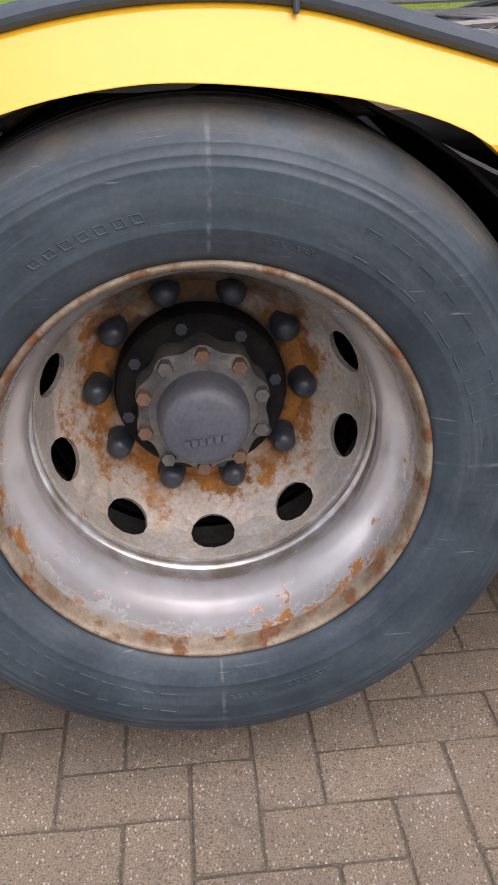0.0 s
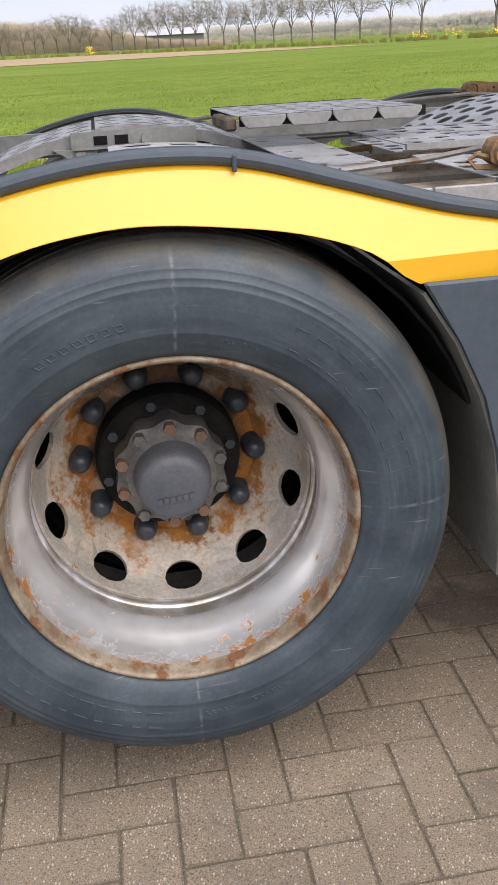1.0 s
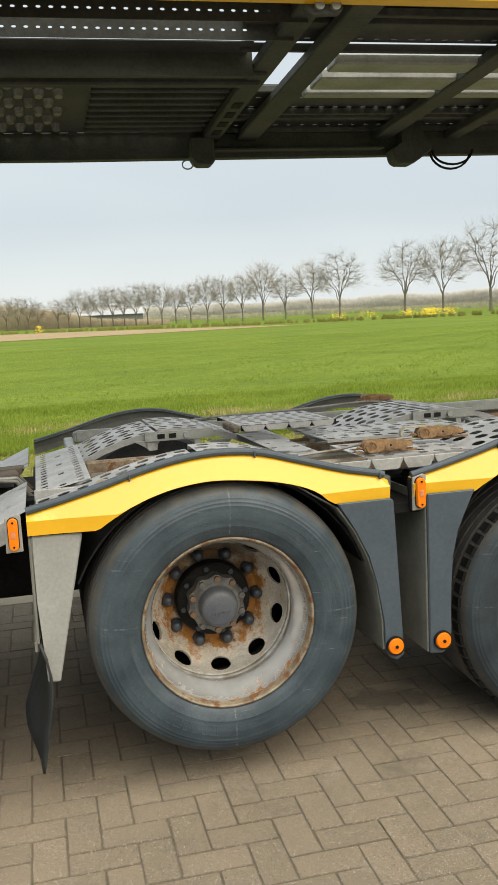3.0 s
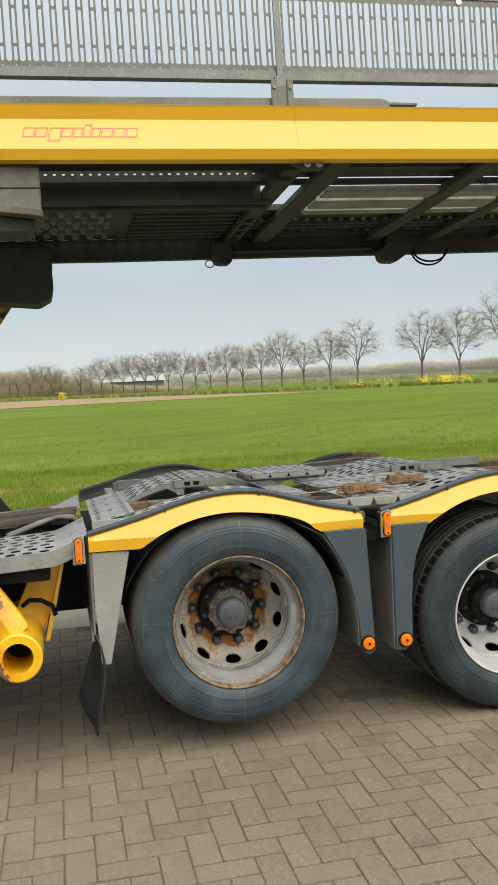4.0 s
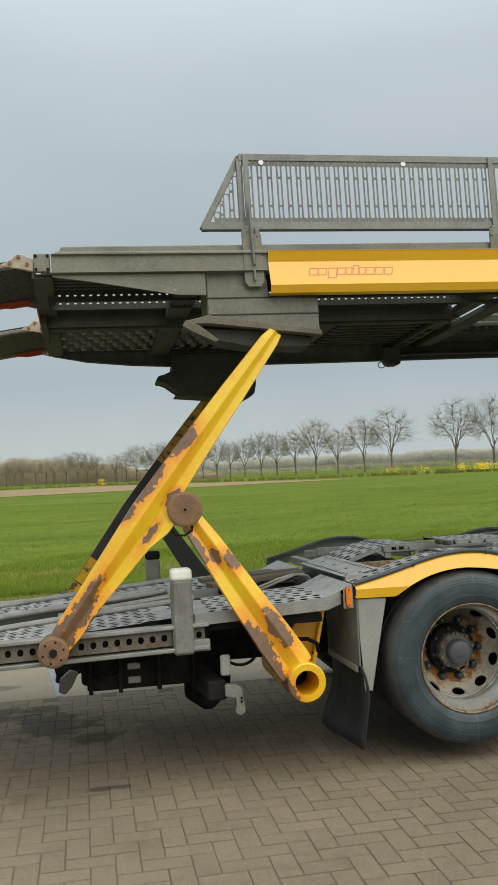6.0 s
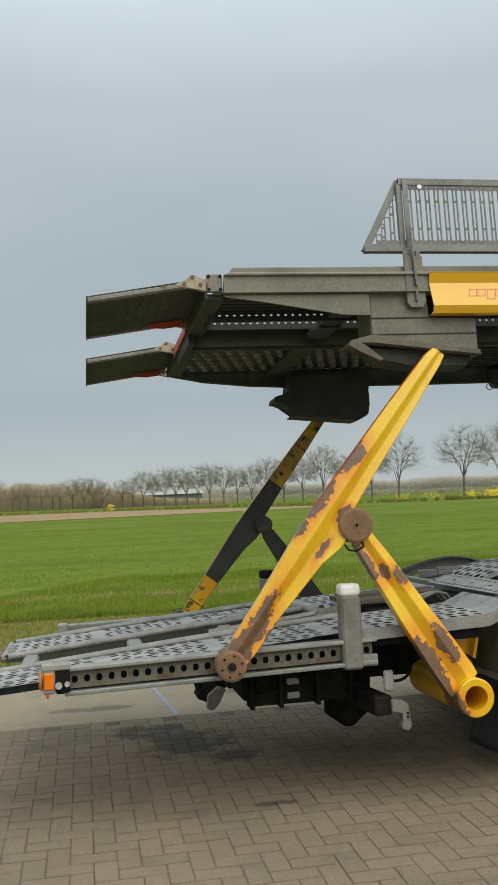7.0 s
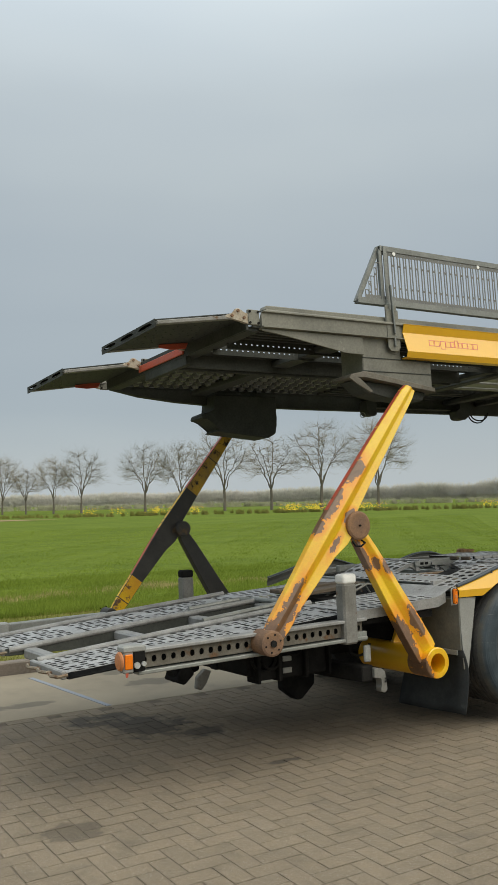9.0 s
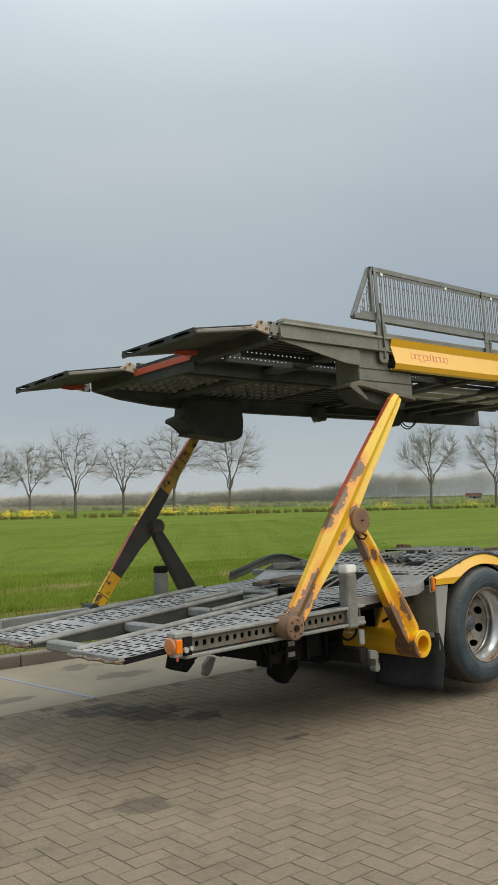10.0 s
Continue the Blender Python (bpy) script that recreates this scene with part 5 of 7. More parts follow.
TOP = [(-0.632, 0.984), (-0.53, 1.008), (-0.39, 1.044), (-0.26, 1.082), (-0.125, 1.111), (0.0, 1.121), (0.13, 1.111), (0.275, 1.072), (0.43, 1.028), (0.575, 0.997), (0.593, 0.985)]
BOT = [(-0.632, 0.920), (-0.42, 0.918), (-0.365, 0.95), (-0.309, 0.981), (-0.216, 1.016), (-0.123, 1.037), (-0.014, 1.045), (0.143, 1.029), (0.24, 1.008), (0.32, 0.977), (0.39, 0.927), (0.593, 0.922)]


def fender(cx, near=True):
    side = 1 if near else -1
    y_at = (lambda d: d) if near else (lambda d: 2.44 - d)
    label = "bright yellow painted wheel arch panel with dark rubber edging" if near else "dark grey wheel arch edge on the far side of the deck"
    root = thing("wheel_arch", label, "fender", LOW @ pose(cx, 0, 0), group="wheel arches")
    bm = B()
    xs = sorted({round(-0.632 + 1.225 * i / 48, 4) for i in range(49)} | {-0.42, 0.39, -0.345, 0.335})
    cols = []
    for x in xs:
        zt, zb = along(TOP, x), along(BOT, x)
        if not near:
            zt -= 0.026
            zb = zt - 0.075
        zm = max(zb + 0.001, min(0.967 if near else zt - 0.04, zt - 0.01))
        yt, ym = 0.004, -0.048
        f = min(1.0, (zt - zm) / 0.12)
        ym2 = yt + (ym - yt) * max(f, 0.35)
        cols.append([bm.verts.new((x, y_at(v), z)) for v, z in ((0.035, zt + 0.004), (yt + 0.004, zt + 0.002), (yt - 0.004, zt - 0.006), (ym2, zm), (ym2 + 0.005 * (zm - zb) / 0.05, zb), (0.02, zb + 0.004))])
    for a, c in zip(cols, cols[1:]):
        for i in range(5):
            bm.faces.new((a[i], a[i + 1], c[i + 1], c[i]))
    panel = part("arch_panel", bm, "yellow" if near else "grey_plastic_dusty", root)
    thick(panel, 0.004)
    pts = [(x, y_at(0.006), along(TOP, x) + (0.013 if near else -0.02)) for x in [-0.632 + 1.21 * i / 40 for i in range(41)]]
    part("rubber_edge", bent(B(), pts, 0.0128 if near else 0.009, 12), "plastic", root, "dark grey rubber edge strip")
    for x in ((-0.3, -0.02 + 0.14, 0.56) if near else ()):
        bm = box(B(), x - 0.003, x + 0.003, -0.0115, 0.004, along(TOP, x) - 0.006, along(TOP, x) + 0.018, 0.002)
        part("clip", bm, "plastic", root)
    if not near:
        return root
    if cx == 0.0:
        pts = [(-0.15, 0.05, 1.047), (-0.125, 0.05, 1.036), (-0.06, 0.05, 1.034), (0.0, 0.05, 1.036), (0.03, 0.055, 1.044)]
        part("liner_clip", bent(B(), pts, 0.004, 6), "galv", root, "thin grey wire clip")
    # inner liner over the tyre
    bm = B()
    arc = [radians(a) for a in range(20, 164, 8)]
    rows = [[bm.verts.new((0.535 * math.cos(a), y_at(v), 0.52 + 0.535 * math.sin(a))) for a in arc] for v in (0.03, 0.68)]
    for i in range(len(arc) - 1):
        bm.faces.new((rows[0][i], rows[0][i + 1], rows[1][i + 1], rows[1][i]))
    thick(part("liner", bm, "chassis", root), 0.006)
    return root


fender(0.0)
fender(1.313)
fender(0.02, False)
fender(1.31, False)


def side_panel(outline, curve, label, reflector):
    """A tall grey plastic panel between the wheels with a wall that runs inwards along its curved edge."""
    root = thing("mudguard_panel", label, "mudguard", LOW, group="mudguard panels")
    part("face", prism(B(), outline, -0.035, -0.022, 0.004), "plastic", root)
    bm = B()
    a = [bm.verts.new((x, -0.022, z)) for x, z in curve]
    c = [bm.verts.new((x, 0.5, z)) for x, z in curve]
    for i in range(len(a) - 1):
        bm.faces.new((a[i], a[i + 1], c[i + 1], c[i]))
    thick(part("inner_wall", bm, "grey_plastic_dusty", root, "dusty inner wall"), 0.006)
    x, z = reflector
    bm = lathe(B(), [(0.0005, -0.05), (0.006, -0.052), (0.026, -0.050), (0.0295, -0.044), (0.03, -0.036)], 28)
    bmesh.ops.transform(bm, matrix=Matrix.Translation((x, 0, z)), verts=bm.verts)
    r = part("reflector", bm, "orange", root, "round orange reflector")
    bm = rod(B(), (x, -0.05, z), (x, -0.056, z), 0.006, 10)
    part("screw", bm, "chassis", r)
    bm = lathe(B(), [(0.03, -0.036), (0.03, -0.046), (0.034, -0.046), (0.035, -0.036)], 28)
    bmesh.ops.transform(bm, matrix=Matrix.Translation((x, 0, z)), verts=bm.verts)
    part("reflector_ring", bm, "chassis", r)
    return root


side_panel([(0.392, 0.929), (0.588, 0.93), (0.597, 0.92), (0.618, 0.368), (0.590, 0.350), (0.563, 0.362), (0.548, 0.392), (0.547, 0.50), (0.53, 0.638), (0.50, 0.735), (0.455, 0.83)],
           [(0.40, 0.912), (0.455, 0.83), (0.50, 0.735), (0.53, 0.638), (0.547, 0.50), (0.548, 0.392)],
           "dark blue-grey plastic mudguard panel behind the lifted wheel", (0.583, 0.405))
side_panel([(0.722, 0.932), (0.905, 0.932), (0.86, 0.86), (0.833, 0.79), (0.812, 0.70), (0.803, 0.6), (0.80, 0.42), (0.79, 0.375), (0.765, 0.352), (0.716, 0.357)],
           [(0.7165, 0.36), (0.718, 0.50), (0.7205, 0.75), (0.7225, 0.93)],
           "dark blue-grey plastic mudguard panel before the front rear-axle wheel", (0.763, 0.402))


def marker_lamp(x0, x1, z0, z1, y, group):
    root = thing("marker_lamp", "orange side marker lamp on a grey bracket", "lamp", LOW, group=group)
    xc, w, h = (x0 + x1) / 2, (x1 - x0) / 2, (z1 - z0) / 2
    zc = (z0 + z1) / 2

    def pill(w, h, y0, y1):
        pts = []
        for i in range(20):
            a = 2 * math.pi * i / 20
            pts.append((xc + w * math.cos(a), zc + (h - w) * (1 if math.sin(a) >= 0 else -1) + w * math.sin(a)))
        return prism(B(), pts, y0, y1, 0.002)
    part("bracket", prism(B(), [(x0 - 0.004, z0 - 0.006), (x1 + 0.004, z0 - 0.004), (x1 + 0.003, z1), (x1 - 0.01, z1 + 0.008), (x0 - 0.002, z1 - 0.004)], y - 0.002, y + 0.006, 0.002), "grey_paint", root)
    lens = part("lens", pill(w * 0.68, h * 0.93, y - 0.022, y - 0.002), "orange", root, "orange lens")
    part("lamp_base", pill(w * 0.8, h * 0.98, y - 0.006, y - 0.002), "chassis", root)
    for dz in (0.7, -0.7):
        bm = rod(B(), (xc, y - 0.0225, zc + dz * h), (xc, y - 0.026, zc + dz * h), 0.0035, 8)
        part("screw", bm, "chassis", lens)
    bm = B()
    box(bm, xc - 0.007, xc + 0.007, y - 0.0245, y - 0.021, zc - 0.011, zc + 0.011)
    part("lens_block", bm, "orange_old", lens)
    return root


marker_lamp(0.681, 0.728, 0.878, 0.993, -0.006, "side marker lamps")
marker_lamp(-0.697, -0.652, 0.876, 0.987, -0.004, "side marker lamps")

bm = B()
prism(bm, [(0.668, 0.985), (0.725, 0.985), (0.725, 0.868), (0.674, 0.868)], 0.0, 0.02, 0.003)
box(bm, 0.60, 0.72, 0.02, 0.5, 0.86, 0.90, 0.004)
# the gap's shade is put into the bracket's black colour
ob = finish("lamp_bracket", bm, "chassis", matrix=LOW)
tagged(ob, "bracket plate between the two wheel arches, black for the gap's shade", "bracket")

# rear guard of the lifted wheel and its rubber flap
root = thing("rear_mudguard", "scuffed grey metal mudguard behind the rusty wheel", "mudguard", LOW)
part("face", prism(B(), [(-0.622, 0.915), (-0.462, 0.912), (-0.566, 0.428), (-0.606, 0.430), (-0.614, 0.6), (-0.62, 0.7)], 0.0, 0.012, 0.004), "grey_paint", root)
bm = B()
box(bm, -0.632, -0.622, 0.0, 0.62, 0.56, 0.91, 0.003)
prism(bm, [(-0.47, 0.9), (-0.462, 0.9), (-0.566, 0.44), (-0.574, 0.44)], 0.01, 0.6)
part("inner_wall", bm, "grey_plastic_dusty", root)
part("flap_bar", box(B(), -0.640, -0.628, 0.03, 0.6, 0.525, 0.56, 0.003), "grey_paint", root)

bm = B()
rows = []
for i in range(9):
    s = i / 8
    z = 0.56 - 0.425 * s
    y0 = -0.01 - 0.02 * math.sin(2.4 * s)
    y1 = 0.60 - 0.02 * s
    rows.append([bm.verts.new((-0.622 + 0.03 * math.sin(3.0 * s) - 0.03 * s * s - 0.06 * s * k / 6 + 0.008 * math.sin(7 * s + k), y0 + (y1 - y0) * k / 6, z)) for k in range(7)])
for a, c in zip(rows, rows[1:]):
    for k in range(6):
        bm.faces.new((a[k], a[k + 1], c[k + 1], c[k]))
ob = finish("mudflap", bm, "flap", smooth=True, matrix=LOW)
thick(ob, 0.008, 0)
tagged(ob, "scratched black rubber mudflap hanging behind the wheel", "mudflap")


# ---- upper platform ----
def upper_platform():
    root = thing("upper_platform", "weathered grey steel upper car deck with perforated tracks", "platform", HIGH)
    # near side channel
    bm = B()
    sec = [(0.135, 2.805), (0.068, 2.802), (0.062, 2.794), (0.062, 2.786), (0.079, 2.782), (0.079, 2.700), (0.060, 2.696), (0.060, 2.690), (0.135, 2.686)]
    a = [bm.verts.new((-2.145 if z < 2.79 else -2.11, y, z)) for y, z in sec]
    c = [bm.verts.new((3.4, y, z)) for y, z in sec]
    bm.faces.new(a[::-1])
    bm.faces.new(c)
    for i in range(len(sec)):
        bm.faces.new((a[i], a[(i + 1) % len(sec)], c[(i + 1) % len(sec)], c[i]))
    part("side_channel", bm, "beam", root, "dull grey folded side channel with pale scuffs")
    part("side_plate", prism(B(), [(-2.14, 2.684), (-1.352, 2.686), (-1.352, 2.566), (-1.5, 2.572), (-1.95, 2.648), (-2.14, 2.672)], 0.085, 0.097, 0.003), "beam", root)
    bm = B()
    prism(bm, [(-2.11, 2.806), (-2.09, 2.838), (0.80, 2.852), (0.83, 2.838), (0.83, 2.806)], 0.10, 0.17, 0.006)
    prism(bm, [(0.7, 2.85), (0.98, 2.846), (0.98, 2.838), (0.7, 2.838)], 0.14, 0.2)
    part("top_rail", bm, "beam", root)
    # lift housing
    bm = B()
    prism(bm, [(-1.350, 2.80), (-1.02, 2.80), (-1.02, 2.55), (-0.74, 2.552), (-0.742, 2.36), (-0.77, 2.345), (-1.347, 2.452)], 0.108, 0.34, 0.006)
    h = part("lift_housing", bm, "beam", root, "grey folded steel housing above the lift arm")
    # thin dark strips paint the shade line along each fold
    for z, x1 in ((2.695, -1.02), (2.555, -0.74), (2.465, -0.74)):
        part("fold", box(B(), -1.352, x1, 0.103, 0.110, z - 0.003, z + 0.003, 0.001), "under", h)
    bm = B()
    prism(bm, [(-1.47, 2.432), (-1.35, 2.46), (-0.738, 2.37), (-0.735, 2.338), (-0.80, 2.35), (-1.02, 2.372), (-1.06, 2.386), (-1.35, 2.418), (-1.47, 2.412)], 0.085, 0.30, 0.004)
    part("housing_lip", bm, "web_dirt", h, "bent scraped lower lip")
    part("lip_fold", prism(B(), [(-1.47, 2.435), (-1.40, 2.405), (-1.30, 2.325), (-1.32, 2.315), (-1.44, 2.375), (-1.49, 2.405)], 0.078, 0.092, 0.002), "web_dirt", h, "folded torn lip edge")
    bm = B()
    prism(bm, [(-1.40, 2.41), (-1.10, 2.385), (-0.765, 2.345), (-0.80, 2.285), (-1.12, 2.30), (-1.28, 2.325)], 0.15, 0.32, 0.01)
    part("lip_backing", bm, "under", h)
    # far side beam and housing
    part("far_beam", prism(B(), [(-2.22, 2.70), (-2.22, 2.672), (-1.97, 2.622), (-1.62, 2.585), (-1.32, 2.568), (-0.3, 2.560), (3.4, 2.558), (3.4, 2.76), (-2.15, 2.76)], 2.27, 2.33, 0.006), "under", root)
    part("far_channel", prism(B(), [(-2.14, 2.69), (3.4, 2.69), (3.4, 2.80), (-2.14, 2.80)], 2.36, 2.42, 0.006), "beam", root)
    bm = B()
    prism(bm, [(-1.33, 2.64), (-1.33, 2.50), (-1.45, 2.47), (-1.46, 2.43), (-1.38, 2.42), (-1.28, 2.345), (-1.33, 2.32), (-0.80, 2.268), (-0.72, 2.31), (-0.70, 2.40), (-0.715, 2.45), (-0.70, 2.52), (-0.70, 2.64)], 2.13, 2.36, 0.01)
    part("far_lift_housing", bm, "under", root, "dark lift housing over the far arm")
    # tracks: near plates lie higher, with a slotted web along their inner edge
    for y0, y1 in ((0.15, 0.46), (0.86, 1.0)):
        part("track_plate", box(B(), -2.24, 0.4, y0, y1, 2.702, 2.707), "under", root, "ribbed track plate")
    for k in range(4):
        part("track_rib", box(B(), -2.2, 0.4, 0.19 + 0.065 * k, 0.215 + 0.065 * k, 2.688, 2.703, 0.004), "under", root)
    # solid web added to shut out sky between the tracks
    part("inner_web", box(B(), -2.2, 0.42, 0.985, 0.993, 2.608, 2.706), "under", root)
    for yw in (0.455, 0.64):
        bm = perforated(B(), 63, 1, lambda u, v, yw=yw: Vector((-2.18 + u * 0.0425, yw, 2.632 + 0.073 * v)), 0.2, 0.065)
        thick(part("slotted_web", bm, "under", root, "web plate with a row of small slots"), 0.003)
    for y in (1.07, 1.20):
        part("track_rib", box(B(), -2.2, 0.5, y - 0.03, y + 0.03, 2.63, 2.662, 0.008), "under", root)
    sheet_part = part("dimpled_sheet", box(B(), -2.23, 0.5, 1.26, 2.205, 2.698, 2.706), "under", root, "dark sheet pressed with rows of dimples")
    bm = B()
    for j in range(6):
        for i in range(20):
            c = Vector((-2.12 + 0.09 * i + 0.045 * (j % 2), 1.36 + 0.145 * j, 2.698))
            ring = [bm.verts.new(c + Vector((0.03 * math.cos(t), 0.05 * math.sin(t), 0))) for t in [2 * math.pi * k / 8 for k in range(8)]]
            low = [bm.verts.new(c + Vector((0.019 * math.cos(t), 0.034 * math.sin(t), -0.026))) for t in [2 * math.pi * k / 8 for k in range(8)]]
            for k in range(8):
                bm.faces.new((ring[k], ring[(k + 1) % 8], low[(k + 1) % 8], low[k]))
            bm.faces.new(low)
    for k in range(9):
        part("track_rib", box(B(), -0.22, 0.42, 1.33 + 0.1 * k, 1.365 + 0.1 * k, 2.676, 2.699, 0.005), "under", root)
    # the dimples' brightness comes from their painted lighter tone
    tagged(part("dimple_relief", bm, "dimple", sheet_part, "pressed dimples, the light they catch put into their colour"), kind="stuff")
    bm = perforated(B(), 28, 1, lambda u, v: Vector((-2.2 + u * 0.0965, 2.205 + 0.064 * v, 2.70)), 0.30, 0.14)
    thick(part("edge_strip", bm, "under", root, "strip with a row of long slots"), 0.004)
    for ya, yb in ((0.965, 1.09), (1.17, 1.34), (1.40, 1.47)):
        part("long_beam", box(B(), 0.78, 3.3, ya, yb, 2.655, 2.70, 0.008), "galv", root, "pale galvanised long beam")
    bm = prism(B(), [(0.37, 2.585), (0.37, 2.55), (0.395, 2.525), (0.49, 2.53), (0.505, 2.55), (0.505, 2.585)], 0.10, 0.125, 0.004)
    bb = part("bolt_bracket", bm, "under", root)
    for x in (0.42, 0.475):
        part("bolt", rod(B(), (x, 0.10, 2.555), (x, 0.085, 2.555), 0.017, 12), "galv", bb)
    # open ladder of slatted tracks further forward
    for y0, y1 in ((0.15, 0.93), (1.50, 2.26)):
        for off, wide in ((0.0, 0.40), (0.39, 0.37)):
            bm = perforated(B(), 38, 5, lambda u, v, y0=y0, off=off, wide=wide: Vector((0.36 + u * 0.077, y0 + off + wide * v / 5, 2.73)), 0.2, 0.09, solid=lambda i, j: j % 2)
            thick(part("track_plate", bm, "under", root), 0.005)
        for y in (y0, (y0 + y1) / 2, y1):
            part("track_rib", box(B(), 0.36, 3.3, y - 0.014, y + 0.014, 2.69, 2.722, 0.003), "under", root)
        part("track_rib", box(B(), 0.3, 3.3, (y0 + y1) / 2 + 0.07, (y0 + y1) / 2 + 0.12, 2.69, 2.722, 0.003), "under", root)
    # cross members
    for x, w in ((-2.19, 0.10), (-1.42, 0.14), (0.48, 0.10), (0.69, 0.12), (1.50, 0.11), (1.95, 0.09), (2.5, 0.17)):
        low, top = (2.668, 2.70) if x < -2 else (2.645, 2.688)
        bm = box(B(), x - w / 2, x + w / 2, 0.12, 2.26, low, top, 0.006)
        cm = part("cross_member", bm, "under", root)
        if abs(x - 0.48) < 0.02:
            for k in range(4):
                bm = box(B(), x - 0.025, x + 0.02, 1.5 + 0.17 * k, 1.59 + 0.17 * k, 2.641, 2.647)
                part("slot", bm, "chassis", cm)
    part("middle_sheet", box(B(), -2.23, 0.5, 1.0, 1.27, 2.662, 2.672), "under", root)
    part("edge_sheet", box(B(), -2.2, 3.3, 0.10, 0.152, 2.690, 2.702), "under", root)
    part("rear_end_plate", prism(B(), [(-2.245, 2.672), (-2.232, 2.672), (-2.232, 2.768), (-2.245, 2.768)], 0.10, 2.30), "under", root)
    # lower plate added only to block the sky gap at the rear
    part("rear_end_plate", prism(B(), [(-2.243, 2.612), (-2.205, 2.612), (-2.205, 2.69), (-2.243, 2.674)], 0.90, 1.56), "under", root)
    part("rear_bar", box(B(), -2.26, -2.247, 0.92, 1.64, 2.688, 2.738, 0.003), "red", root, "faded red painted rear bar")
    # small brackets and cable loops under the far beam
    for outline in ([(0.355, 2.65), (0.355, 2.55), (0.375, 2.515), (0.40, 2.503), (0.47, 2.503), (0.485, 2.52), (0.485, 2.65)],
                    [(1.60, 2.78), (1.60, 2.60), (1.53, 2.575), (1.545, 2.51), (1.57, 2.49), (1.66, 2.487), (1.775, 2.56), (1.78, 2.60), (1.73, 2.615), (1.73, 2.78)]):
        part("bracket", prism(B(), outline, 2.16, 2.275, 0.008), "under", root)
    part("lower_flange", box(B(), 0.487, 1.5, 2.20, 2.27, 2.585, 2.597, 0.003), "under", root)
    for k in range(2):
        pts = [(1.95 + 0.13 * math.cos(t), 2.25 + 0.03 * k, 2.58 + (0.085 + 0.02 * k) * math.sin(t)) for t in [math.pi * (1 + i / 12) for i in range(13)]]
        part("cable_loop", bent(B(), pts, 0.007, 6), "chassis", root)
    bm = bent(B(), [(0.335 + 0.03 * math.cos(t), 2.2, 2.51 + 0.024 * math.sin(t)) for t in [math.pi * 2 * i / 14 for i in range(15)]], 0.004, 5)
    part("ring", bm, "galv", root)
    return root


upper_platform()


def yellow_board():
    root = thing("side_board", "long bright yellow folded side board with faded red lettering", "side panel", HIGH)
    bm = B()
    sec = [(0.10, 2.795), (0.052, 2.795), (0.056, 2.788), (0.072, 2.738), (0.030, 2.602), (0.046, 2.562), (0.10, 2.560)]
    xs = (-1.012, 0.3685, 0.3695, 3.4)
    cols = [[bm.verts.new((x, y, z)) for y, z in sec] for x in xs]
    for k in (0, 2):
        for i in range(len(sec) - 1):
            bm.faces.new((cols[k][i], cols[k][i + 1], cols[k + 1][i + 1], cols[k + 1][i]))
    thick(part("board", bm, "yellow", root), 0.004)
    # plain outlined shapes in the colour of the lettering
    face = lambda zz: 0.030 + (0.072 - 0.030) * (zz - 2.602) / (2.738 - 2.602)
    x = -0.80
    for k, w in enumerate([0.05, 0.048, 0.052, 0.048, 0.036, 0.034, 0.036, 0.05, 0.05, 0.05]):
        z0, z1 = 2.655 - (0.018 if k == 2 else 0.0), 2.655 + (0.058 if k == 5 else 0.044)
        bm = B()
        rings = []
        for inset, lift in ((0.0, 0.0), (0.0, 0.0015), (0.004, 0.0015), (0.004, 0.0)):
            zs = (z0 + inset, z0 + inset, z1 - inset, z1 - inset)
            xs_ = (x + inset, x + w * 0.95 - inset, x + w * 0.95 - inset, x + inset)
            rings.append([bm.verts.new((px + 0.25 * (pz - z0), face(pz) - lift + 0.0002, pz)) for px, pz in zip(xs_, zs)])
        for p, q in zip(rings, rings[1:]):
            for i in range(4):
                bm.faces.new((p[i], p[(i + 1) % 4], q[(i + 1) % 4], q[i]))
        part("lettering_bar", bm, "pink", root)
        x += w + 0.002
    return root


yellow_board()


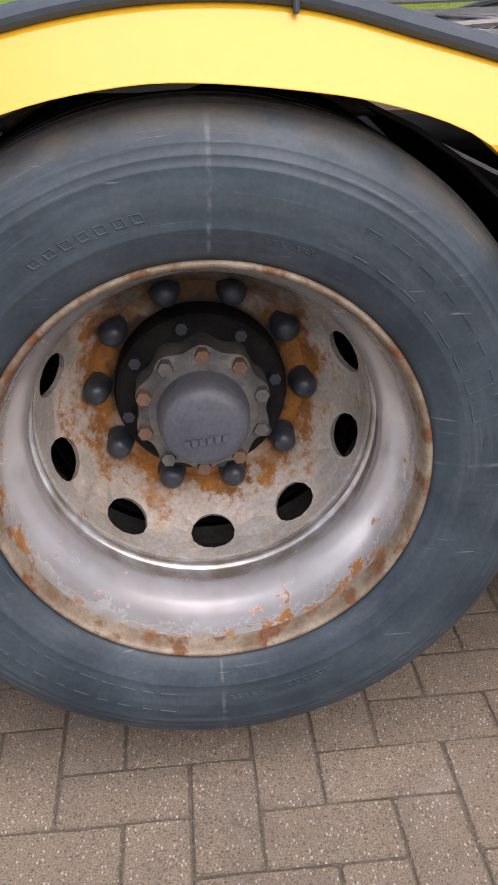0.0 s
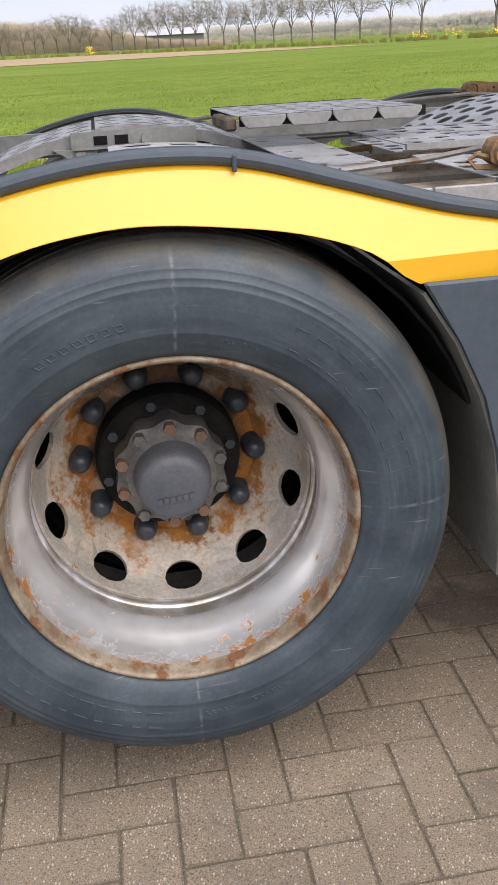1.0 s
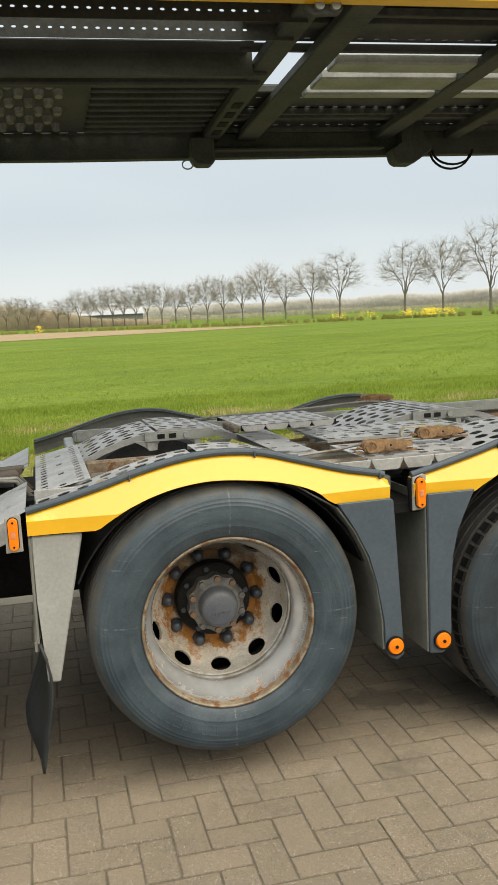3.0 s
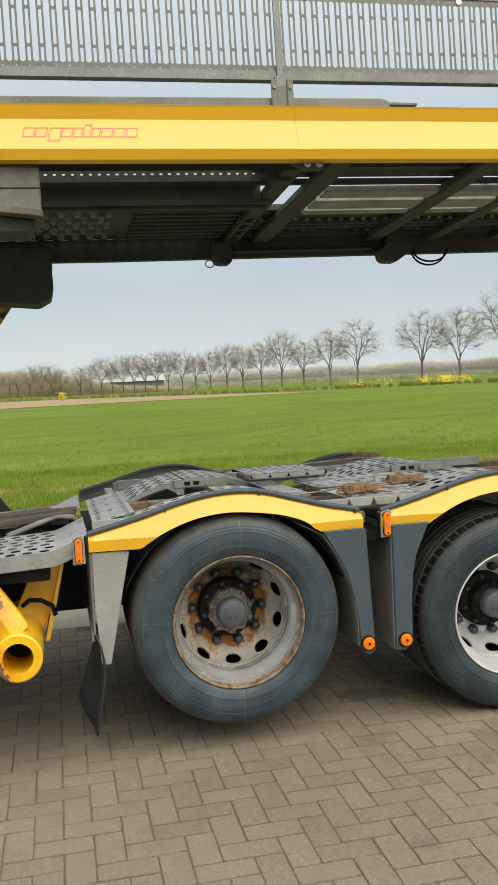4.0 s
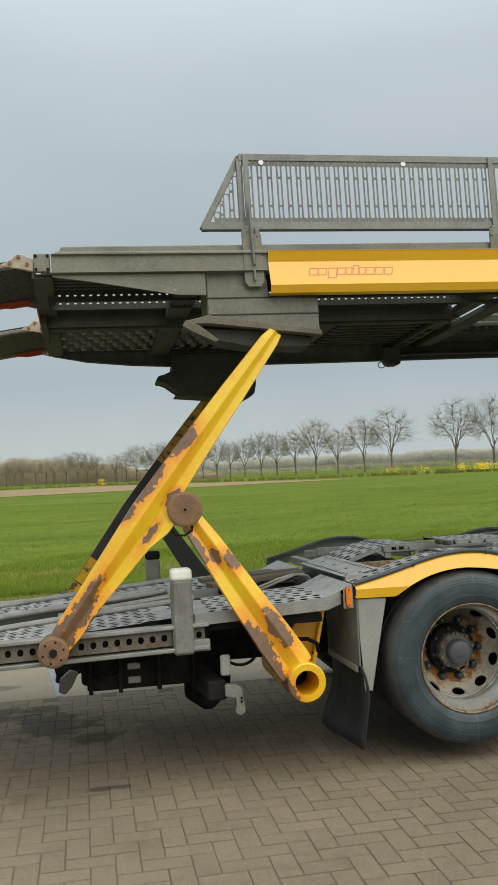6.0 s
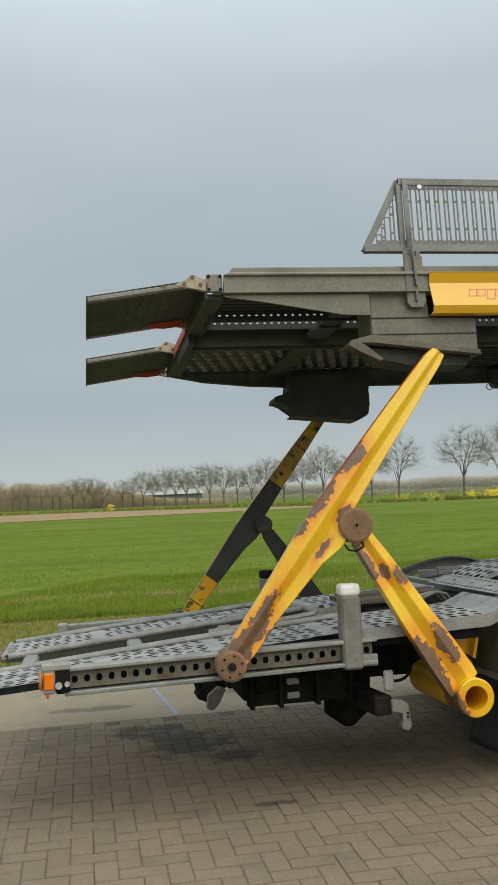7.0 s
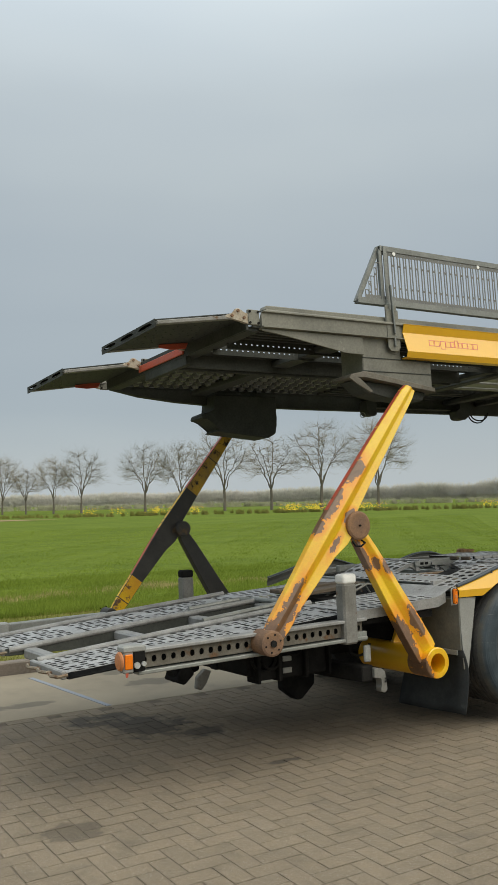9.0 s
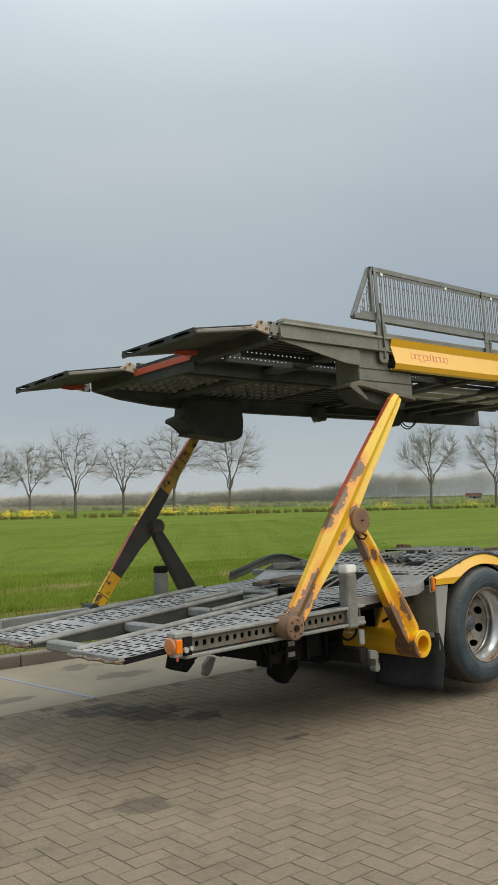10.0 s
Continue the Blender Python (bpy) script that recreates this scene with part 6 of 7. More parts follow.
def railing():
    root = thing("guard_railing", "grey galvanised guard railing with slotted sheet infill", "railing", HIGH)
    y = 0.13
    x_end = 3.3
    zb, zt = 2.928, 3.346
    part("top_rail", bar(B(), [(y - 0.024, zt - 0.036), (y - 0.024, zt), (y + 0.02, zt), (y + 0.02, zt - 0.005), (y - 0.019, zt - 0.005), (y - 0.019, zt - 0.036)], -1.13, x_end), "rail", root)
    part("bottom_rail", bar(B(), [(y - 0.024, zb + 0.04), (y - 0.024, zb), (y + 0.02, zb), (y + 0.02, zb + 0.005), (y - 0.019, zb + 0.005), (y - 0.019, zb + 0.04)], -1.35, x_end), "rail", root)
    m, length = frame_to((-1.345, y, zb + 0.005), (-1.125, y, zt - 0.01))
    part("end_brace", box(B(), -0.018, 0.018, -0.02, 0.004, 0, length, 0.002, m=m @ pose(0, 0, 0, 0, 0, 90)), "rail", root)
    for px in (-1.095, 0.325, 1.745, 3.165):
        p = part("post", box(B(), px - 0.016, px + 0.016, y - 0.032, y - 0.024, zb - 0.03, zt - 0.004, 0.002), "rail", root)
        bm = box(B(), px - 0.03, px + 0.03, y - 0.04, y - 0.026, zb - 0.05, zb + 0.012, 0.003)
        part("clamp", bm, "rail", p)
        bm = B()
        for dx in (-0.036, 0.036):
            box(bm, px + dx - 0.014, px + dx + 0.014, y - 0.05, y - 0.04, 2.68 if px < -1 else 2.80, zb - 0.005, 0.003)
        box(bm, px - 0.03, px + 0.03, y - 0.042, y - 0.036, 2.70 if px < -1 else 2.80, zb - 0.03, 0.003)
        part("bracket", bm, "beam", p)
        for dx, z in ((-0.036, 2.885), (0.036, 2.885), (0.03, 2.70), (-0.03, 2.70)):
            part("bolt", rod(B(), (px + dx, y - 0.05, z), (px + dx, y - 0.058, z), 0.008, 6), "rail", p)
        if px < -1:
            part("inner_post", box(B(), px - 0.05, px - 0.026, y - 0.022, y + 0.002, zb + 0.03, zt - 0.03, 0.002), "rail", p)
            part("latch_plate", prism(B(), [(px - 0.05, 2.89), (px + 0.055, 2.89), (px + 0.06, 2.635), (px + 0.04, 2.605), (px - 0.028, 2.605), (px - 0.048, 2.63)], y - 0.056, y - 0.05, 0.002), "beam", p)
            part("latch_pin", rod(B(), (px + 0.005, y - 0.066, 2.70), (px + 0.005, y - 0.066, 2.635), 0.007, 8), "rail", p)
            m, length = frame_to((px - 0.002, y - 0.062, 3.06), (px + 0.008, y - 0.066, 2.72))
            part("latch_lever", box(B(), -0.012, 0.012, -0.006, 0.006, 0, length, 0.003, m=m), "rail", p)
    # slotted sheet: tall slots between columns of three short ones, with a row of small holes above and below
    bm = B()
    pair = 0.0544
    z0, z1 = zb + 0.036, zt - 0.034
    lo, hi = z0 + 0.022, z1 - 0.024
    yb = y - 0.016
    grid = {}

    def pt(x, z):
        key = (round(x, 5), round(z, 5))
        if key not in grid:
            grid[key] = bm.verts.new((x, yb, z))
        return grid[key]

    def cell(xa, xb, za, zc, hx, hz):
        xm, zm = (xa + xb) / 2, (za + zc) / 2
        outer = [pt(xa, za), pt(xm, za), pt(xb, za), pt(xb, zm), pt(xb, zc), pt(xm, zc), pt(xa, zc), pt(xa, zm)]
        k = min(hx, hz) * 0.6
        inner = [bm.verts.new((xm + a, yb, zm + c)) for a, c in ((-hx * 0.8, -hz + k), (0, -hz), (hx * 0.8, -hz + k), (hx, 0), (hx * 0.8, hz - k), (0, hz), (-hx * 0.8, hz - k), (-hx, 0))]
        if hz > 0.01:
            for q in (0, 2, 4, 6):
                inner[q].co.x = xm + (hx if q in (2, 4) else -hx)
        for q in range(8):
            bm.faces.new((outer[q], outer[(q + 1) % 8], inner[(q + 1) % 8], inner[q]))
    for k in range(2 * int((x_end + 1.33) / pair)):
        thin = k % 2
        xa = -1.335 + (k // 2) * pair + (0.0335 if thin else 0.0)
        xb = xa + (pair - 0.0335 if thin else 0.0335)
        top = min(hi, zb - 0.02 + (xa + 1.345) * 1.83)
        if top - lo < 0.03:
            continue
        if thin:
            a1, a2 = lo + (top - lo) * 0.24, lo + (top - lo) * 0.76
            for za, zc in ((lo, a1), (a1, a2), (a2, top)):
                cell(xa, xb, za, zc, 0.0066, (zc - za) / 2 - 0.005)
        else:
            cell(xa, xb, lo, top, 0.0118, (top - lo) / 2 - 0.003)
        if thin:
            cell(xa, xb, z0, lo, 0.0035, 0.0035)
        else:
            bm.faces.new((pt(xa, z0), pt(xb, z0), pt(xb, lo), pt((xa + xb) / 2, lo), pt(xa, lo)))
        if top == hi:
            if thin:
                cell(xa, xb, hi, z1, 0.004, 0.004)
            else:
                bm.faces.new((pt(xa, hi), pt((xa + xb) / 2, hi), pt(xb, hi), pt(xb, z1), pt(xa, z1)))
    thick(part("slotted_sheet", bm, "slot_sheet", root, "galvanised sheet with rows of tall slots"), 0.003)
    for x in (-1.008, -0.195, 0.465, 1.2, 1.9):
        bm = rod(B(), (x, y - 0.018, zt - 0.046), (x, y - 0.024, zt - 0.046), 0.014, 16)
        part("white_stud", bm, "white_cap", root)
    return root


railing()


def loading_ramp(y0, y1, group):
    root = thing("loading_ramp", "short dark perforated loading ramp with rust-stained edges", "ramp", HIGH, group=group)
    xa, xb, za, zc = -2.25, -2.85, 2.752, 2.668

    def at(u, v):
        s = u / 10
        return Vector((xa + (xb - xa) * s, y0 + (y1 - y0) * v / 10, za + (zc - za) * s))
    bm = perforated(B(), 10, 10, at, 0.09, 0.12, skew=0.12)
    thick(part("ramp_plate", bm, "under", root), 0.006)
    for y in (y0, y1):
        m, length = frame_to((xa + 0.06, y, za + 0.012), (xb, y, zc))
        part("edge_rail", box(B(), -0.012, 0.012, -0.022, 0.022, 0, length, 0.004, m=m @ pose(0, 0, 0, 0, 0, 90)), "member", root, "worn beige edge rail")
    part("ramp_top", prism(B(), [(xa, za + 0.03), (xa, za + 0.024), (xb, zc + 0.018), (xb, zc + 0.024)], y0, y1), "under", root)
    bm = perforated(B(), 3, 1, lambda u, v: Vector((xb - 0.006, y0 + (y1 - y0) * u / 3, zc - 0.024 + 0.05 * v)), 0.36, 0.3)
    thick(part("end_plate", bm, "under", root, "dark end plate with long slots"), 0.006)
    for y in (y0 - 0.012, y1 + 0.012):
        hg = part("hinge", prism(B(), [(-2.236, 2.705), (-2.236, 2.775), (-2.262, 2.772), (-2.29, 2.798), (-2.318, 2.797), (-2.335, 2.768), (-2.385, 2.752), (-2.40, 2.735), (-2.30, 2.722)], y - 0.012, y + 0.012, 0.004), "hinge", root, "pale worn hinge ear")
        for x, z in ((-2.306, 2.782), (-2.35, 2.748), (-2.265, 2.742)):
            part("bolt", rod(B(), (x, y - 0.012, z), (x, y - 0.02, z), 0.0095, 10), "rust_plate", hg)
        bp = part("bolted_plate", box(B(), -2.234, -2.15, y - 0.011, y + 0.011, 2.702, 2.80, 0.005), "beam", root, "grey plate bolted at its corners")
        for x in (-2.222, -2.162):
            for z in (2.716, 2.786):
                part("bolt", rod(B(), (x, y - 0.011, z), (x, y - 0.018, z), 0.008, 8), "chassis", bp)
    part("red_wedge", prism(B(), [(-2.28, 2.738), (-2.50, 2.71), (-2.50, 2.688), (-2.40, 2.682), (-2.30, 2.695)], y1 - 0.12, y1 - 0.108, 0.003), "red", root, "faded red wedge plate")
    return root


loading_ramp(0.115, 0.91, "loading ramps")
loading_ramp(1.65, 2.46, "loading ramps")


# ---- lift arms ----
def lift_arm(y, inward, near):
    """A folding pair of six-sided arms; y is its mid plane, inward the sign of the way to the truck's middle."""
    label = "chipped yellow steel lift arm with rust patches" if near else "blackened and yellow steel lift arm on the far side"
    root = thing("lift_arm", label, "lift arm", LOW, group="folding lift arms")
    out = -inward

    def limb(p, q, stations, material, name, zones=()):
        p, q = Vector((p[0], 0, p[1])), Vector((q[0], 0, q[1]))
        d = (q - p).normalized()
        nrm = Vector((d.z, 0, -d.x))
        bm = B()
        rings = []
        for s, wl, wr, depth in stations:
            if not near:
                wl, wr = 0.84 * wl, 0.84 * wr
            c = p.lerp(q, s)
            sec = [(-wl, 0.03), (-wl, -0.3 * depth), (-wl * 0.32, -depth), (wr * 0.28, -0.5 * depth), (wr, -0.9 * depth), (wr, 0.03)]
            rings.append([bm.verts.new(c + nrm * a + Vector((0, y + inward * v * (0.75 if v < 0 else 1.0), 0))) for a, v in sec])
        k = len(rings[0])
        for r, (a, c) in enumerate(zip(rings, rings[1:])):
            for i in range(k):
                f = bm.faces.new((a[i], a[(i + 1) % k], c[(i + 1) % k], c[i]))
                mid = (stations[r][0] + stations[r + 1][0]) / 2
                f.material_index = 1 if i == 0 and (mid > 0.45 or not near) else 0
                for lo, hi, idx in zones:
                    if lo <= mid < hi and (i or idx == 3):
                        f.material_index = idx
                if i == 0 and not near and name == "main_arm" and 0.4 < mid < 0.6:
                    f.material_index = 3
                if name == "lower_arm":
                    f.material_index = 0
        bm.faces.new(rings[0])
        bm.faces.new(rings[-1][::-1])
        bevel(bm, [v for r in rings for v in r], 0.004)
        ob = part(name, bm, material, root)
        for extra in ("red", "far_yellow", "yellow_worn"):
            ob.data.materials.append(M[extra])
        return ob

    tone = "arm_paint" if near else "black_worn"
    sh = 0.0 if near else 0.05
    main = limb((-2.20 + sh, 0.775), (-0.995 + sh, 2.345), [(0.0, 0.055, 0.055, 0.045), (0.06, 0.068, 0.066, 0.055), (0.17, 0.074, 0.068, 0.06), (0.34, 0.092, 0.096, 0.07), (0.40, 0.098, 0.13, 0.072), (0.43, 0.098, 0.13, 0.072), (0.45, 0.098, 0.096, 0.07),
                                                  (0.50, 0.095, 0.077, 0.07), (0.62, 0.088, 0.066, 0.065), (0.80, 0.074, 0.056, 0.055), (0.97, 0.055, 0.04, 0.045), (1.0, 0.04, 0.03, 0.04)], tone, "main_arm",
                () if near else ((0.0, 0.12, 3), (0.6, 0.97, 2)))
    leg = limb((-1.527, 1.44), (-0.945, 0.525), [(0.02, 0.03, 0.03, 0.03), (0.08, 0.058, 0.062, 0.045), (0.2, 0.07, 0.07, 0.055), (0.5, 0.084, 0.088, 0.062), (0.75, 0.1, 0.1, 0.068), (0.9, 0.104, 0.1, 0.068), (0.938, 0.1, 0.096, 0.066)], tone, "lower_arm")
    # end tube
    bm = B()
    ax = Matrix.Translation((-0.945, 0, 0.525))
    lathe(bm, [(0.062, y + out * 0.085), (0.094, y + out * 0.085), (0.1, y + out * 0.08), (0.1, y + inward * 0.1), (0.062, y + inward * 0.1)], 40, closed=True)
    bmesh.ops.transform(bm, matrix=ax, verts=bm.verts)
    part("end_tube", bm, tone if near else "black_worn", root, "open yellow tube end" if near else "")
    if near:
        bm = lathe(B(), [(0.098, y + inward * 0.1), (0.098, y + inward * 0.62), (0.062, y + inward * 0.62), (0.062, y + inward * 0.1)], 40, closed=True)
        bmesh.ops.transform(bm, matrix=ax, verts=bm.verts)
        part("cross_tube", bm, "yellow", root, "yellow tube running inwards")
        # black disc puts the shade deep in the tube into colour
        bm = lathe(B(), [(0.0005, y + inward * 0.16), (0.0605, y + inward * 0.16)], 32)
        bmesh.ops.transform(bm, matrix=ax, verts=bm.verts)
        part("bore", bm, "black", root, "black disc inside the tube, painting its inner shade")
    for (x, z), r, nm in (((-1.527, 1.44), 0.09 if near else 0.066, "joint_disc"), ((-2.205, 0.775), 0.076 if near else 0.045, "pivot_disc")):
        bm = lathe(B(), [(0.0005, y + out * 0.062), (r - 0.012, y + out * 0.062), (r, y + out * 0.056), (r, y + inward * 0.085), (r - 0.01, y + inward * 0.09), (0.0005, y + inward * 0.09)], 36)
        bmesh.ops.transform(bm, matrix=Matrix.Translation((x, 0, z)), verts=bm.verts)
        disc = part(nm, bm, "rust_plate" if near else "black_worn", root, "round rusty brown joint plate" if near else "")
        bm = rod(B(), (x, y + out * 0.06, z), (x, y + out * 0.074, z), 0.02 if nm == "pivot_disc" else 0.006, 12)
        part("pin", bm, "chassis", disc)
        if nm == "pivot_disc":
            for k in range(6):
                a = radians(60 * k + 15)
                part("bolt_hole", rod(B(), (x + 0.052 * math.cos(a), y + out * 0.06, z + 0.052 * math.sin(a)), (x + 0.052 * math.cos(a), y + out * 0.0645, z + 0.052 * math.sin(a)), 0.006, 8), "chassis", disc)
    if near:
        pts = [(-1.60, y + out * 0.075, 1.345), (-1.58, y + out * 0.08, 1.315), (-1.54, y + out * 0.085, 1.31), (-1.50, y + out * 0.075, 1.33), (-1.485, y, 1.36)]
        part("hose", bent(B(), pts, 0.006, 6), "chassis", root)
    return root


lift_arm(-0.02, 1, True)
lift_arm(2.40, -1, False)

root = thing("tube_bracket", "yellow steel bracket and cross tube carrying the lift arm", "bracket", LOW)
part("bracket_plate", prism(B(), [(-0.86, 0.86), (-0.745, 0.86), (-0.80, 0.62), (-0.90, 0.45), (-1.0, 0.46), (-0.98, 0.60)], 0.30, 0.33, 0.004), "yellow", root)
part("bracket_side", prism(B(), [(-0.75, 0.86), (-0.735, 0.86), (-0.82, 0.50), (-0.84, 0.50)], 0.24, 0.42), "yellow", root)
pts = [(-0.93, 0.28, 0.66), (-0.90, 0.24, 0.69), (-0.85, 0.22, 0.69), (-0.80, 0.22, 0.66), (-0.79, 0.24, 0.62), (-0.81, 0.28, 0.60)]
part("hose", bent(B(), pts, 0.011, 8), "chassis", root)


# ---- lower rear deck ----
def rise(x):
    """Height of the sloping rear tracks."""
    return 0.745 + 0.085 * (x + 3.3)


def member_z(x):
    return 0.022 * (x + 2.2)


def rear_deck():
    root = thing("rear_deck", "grey perforated lower rear car deck with open middle", "deck", LOW)
    # near side member with a row of holes
    bm = perforated(B(), 27, 1, lambda u, v: Vector((-3.06 + u * 0.06, 0.055, 0.728 + 0.085 * v + member_z(-3.06 + u * 0.06))), 0.26, 0.22)
    web = part("side_member", bm, "web_dirt", root, "weathered grey side member with a row of round holes")
    thick(web, 0.006)

    def strip(name, x0, x1, y0, y1, z0, z1, material, b=0.004):
        part(name, prism(B(), [(x0, z0 + member_z(x0)), (x1, z0 + member_z(x1)), (x1, z1 + member_z(x1)), (x0, z1 + member_z(x0))], y0, y1, b), material, root)
    strip("side_flange", -3.0, -1.42, 0.015, 0.10, 0.814, 0.834, "galv_light")
    strip("side_flange", -3.02, -1.42, 0.015, 0.09, 0.697, 0.718, "galv")
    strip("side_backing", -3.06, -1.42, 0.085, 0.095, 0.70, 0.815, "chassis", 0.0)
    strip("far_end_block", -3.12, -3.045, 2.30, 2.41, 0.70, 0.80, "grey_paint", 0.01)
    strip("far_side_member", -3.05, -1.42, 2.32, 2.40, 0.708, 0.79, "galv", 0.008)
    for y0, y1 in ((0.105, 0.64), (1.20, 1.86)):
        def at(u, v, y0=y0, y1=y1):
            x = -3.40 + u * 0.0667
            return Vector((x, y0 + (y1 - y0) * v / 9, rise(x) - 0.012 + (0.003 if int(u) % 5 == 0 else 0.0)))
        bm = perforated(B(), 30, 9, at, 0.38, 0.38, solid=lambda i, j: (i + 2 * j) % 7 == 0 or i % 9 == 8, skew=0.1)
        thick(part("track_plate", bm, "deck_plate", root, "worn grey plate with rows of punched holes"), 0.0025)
        # added black sheet paints the shade seen through the track holes
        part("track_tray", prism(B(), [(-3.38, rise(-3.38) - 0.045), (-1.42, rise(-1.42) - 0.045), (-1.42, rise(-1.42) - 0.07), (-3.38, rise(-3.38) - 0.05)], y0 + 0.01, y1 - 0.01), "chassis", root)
        for y in (y0, y1):
            if y == y0 and y0 < 1:
                continue
            pts = [(-3.38, y, rise(-3.38) - 0.012), (-2.4, y, rise(-2.4)), (-1.42, y, rise(-1.42))]
            part("edge_tube", bent(B(), pts, 0.02, 12), "galv_light", root, "round pale edge tube")
            bm = prism(B(), [(x, rise(x) - d) for x, d in ((-3.40, 0.0), (-1.38, 0.0), (-1.38, 0.15), (-2.6, 0.12), (-3.40, 0.045))], y - 0.006, y + 0.006, 0.002)
            part("edge_web", bm, "under", root)
        part("end_plate", box(B(), -3.425, -3.395, y0, y1, rise(-3.4) - 0.045, rise(-3.4) + 0.0, 0.006), "galv_light", root)
        # thicker raised front plate, folded up at its front end
        top = lambda x: 0.892 + 0.052 * (x + 1.49) if x < -0.772 else 0.929 + 0.45 * (x + 0.772)
        fy0, fy1 = y0 - 0.05, y1 + 0.05
        us = [-1.49 + 0.0718 * i for i in range(11)] + [-0.70, -0.635]

        def on_plate(u, v, us=us, top=top, fy0=fy0, fy1=fy1):
            i = min(int(u), len(us) - 2)
            x = us[i] + (us[i + 1] - us[i]) * (u - i)
            return Vector((x, fy0 + (fy1 - fy0) * v / 7, top(x)))
        bm = perforated(B(), len(us) - 1, 7, on_plate, 0.33, 0.38, solid=lambda i, j: i in (0, 10, 11), skew=0.14)
        fp = part("front_plate", bm, "deck_plate", root, "raised plate with dimpled holes")
        thick(fp, 0.003)
        for ya in (fy0 - 0.008, fy1 + 0.002):
            bm = prism(B(), [(x, top(x) + 0.001) for x in us[:-1]] + [(-0.70, 0.89), (-0.775, 0.862), (-1.49, 0.832)], ya, ya + 0.008, 0.002)
            part("plate_edge", bm, "galv_light", fp)
        # black box added below, so the front plate's holes read as shaded
        part("under_box", box(B(), -1.48, -0.80, fy0 + 0.03, fy1 - 0.03, 0.80, 0.845), "chassis", fp)
        # rear toe with loops
        for y in (y0 + 0.08, (y0 + y1) / 2, y1 - 0.08):
            bm = bent(B(), [(-3.39, y - 0.08, 0.715), (-3.44, y - 0.075, 0.708), (-3.455, y, 0.706), (-3.44, y + 0.075, 0.708), (-3.39, y + 0.08, 0.715)], 0.01, 6)
            part("toe_loop", bm, "rim_lip", root)
    for x in (-3.24, -2.62, -2.05, -1.5):
        part("cross_bar", box(B(), x - 0.045, x + 0.045, 0.64, 1.20, rise(x) - 0.085, rise(x) - 0.02, 0.012), "galv_light", root)
    pts = [(-2.2, 0.78, 0.84), (-1.7, 0.78, 0.89), (-1.56, 0.80, 0.905), (-1.52, 0.88, 0.905), (-1.52, 1.25, 0.905), (-1.58, 1.34, 0.90), (-2.0, 1.36, 0.86)]
    part("pipe_loop", bent(B(), pts, 0.018, 10), "galv", root)
    return root


rear_deck()


def plank(x, y, z, length, wide, turn, tilt):
    root = thing("wooden_plank", "weathered brown wooden plank lying on the deck", "plank", LOW @ pose(x, y, z, 0, tilt, turn), group="loose planks")
    part("board", box(B(), -length / 2, length / 2, -wide / 2, wide / 2, 0, 0.028, 0.004), "plank", root)
    return root


plank(-0.98, 0.98, 0.945, 0.62, 0.14, 8, -3)
plank(-0.93, 1.16, 0.955, 0.55, 0.12, -4, -2)
plank(-1.05, 1.30, 0.94, 0.5, 0.12, 5, -3)
root = thing("pipe_bundle", "bent grey pipes and hoses between the two decks", "pipes", LOW)
for k in range(3):
    y = 0.80 + 0.10 * k
    pts = [(-1.02, y, 0.90), (-0.86, y, 0.955), (-0.76, y + 0.02, 0.985 - 0.01 * k), (-0.68, y + 0.05, 0.97), (-0.62, y + 0.06, 0.90)]
    part("pipe", bent(B(), pts, 0.009, 8), "galv" if k % 2 else "member", root)
part("carrier", box(B(), -1.2, -0.6, 0.74, 1.42, 0.86, 0.905, 0.006), "chassis", root)


def stake_post(x, y, z0, z1, cap, label):
    root = thing("stake_post", label, "post", LOW, group="deck stake posts")
    part("tube", box(B(), x - 0.054, x + 0.054, y - 0.045, y + 0.045, z0, z1 - 0.055, 0.012), "member", root)
    bm = B()
    box(bm, x - 0.056, x + 0.056, y - 0.047, y + 0.047, z1 - 0.058, z1 + 0.006)
    bevel(bm, list(bm.verts), 0.02, 4)
    part("cap", bm, cap, root, "white plastic cap" if cap == "white_cap" else "dark cap")
    return root


stake_post(-1.552, 0.055, 0.695, 1.13, "white_cap", "grey square stake post with a white cap on the rear deck")
stake_post(-1.53, 2.30, 0.75, 1.085, "chassis", "grey stake post on the far edge of the deck")
ob = finish("deck_bracket", box(B(), -1.50, -1.415, 0.03, 0.06, 0.705, 0.765, 0.004), "galv", matrix=LOW)
tagged(ob, "small grey bolted plate beside the stake post", "bracket")


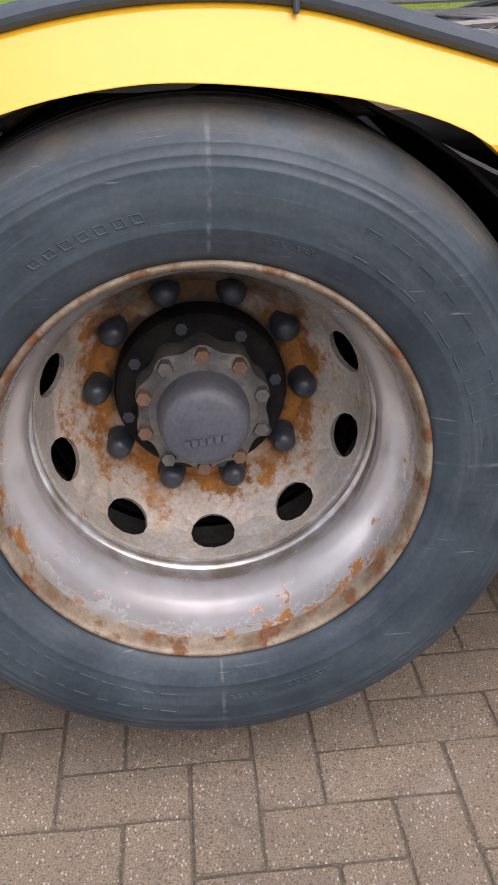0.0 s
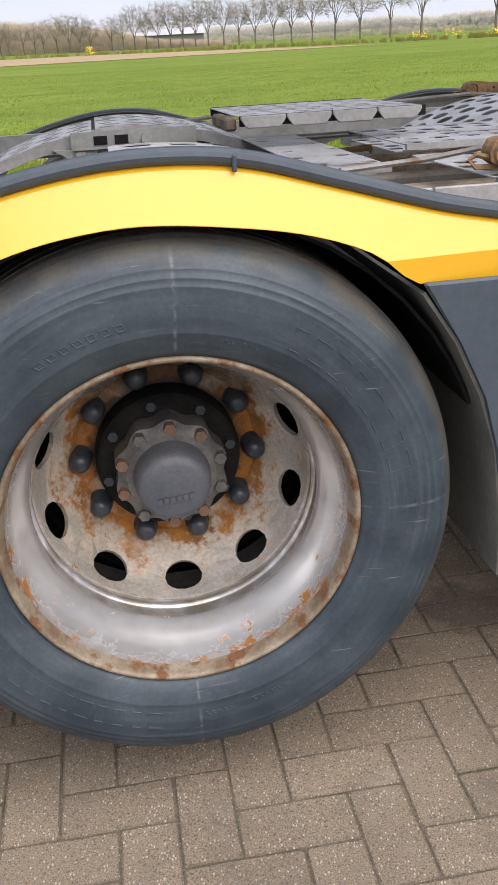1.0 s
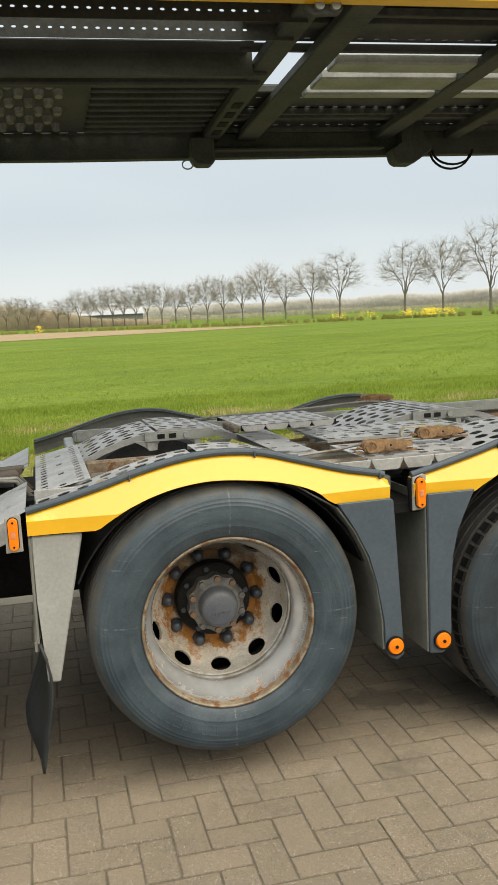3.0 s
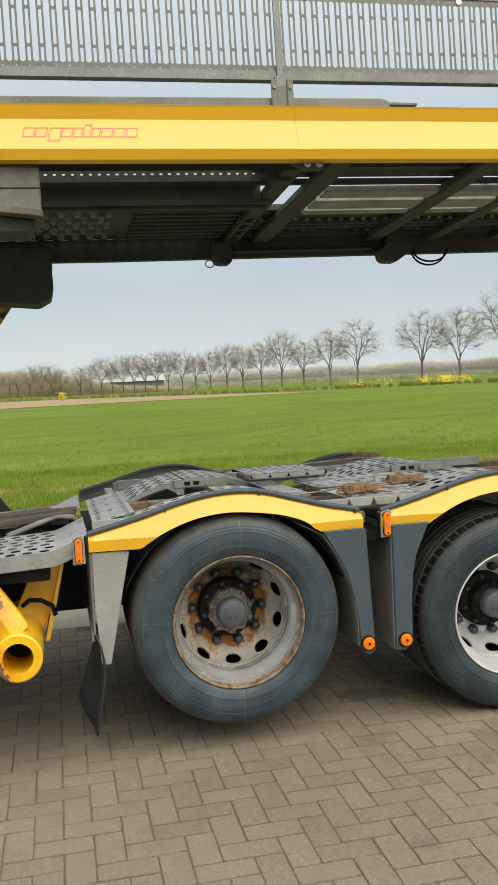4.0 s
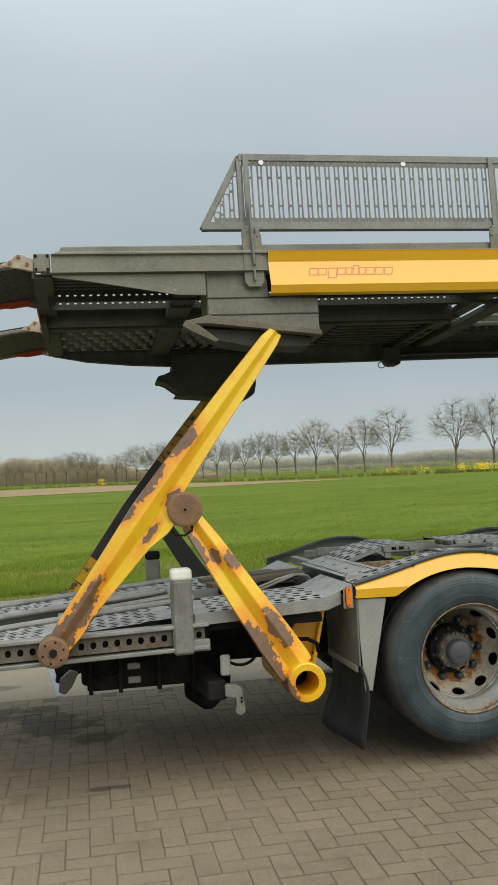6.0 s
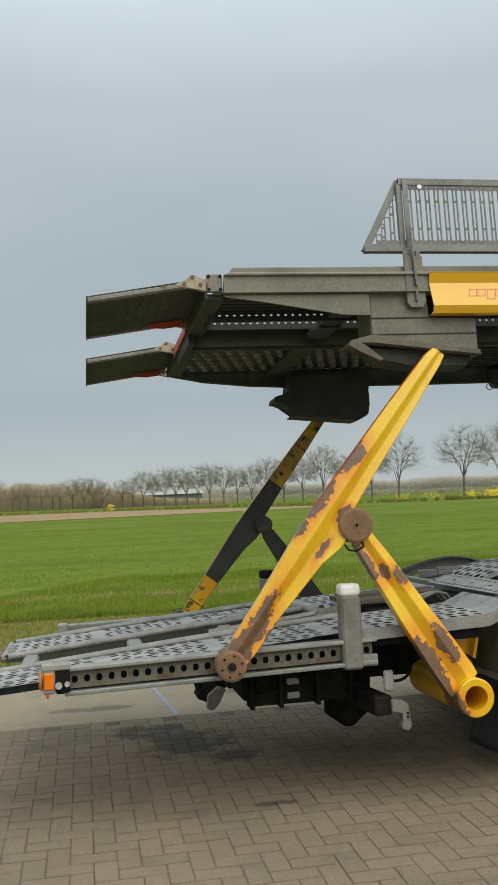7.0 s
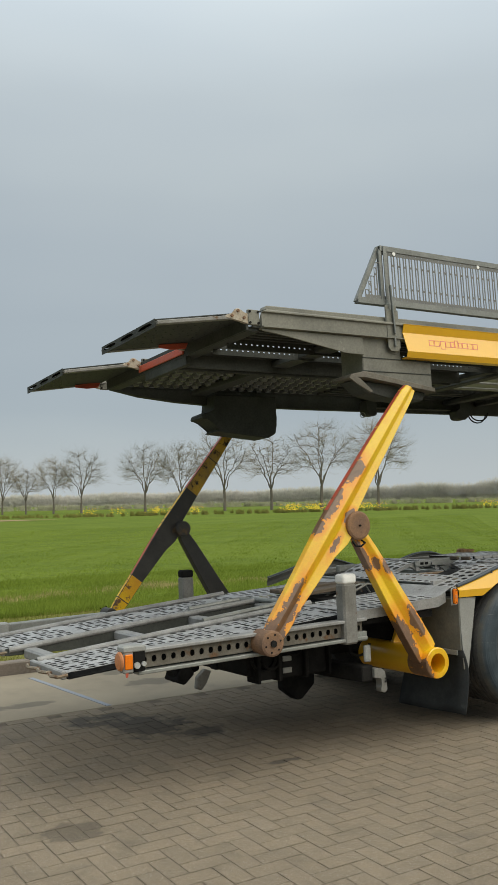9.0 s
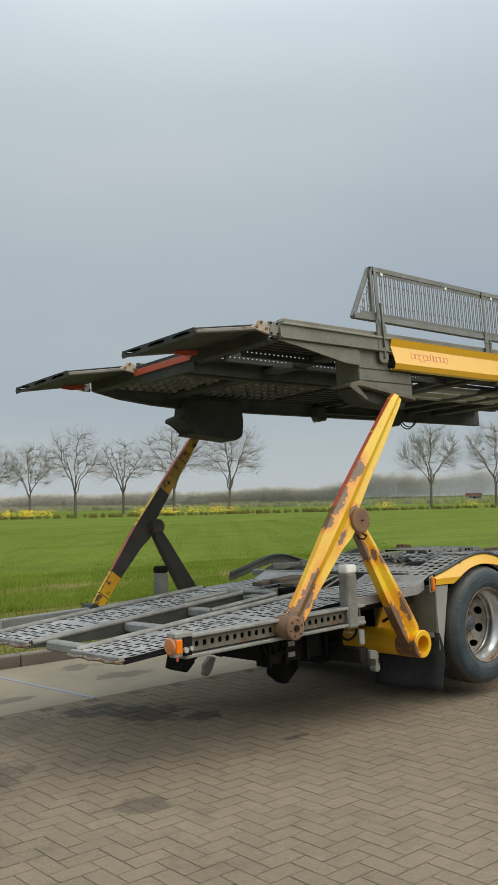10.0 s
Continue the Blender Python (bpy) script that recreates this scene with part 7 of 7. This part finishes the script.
def tail_lamp(y, label):
    root = thing("tail_lamp", label, "lamp", LOW)
    part("housing", box(B(), -3.12, -3.06, y - 0.035, y + 0.035, 0.70, 0.845, 0.008), "grey_paint", root)
    part("top_cover", box(B(), -3.125, -2.99, y - 0.042, y + 0.04, 0.812, 0.842, 0.005), "grey_paint", root)
    part("lamp_panel", box(B(), -3.06, -2.992, y - 0.036, y + 0.03, 0.705, 0.812, 0.004), "chassis", root, "black plastic lamp panel")
    part("side_lens", box(B(), -3.115, -3.068, y - 0.045, y - 0.032, 0.722, 0.802, 0.005), "orange", root, "orange side lens")
    bm = lathe(B(), [(0.0005, -0.016), (0.042, -0.014), (0.05, -0.007), (0.052, 0.0), (0.0005, 0.0)], 28)
    bmesh.ops.transform(bm, matrix=pose(-3.125, y, 0.765, 0, 0, -90), verts=bm.verts)
    part("rear_disc", bm, "orange_old", root, "round faded orange disc")
    part("small_lens", rod(B(), (-3.045, y - 0.034, 0.74), (-3.045, y - 0.05, 0.74), 0.017, 14), "lens_grey", root)
    part("small_lens", rod(B(), (-3.005, y - 0.034, 0.745), (-3.005, y - 0.05, 0.745), 0.013, 14), "lens_grey", root)
    part("hanging_tab", prism(B(), [(-3.108, 0.706), (-3.09, 0.706), (-3.093, 0.682), (-3.104, 0.678)], y - 0.03, y - 0.024), "red", root)
    return root


tail_lamp(0.02, "corner lamp with orange side lens on the rear deck")


# ---- chassis below ----
def chassis():
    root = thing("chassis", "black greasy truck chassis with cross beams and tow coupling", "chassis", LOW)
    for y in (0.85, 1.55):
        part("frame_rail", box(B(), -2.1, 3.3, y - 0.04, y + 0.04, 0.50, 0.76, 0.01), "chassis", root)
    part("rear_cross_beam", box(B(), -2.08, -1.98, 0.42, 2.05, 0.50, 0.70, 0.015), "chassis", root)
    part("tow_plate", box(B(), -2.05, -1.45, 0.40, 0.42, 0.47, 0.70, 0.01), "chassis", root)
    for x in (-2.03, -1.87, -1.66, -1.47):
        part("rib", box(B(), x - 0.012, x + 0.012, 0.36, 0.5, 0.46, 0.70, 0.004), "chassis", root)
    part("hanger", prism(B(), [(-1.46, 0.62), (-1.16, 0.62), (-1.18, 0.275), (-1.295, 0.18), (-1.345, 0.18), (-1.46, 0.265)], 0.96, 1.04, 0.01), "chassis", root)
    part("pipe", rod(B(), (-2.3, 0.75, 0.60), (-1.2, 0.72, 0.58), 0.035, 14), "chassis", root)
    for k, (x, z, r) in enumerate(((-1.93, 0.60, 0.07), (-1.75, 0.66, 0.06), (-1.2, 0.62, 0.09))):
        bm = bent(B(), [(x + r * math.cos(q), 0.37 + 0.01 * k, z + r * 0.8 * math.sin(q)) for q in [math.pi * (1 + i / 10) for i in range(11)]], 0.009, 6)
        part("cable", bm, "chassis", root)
    part("end_plate", prism(B(), [(-2.21, 0.46), (-2.15, 0.51), (-2.10, 0.49), (-2.14, 0.41), (-2.18, 0.37), (-2.22, 0.385)], 0.86, 0.90, 0.006), "member", root, "worn grey coupling plate")
    part("red_tab", box(B(), -2.17, -2.10, 0.84, 0.87, 0.60, 0.66, 0.006), "red", root)
    part("tank", box(B(), -1.75, -1.35, 0.75, 1.1, 0.42, 0.66, 0.04), "chassis", root)
    bm = B()
    rod(bm, (-2.05, 1.2, 0.50), (-2.24, 1.2, 0.44), 0.06, 16)
    prism(bm, [(-2.16, 0.54), (-2.26, 0.58), (-2.29, 0.56), (-2.2, 0.49), (-2.25, 0.40), (-2.18, 0.37), (-2.1, 0.44)], 1.1, 1.3, 0.01)
    part("tow_coupling", bm, "chassis", root, "dark tow coupling jaw")
    part("slot", box(B(), -1.83, -1.76, 0.392, 0.401, 0.50, 0.535, 0.003), "grey_paint", root)
    part("slot", box(B(), -1.83, -1.76, 0.392, 0.401, 0.575, 0.61, 0.003), "grey_paint", root)
    bm = bent(B(), [(-1.98 + 0.09 * math.cos(t), 0.385, 0.62 + 0.09 * math.sin(t)) for t in [math.pi * (1 + i / 10) for i in range(11)]], 0.012, 6)
    part("cable", bm, "chassis", root)
    return root


chassis()
root = thing("tie_down_hook", "grey steel tie-down hook with a small lamp beside it", "hook", LOW)
part("hook", prism(B(), [(-1.345, 0.515), (-1.285, 0.51), (-1.255, 0.49), (-1.24, 0.372), (-1.262, 0.352), (-1.292, 0.362), (-1.296, 0.385), (-1.282, 0.405), (-1.287, 0.45), (-1.345, 0.455)], 0.06, 0.12, 0.004), "member", root)
for z in (0.425, 0.445):
    part("opening", box(B(), -1.268, -1.256, 0.049, 0.056, z - 0.006, z + 0.006, 0.002), "chassis", root)
part("hook_arm", box(B(), -0.05, 0.05, -0.02, 0.5, -0.05, 0.05, 0.008, m=pose(-1.385, 0.10, 0.485, 0, 0, 6)), "chassis", root, "black square hook arm")
part("lamp", box(B(), -1.352, -1.298, 0.14, 0.165, 0.545, 0.655, 0.008), "lens_grey", root, "small pale square lamp")


# ---- middle deck over the wheels ----
def sheet(bm, xs, f, y0, y1, nv, hu, hv, solid=None, skew=0.1):
    n = len(xs) - 1

    def at(u, v):
        i = min(int(u), n - 1)
        x = xs[i] + (xs[i + 1] - xs[i]) * (u - i)
        return Vector((x, y0 + (y1 - y0) * v / nv, f(x)))
    return perforated(bm, n, nv, at, hu, hv, solid, skew)


def span(a, c, step):
    n = max(2, round((c - a) / step))
    return [a + (c - a) * i / n for i in range(n + 1)]


def over(x, cx):
    return along(TOP, max(-0.63, min(0.59, x - cx)))


def mid_deck():
    root = thing("mid_deck", "grey perforated wheel-arch deck with hinged plates", "deck", LOW)
    gap = lambda i, j: (i * 2 + j) % 5 == 4
    arch = lambda x, c: 1.005 + 0.112 * max(0.0, 1 - ((x - c) / 0.42) ** 2)
    pl = [
        # near track over both wheels
        (span(-0.60, -0.06, 0.07), lambda x: over(x, 0) - 0.006, 0.03, 0.33, 4, None, 0.03),
        (span(-0.05, 0.26, 0.07), lambda x: over(x, 0) + 0.008, 0.03, 0.33, 4, None, 0.03),
        (span(0.90, 1.9, 0.07), lambda x: over(x, 1.313) - 0.004, 0.03, 0.50, 6, gap, 0.03),
        # arched far track over both wheels
        (span(-0.46, -0.08, 0.07), lambda x: arch(x, 0.0), 1.0, 1.58, 7, None, 0.045),
        (span(-0.07, 0.40, 0.07), lambda x: arch(x, 0.0) + 0.006, 1.0, 1.58, 7, None, 0.045),
        (span(0.72, 1.20, 0.07), lambda x: arch(x, 1.25), 1.0, 1.58, 7, None, 0.045),
        (span(1.21, 1.70, 0.07), lambda x: arch(x, 1.25) + 0.004, 1.0, 1.58, 7, None, 0.045),
        # loose plates in the dip between the wheels
        (span(0.235, 0.645, 0.058), lambda x: 1.142, 0.69, 1.19, 8, None, 0.045),
        (span(0.285, 0.42, 0.045), lambda x: 1.075, 0.22, 1.0, 16, lambda i, j: i == 1 or j % 3 != 1, 0.02),
        (span(0.54, 1.22, 0.068), lambda x: 1.08, 0.50, 0.94, 6, gap, 0.02),
        (span(0.54, 0.94, 0.066), lambda x: 1.062, 0.06, 0.46, 6, gap, 0.03),
    ]
    for xs, f, y0, y1, nv, sol, deep in pl:
        bm = sheet(B(), xs, f, y0, y1, nv, 0.33, 0.37, sol, 0.12)
        p = part("plate", bm, "deck_plate", root, "grey plate with rows of punched holes")
        thick(p, 0.002)
        for y in (y0, y1):
            bm = B()
            lip = 0.02 if y0 == 0.69 else deep * 0.55
            prism(bm, [(x, f(x) + 0.001) for x in xs] + [(x, f(x) - lip) for x in reversed(xs)], y - 0.007, y + 0.004)
            # the loose plate's edge is black to paint the shaded gap beneath it
            part("plate_edge", bm, "chassis" if y0 == 0.69 else "galv_light", p)
    # folded tongues along the front of the loose middle plate and of the near plate
    for x0, n, y, z, w, d in ((0.285, 4, 0.678, 1.139, 0.1, 0.021), (0.36, 5, 0.012, 1.058, 0.118, 0.036)):
        for k in range(n):
            x = x0 + w * k
            bm = prism(B(), [(x - w * 0.49, z + 0.004), (x + w * 0.49, z + 0.004), (x + w * 0.49, z - d * 0.2), (x + w * 0.42, z - d * 0.4), (x + w * 0.39, z - d * 0.85), (x + w * 0.35, z - d), (x - w * 0.35, z - d), (x - w * 0.39, z - d * 0.85), (x - w * 0.42, z - d * 0.4), (x - w * 0.49, z - d * 0.2)], y - 0.005, y + 0.004, 0.002)
            part("tongue", bm, "galv_light", root)
    # plate across the deck with rows of small slots
    bm = perforated(B(), 3, 16, lambda u, v: Vector((-0.60 + u * 0.064, 0.28 + v * 0.067, 1.005 + 0.014 * u)), 0.22, 0.36, solid=lambda i, j: i == 1 and j % 4)
    hp = part("cross_plate", bm, "deck_plate", root, "flat cross plate with lines of slots")
    thick(hp, 0.003)
    part("plate_edge", box(B(), -0.605, -0.40, 0.268, 0.28, 0.96, 1.02, 0.003), "galv_light", hp)
    # rails and cross tubes below
    for y, z, a in ((0.40, 1.015, "hinge"), (0.55, 1.02, "web_dirt"), (0.80, 1.035, "rim_lip"), (0.90, 1.0, "web_dirt"), (1.66, 1.08, "galv"), (2.02, 1.04, "galv")):
        part("rail", box(B(), -0.40, 2.0, y - 0.025, y + 0.025, z - 0.06, z, 0.008), a, root)
    for x in (-0.42, 0.62, 0.9, 1.8):
        part("cross_tube", box(B(), x - 0.025, x + 0.025, 0.1, 2.3, 0.93, 0.985, 0.006), "galv", root)
    # added black sheet gives the deck's punched holes their shade
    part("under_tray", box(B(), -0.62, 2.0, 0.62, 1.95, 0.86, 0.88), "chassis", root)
    for ya, yb in ((0.71, 0.80), (0.84, 0.93)):
        part("end_block", box(B(), 0.206, 0.232, ya, yb, 1.112, 1.14, 0.005), "plank", root, "brown end block")
    for k in range(6):
        x, y, turn = 0.45 + 0.018 * k, 0.56 + 0.065 * k, 30 * k
        part("clutter", box(B(), -0.045, 0.045, -0.012, 0.012, 0, 0.02, 0.004, m=pose(x, y, 1.012 + 0.008 * (k % 3), 0, 6, turn)), "strap" if k % 2 else "member", root)
    pts = [(-0.34, 1.98, 0.985), (-0.2, 1.86, 1.02), (0.0, 1.74, 1.07), (0.33, 1.665, 1.098), (0.6, 1.67, 1.1), (0.84, 1.72, 1.1), (1.2, 1.78, 1.11), (1.62, 1.72, 1.07), (1.85, 1.70, 1.04)]
    part("edge_board", box(B(), 1.80, 3.4, 1.66, 1.76, 0.985, 1.035, 0.006), "plank", root, "dark weathered edge board")
    part("edge_board", box(B(), 1.86, 3.4, 1.60, 1.65, 0.95, 1.005, 0.006), "rust_plate", root, "rusty brown edge board")
    part("lashing_rod", bent(B(), pts, 0.007, 6), "member", root, "grey lashing rod along the far side")
    for cx in (0.03, 1.28):
        for x in (cx - 0.14, cx + 0.07):
            bm = prism(B(), [(x - 0.012, 1.072), (x + 0.012, 1.072), (x + 0.012, 1.05), (x + 0.026, 1.046), (x + 0.028, 1.058), (x + 0.034, 1.058), (x + 0.032, 1.036), (x - 0.004, 1.034), (x - 0.012, 1.045)], 0.975, 0.985, 0.001)
            part("hook", bm, "galv_light", root)
    pts = [(0.30, 0.10, 1.085), (0.45, 0.13, 1.09), (0.62, 0.20, 1.10), (0.78, 0.22, 1.10)]
    part("lashing_bar", bent(B(), pts, 0.005, 6), "member", root)
    # hinge brackets under the arched plates
    for x in (-0.12, 0.20, 1.12, 1.45):
        bm = prism(B(), [(x - 0.06, arch(x, 0 if x < 0.5 else 1.25) - 0.03), (x + 0.06, arch(x, 0 if x < 0.5 else 1.25) - 0.03), (x + 0.035, arch(x, 0 if x < 0.5 else 1.25) - 0.06), (x + 0.01, arch(x, 0 if x < 0.5 else 1.25) - 0.075), (x - 0.01, arch(x, 0 if x < 0.5 else 1.25) - 0.055)], 0.985, 0.999, 0.002)
        part("bracket", bm, "galv", root)
    for c in (0.03, 1.28):
        bm = bar(B(), [(0.97, 1.075), (0.97, 1.115), (0.99, 1.115), (0.99, 1.075)], c - 0.16, c + 0.14)
        h = part("hinge_block", bm, "galv", root)
        part("pin", rod(B(), (c + 0.02, 0.972, 1.095), (c + 0.02, 0.955, 1.095), 0.013, 12), "galv_light", h)
        for dx in (-0.09, -0.04):
            part("opening", box(B(), c + dx - 0.016, c + dx + 0.016, 0.966, 0.972, 1.085, 1.105), "chassis", h)
    return root


mid_deck()


def ratchet(x, y, z, turn, group, loop=False):
    root = thing("ratchet_strap", "rusty ratchet buckle with a frayed strap end on the deck", "ratchet", LOW @ pose(x, y, z, 0, 0, turn) @ Matrix.Scale(0.82, 4), group=group)
    outline = [(-0.078, 0.034), (-0.066, 0.056), (-0.03, 0.062), (0.03, 0.055), (0.12, 0.047), (0.142, 0.044), (0.146, 0.024), (0.118, 0.022), (0.112, 0.008), (0.09, 0.006), (0.082, 0.018), (0.05, 0.008), (0.015, 0.014), (-0.02, 0.004), (-0.055, 0.004), (-0.074, 0.016)]
    for dy in (-0.026, 0.026):
        part("side_plate", prism(B(), outline, dy - 0.002, dy + 0.002, 0.001), "strap", root)
    part("crossbar", box(B(), 0.085, 0.145, -0.024, 0.024, 0.026, 0.043, 0.003), "strap", root)
    part("hole", rod(B(), (0.045, -0.028, 0.034), (0.045, -0.0288, 0.034), 0.005, 10), "chassis", root)
    bm = lathe(B(), [(0.0005, -0.031), (0.019, -0.031), (0.020, -0.037), (0.026, -0.037), (0.028, -0.028)], 24)
    bmesh.ops.transform(bm, matrix=Matrix.Translation((-0.042, 0, 0.031)), verts=bm.verts)
    hub = part("ratchet_wheel", bm, "strap", root, "round rusty ratchet wheel")
    part("slot_bar", box(B(), -0.003, 0.003, -0.036, -0.03, -0.018, 0.018, m=pose(-0.042, 0, 0.031, 0, 25, 0)), "bolt", hub)
    part("strap_roll", rod(B(), (-0.05, -0.024, 0.034), (-0.05, 0.024, 0.034), 0.026, 16), "strap", root, "rolled brown webbing")
    bm = box(B(), 0.0, 0.14, -0.021, 0.021, 0.030, 0.037, 0.003, m=pose(0, 0, 0, 0, 4, 0))
    part("handle", bm, "strap", root)
    for k in range(3):
        part("rivet", rod(B(), (0.025 + 0.035 * k, -0.028, 0.026 - 0.004 * k), (0.025 + 0.035 * k, -0.033, 0.026 - 0.004 * k), 0.006, 8), "bolt", root)
    pts = [(-0.07, -0.012, 0.022), (-0.10, -0.012, 0.03), (-0.115, -0.012, 0.02), (-0.10, -0.012, 0.006), (0.02, -0.012, 0.004), (0.17, -0.008, 0.006)]
    part("strap_tail", bent(B(), pts, 0.006, 5), "strap", root, "frayed strap end")
    if loop:
        arc = [radians(70 + 20 * k) for k in range(12)]
        ring = [(-0.03, 0.066)] + [(-0.12 + 0.034 * math.cos(a), 0.034 + 0.032 * math.sin(a)) for a in arc] + [(-0.02, 0.004), (-0.02, 0.009)]
        ring += [(-0.12 + 0.027 * math.cos(a), 0.034 + 0.025 * math.sin(a)) for a in reversed(arc)] + [(-0.03, 0.060)]
        part("webbing_loop", prism(B(), ring, -0.024, 0.024), "webbing", root, "faded grey-green webbing loop")
    return root


ratchet(0.61, 0.12, 1.068, -4, "ratchet straps")
ratchet(0.90, 0.30, 1.078, -8, "ratchet straps", True)
ratchet(1.24, 1.80, 1.098, -6, "ratchet straps")


# ---- herringbone pavers, last ----
def pavers():
    a, gap = 0.1053, 0.0019
    ox, oy = -0.061, -0.07
    rnd = random.Random(77)
    base = bpy.data.objects["pavement"]
    shared = {}

    def paver_geometry(lx, ly):
        """A paver with rounded corners, slightly uneven edges and a worn bevel."""
        low, b = -0.03, 0.0024
        x0, x1, y0, y1 = gap, lx - gap, gap, ly - gap
        c = 0.004
        mids_x = [0.33, 0.67] if lx > ly else [0.5]
        mids_y = [0.33, 0.67] if ly > lx else [0.5]
        ring = [(x0 + c, y0)] + [(x0 + (x1 - x0) * m, y0) for m in mids_x] + [(x1 - c, y0), (x1, y0 + c)]
        ring += [(x1, y0 + (y1 - y0) * m) for m in mids_y] + [(x1, y1 - c), (x1 - c, y1)]
        ring += [(x1 - (x1 - x0) * m, y1) for m in mids_x] + [(x0 + c, y1), (x0, y1 - c)]
        ring += [(x0, y1 - (y1 - y0) * m) for m in mids_y] + [(x0, y0 + c)]
        ring = [(px + rnd.uniform(-0.0009, 0.0009), py + rnd.uniform(-0.0009, 0.0009)) for px, py in ring]
        cx, cy, n = lx / 2, ly / 2, len(ring)
        inner = [(px - math.copysign(b * rnd.uniform(0.6, 1.7), px - cx) * (abs(px - cx) > 0.6 * cx), py - math.copysign(b * rnd.uniform(0.6, 1.7), py - cy) * (abs(py - cy) > 0.6 * cy)) for px, py in ring]
        v = [(px, py, low) for px, py in ring] + [(px, py, -0.0016) for px, py in ring] + [(px, py, 0.0) for px, py in inner]
        f = [tuple(range(2 * n, 3 * n))]
        for k in range(n):
            q = (k + 1) % n
            f += [(k, q, n + q, n + k), (n + k, n + q, 2 * n + q, 2 * n + k)]
        return v, f

    geo = {kind: [paver_geometry(*((2 * a, a) if kind == "h" else (a, 2 * a))) for _ in range(8)] for kind in "hv"}
    for kind in "hv":
        for v, f in geo[kind]:
            me = bpy.data.meshes.new("brick")
            me.from_pydata(v, [], f)
            me.materials.append(M["brick"])
            me.materials.append(M["brick_edge"])
            me.polygons.foreach_set("material_index", [1 if i else 0 for i in range(len(f))])
            shared.setdefault(kind, []).append(me)
    tops = []
    verts, faces = [], []
    count = 0
    for j in range(-74, 26):
        for i in range(-110, 62):
            k = (i - j) % 4
            if k == 0:
                kind, x, y = "v", ox + i * a, oy + (j - 1) * a
            elif k == 2:
                kind, x, y = "h", ox + i * a, oy + j * a
            else:
                continue
            if y + (2 * a if kind == "v" else a) > 2.25:
                continue
            dz = rnd.uniform(-0.0009, 0.0009)
            tx, ty = rnd.uniform(-0.003, 0.003), rnd.uniform(-0.003, 0.003)
            if -1.15 < x < 1.15 and -1.30 < y < 0.12 and count < 300:
                ob = new("brick", rnd.choice(shared[kind]))
                ob.matrix_world = Matrix.Translation((x, y, dz)) @ pose(0, 0, 0, math.degrees(tx), math.degrees(ty), rnd.uniform(-0.4, 0.4))
                ob.parent = base
                count += 1
                continue
            v, f = rnd.choice(geo[kind])
            tops += [0] + [1] * (len(f) - 1)
            b = len(verts)
            verts += [(x + p[0], y + p[1], dz + p[2] + tx * p[1] + ty * p[0]) for p in v]
            faces += [tuple(b + q for q in poly) for poly in f]
    me = bpy.data.meshes.new("paver_field")
    me.from_pydata(verts, [], faces)
    me.materials.append(M["brick"])
    me.materials.append(M["brick_edge"])
    me.polygons.foreach_set("material_index", tops)
    ob = new("paver_field", me)
    ob.parent = base
    tagged(ob, kind="stuff")


pavers()
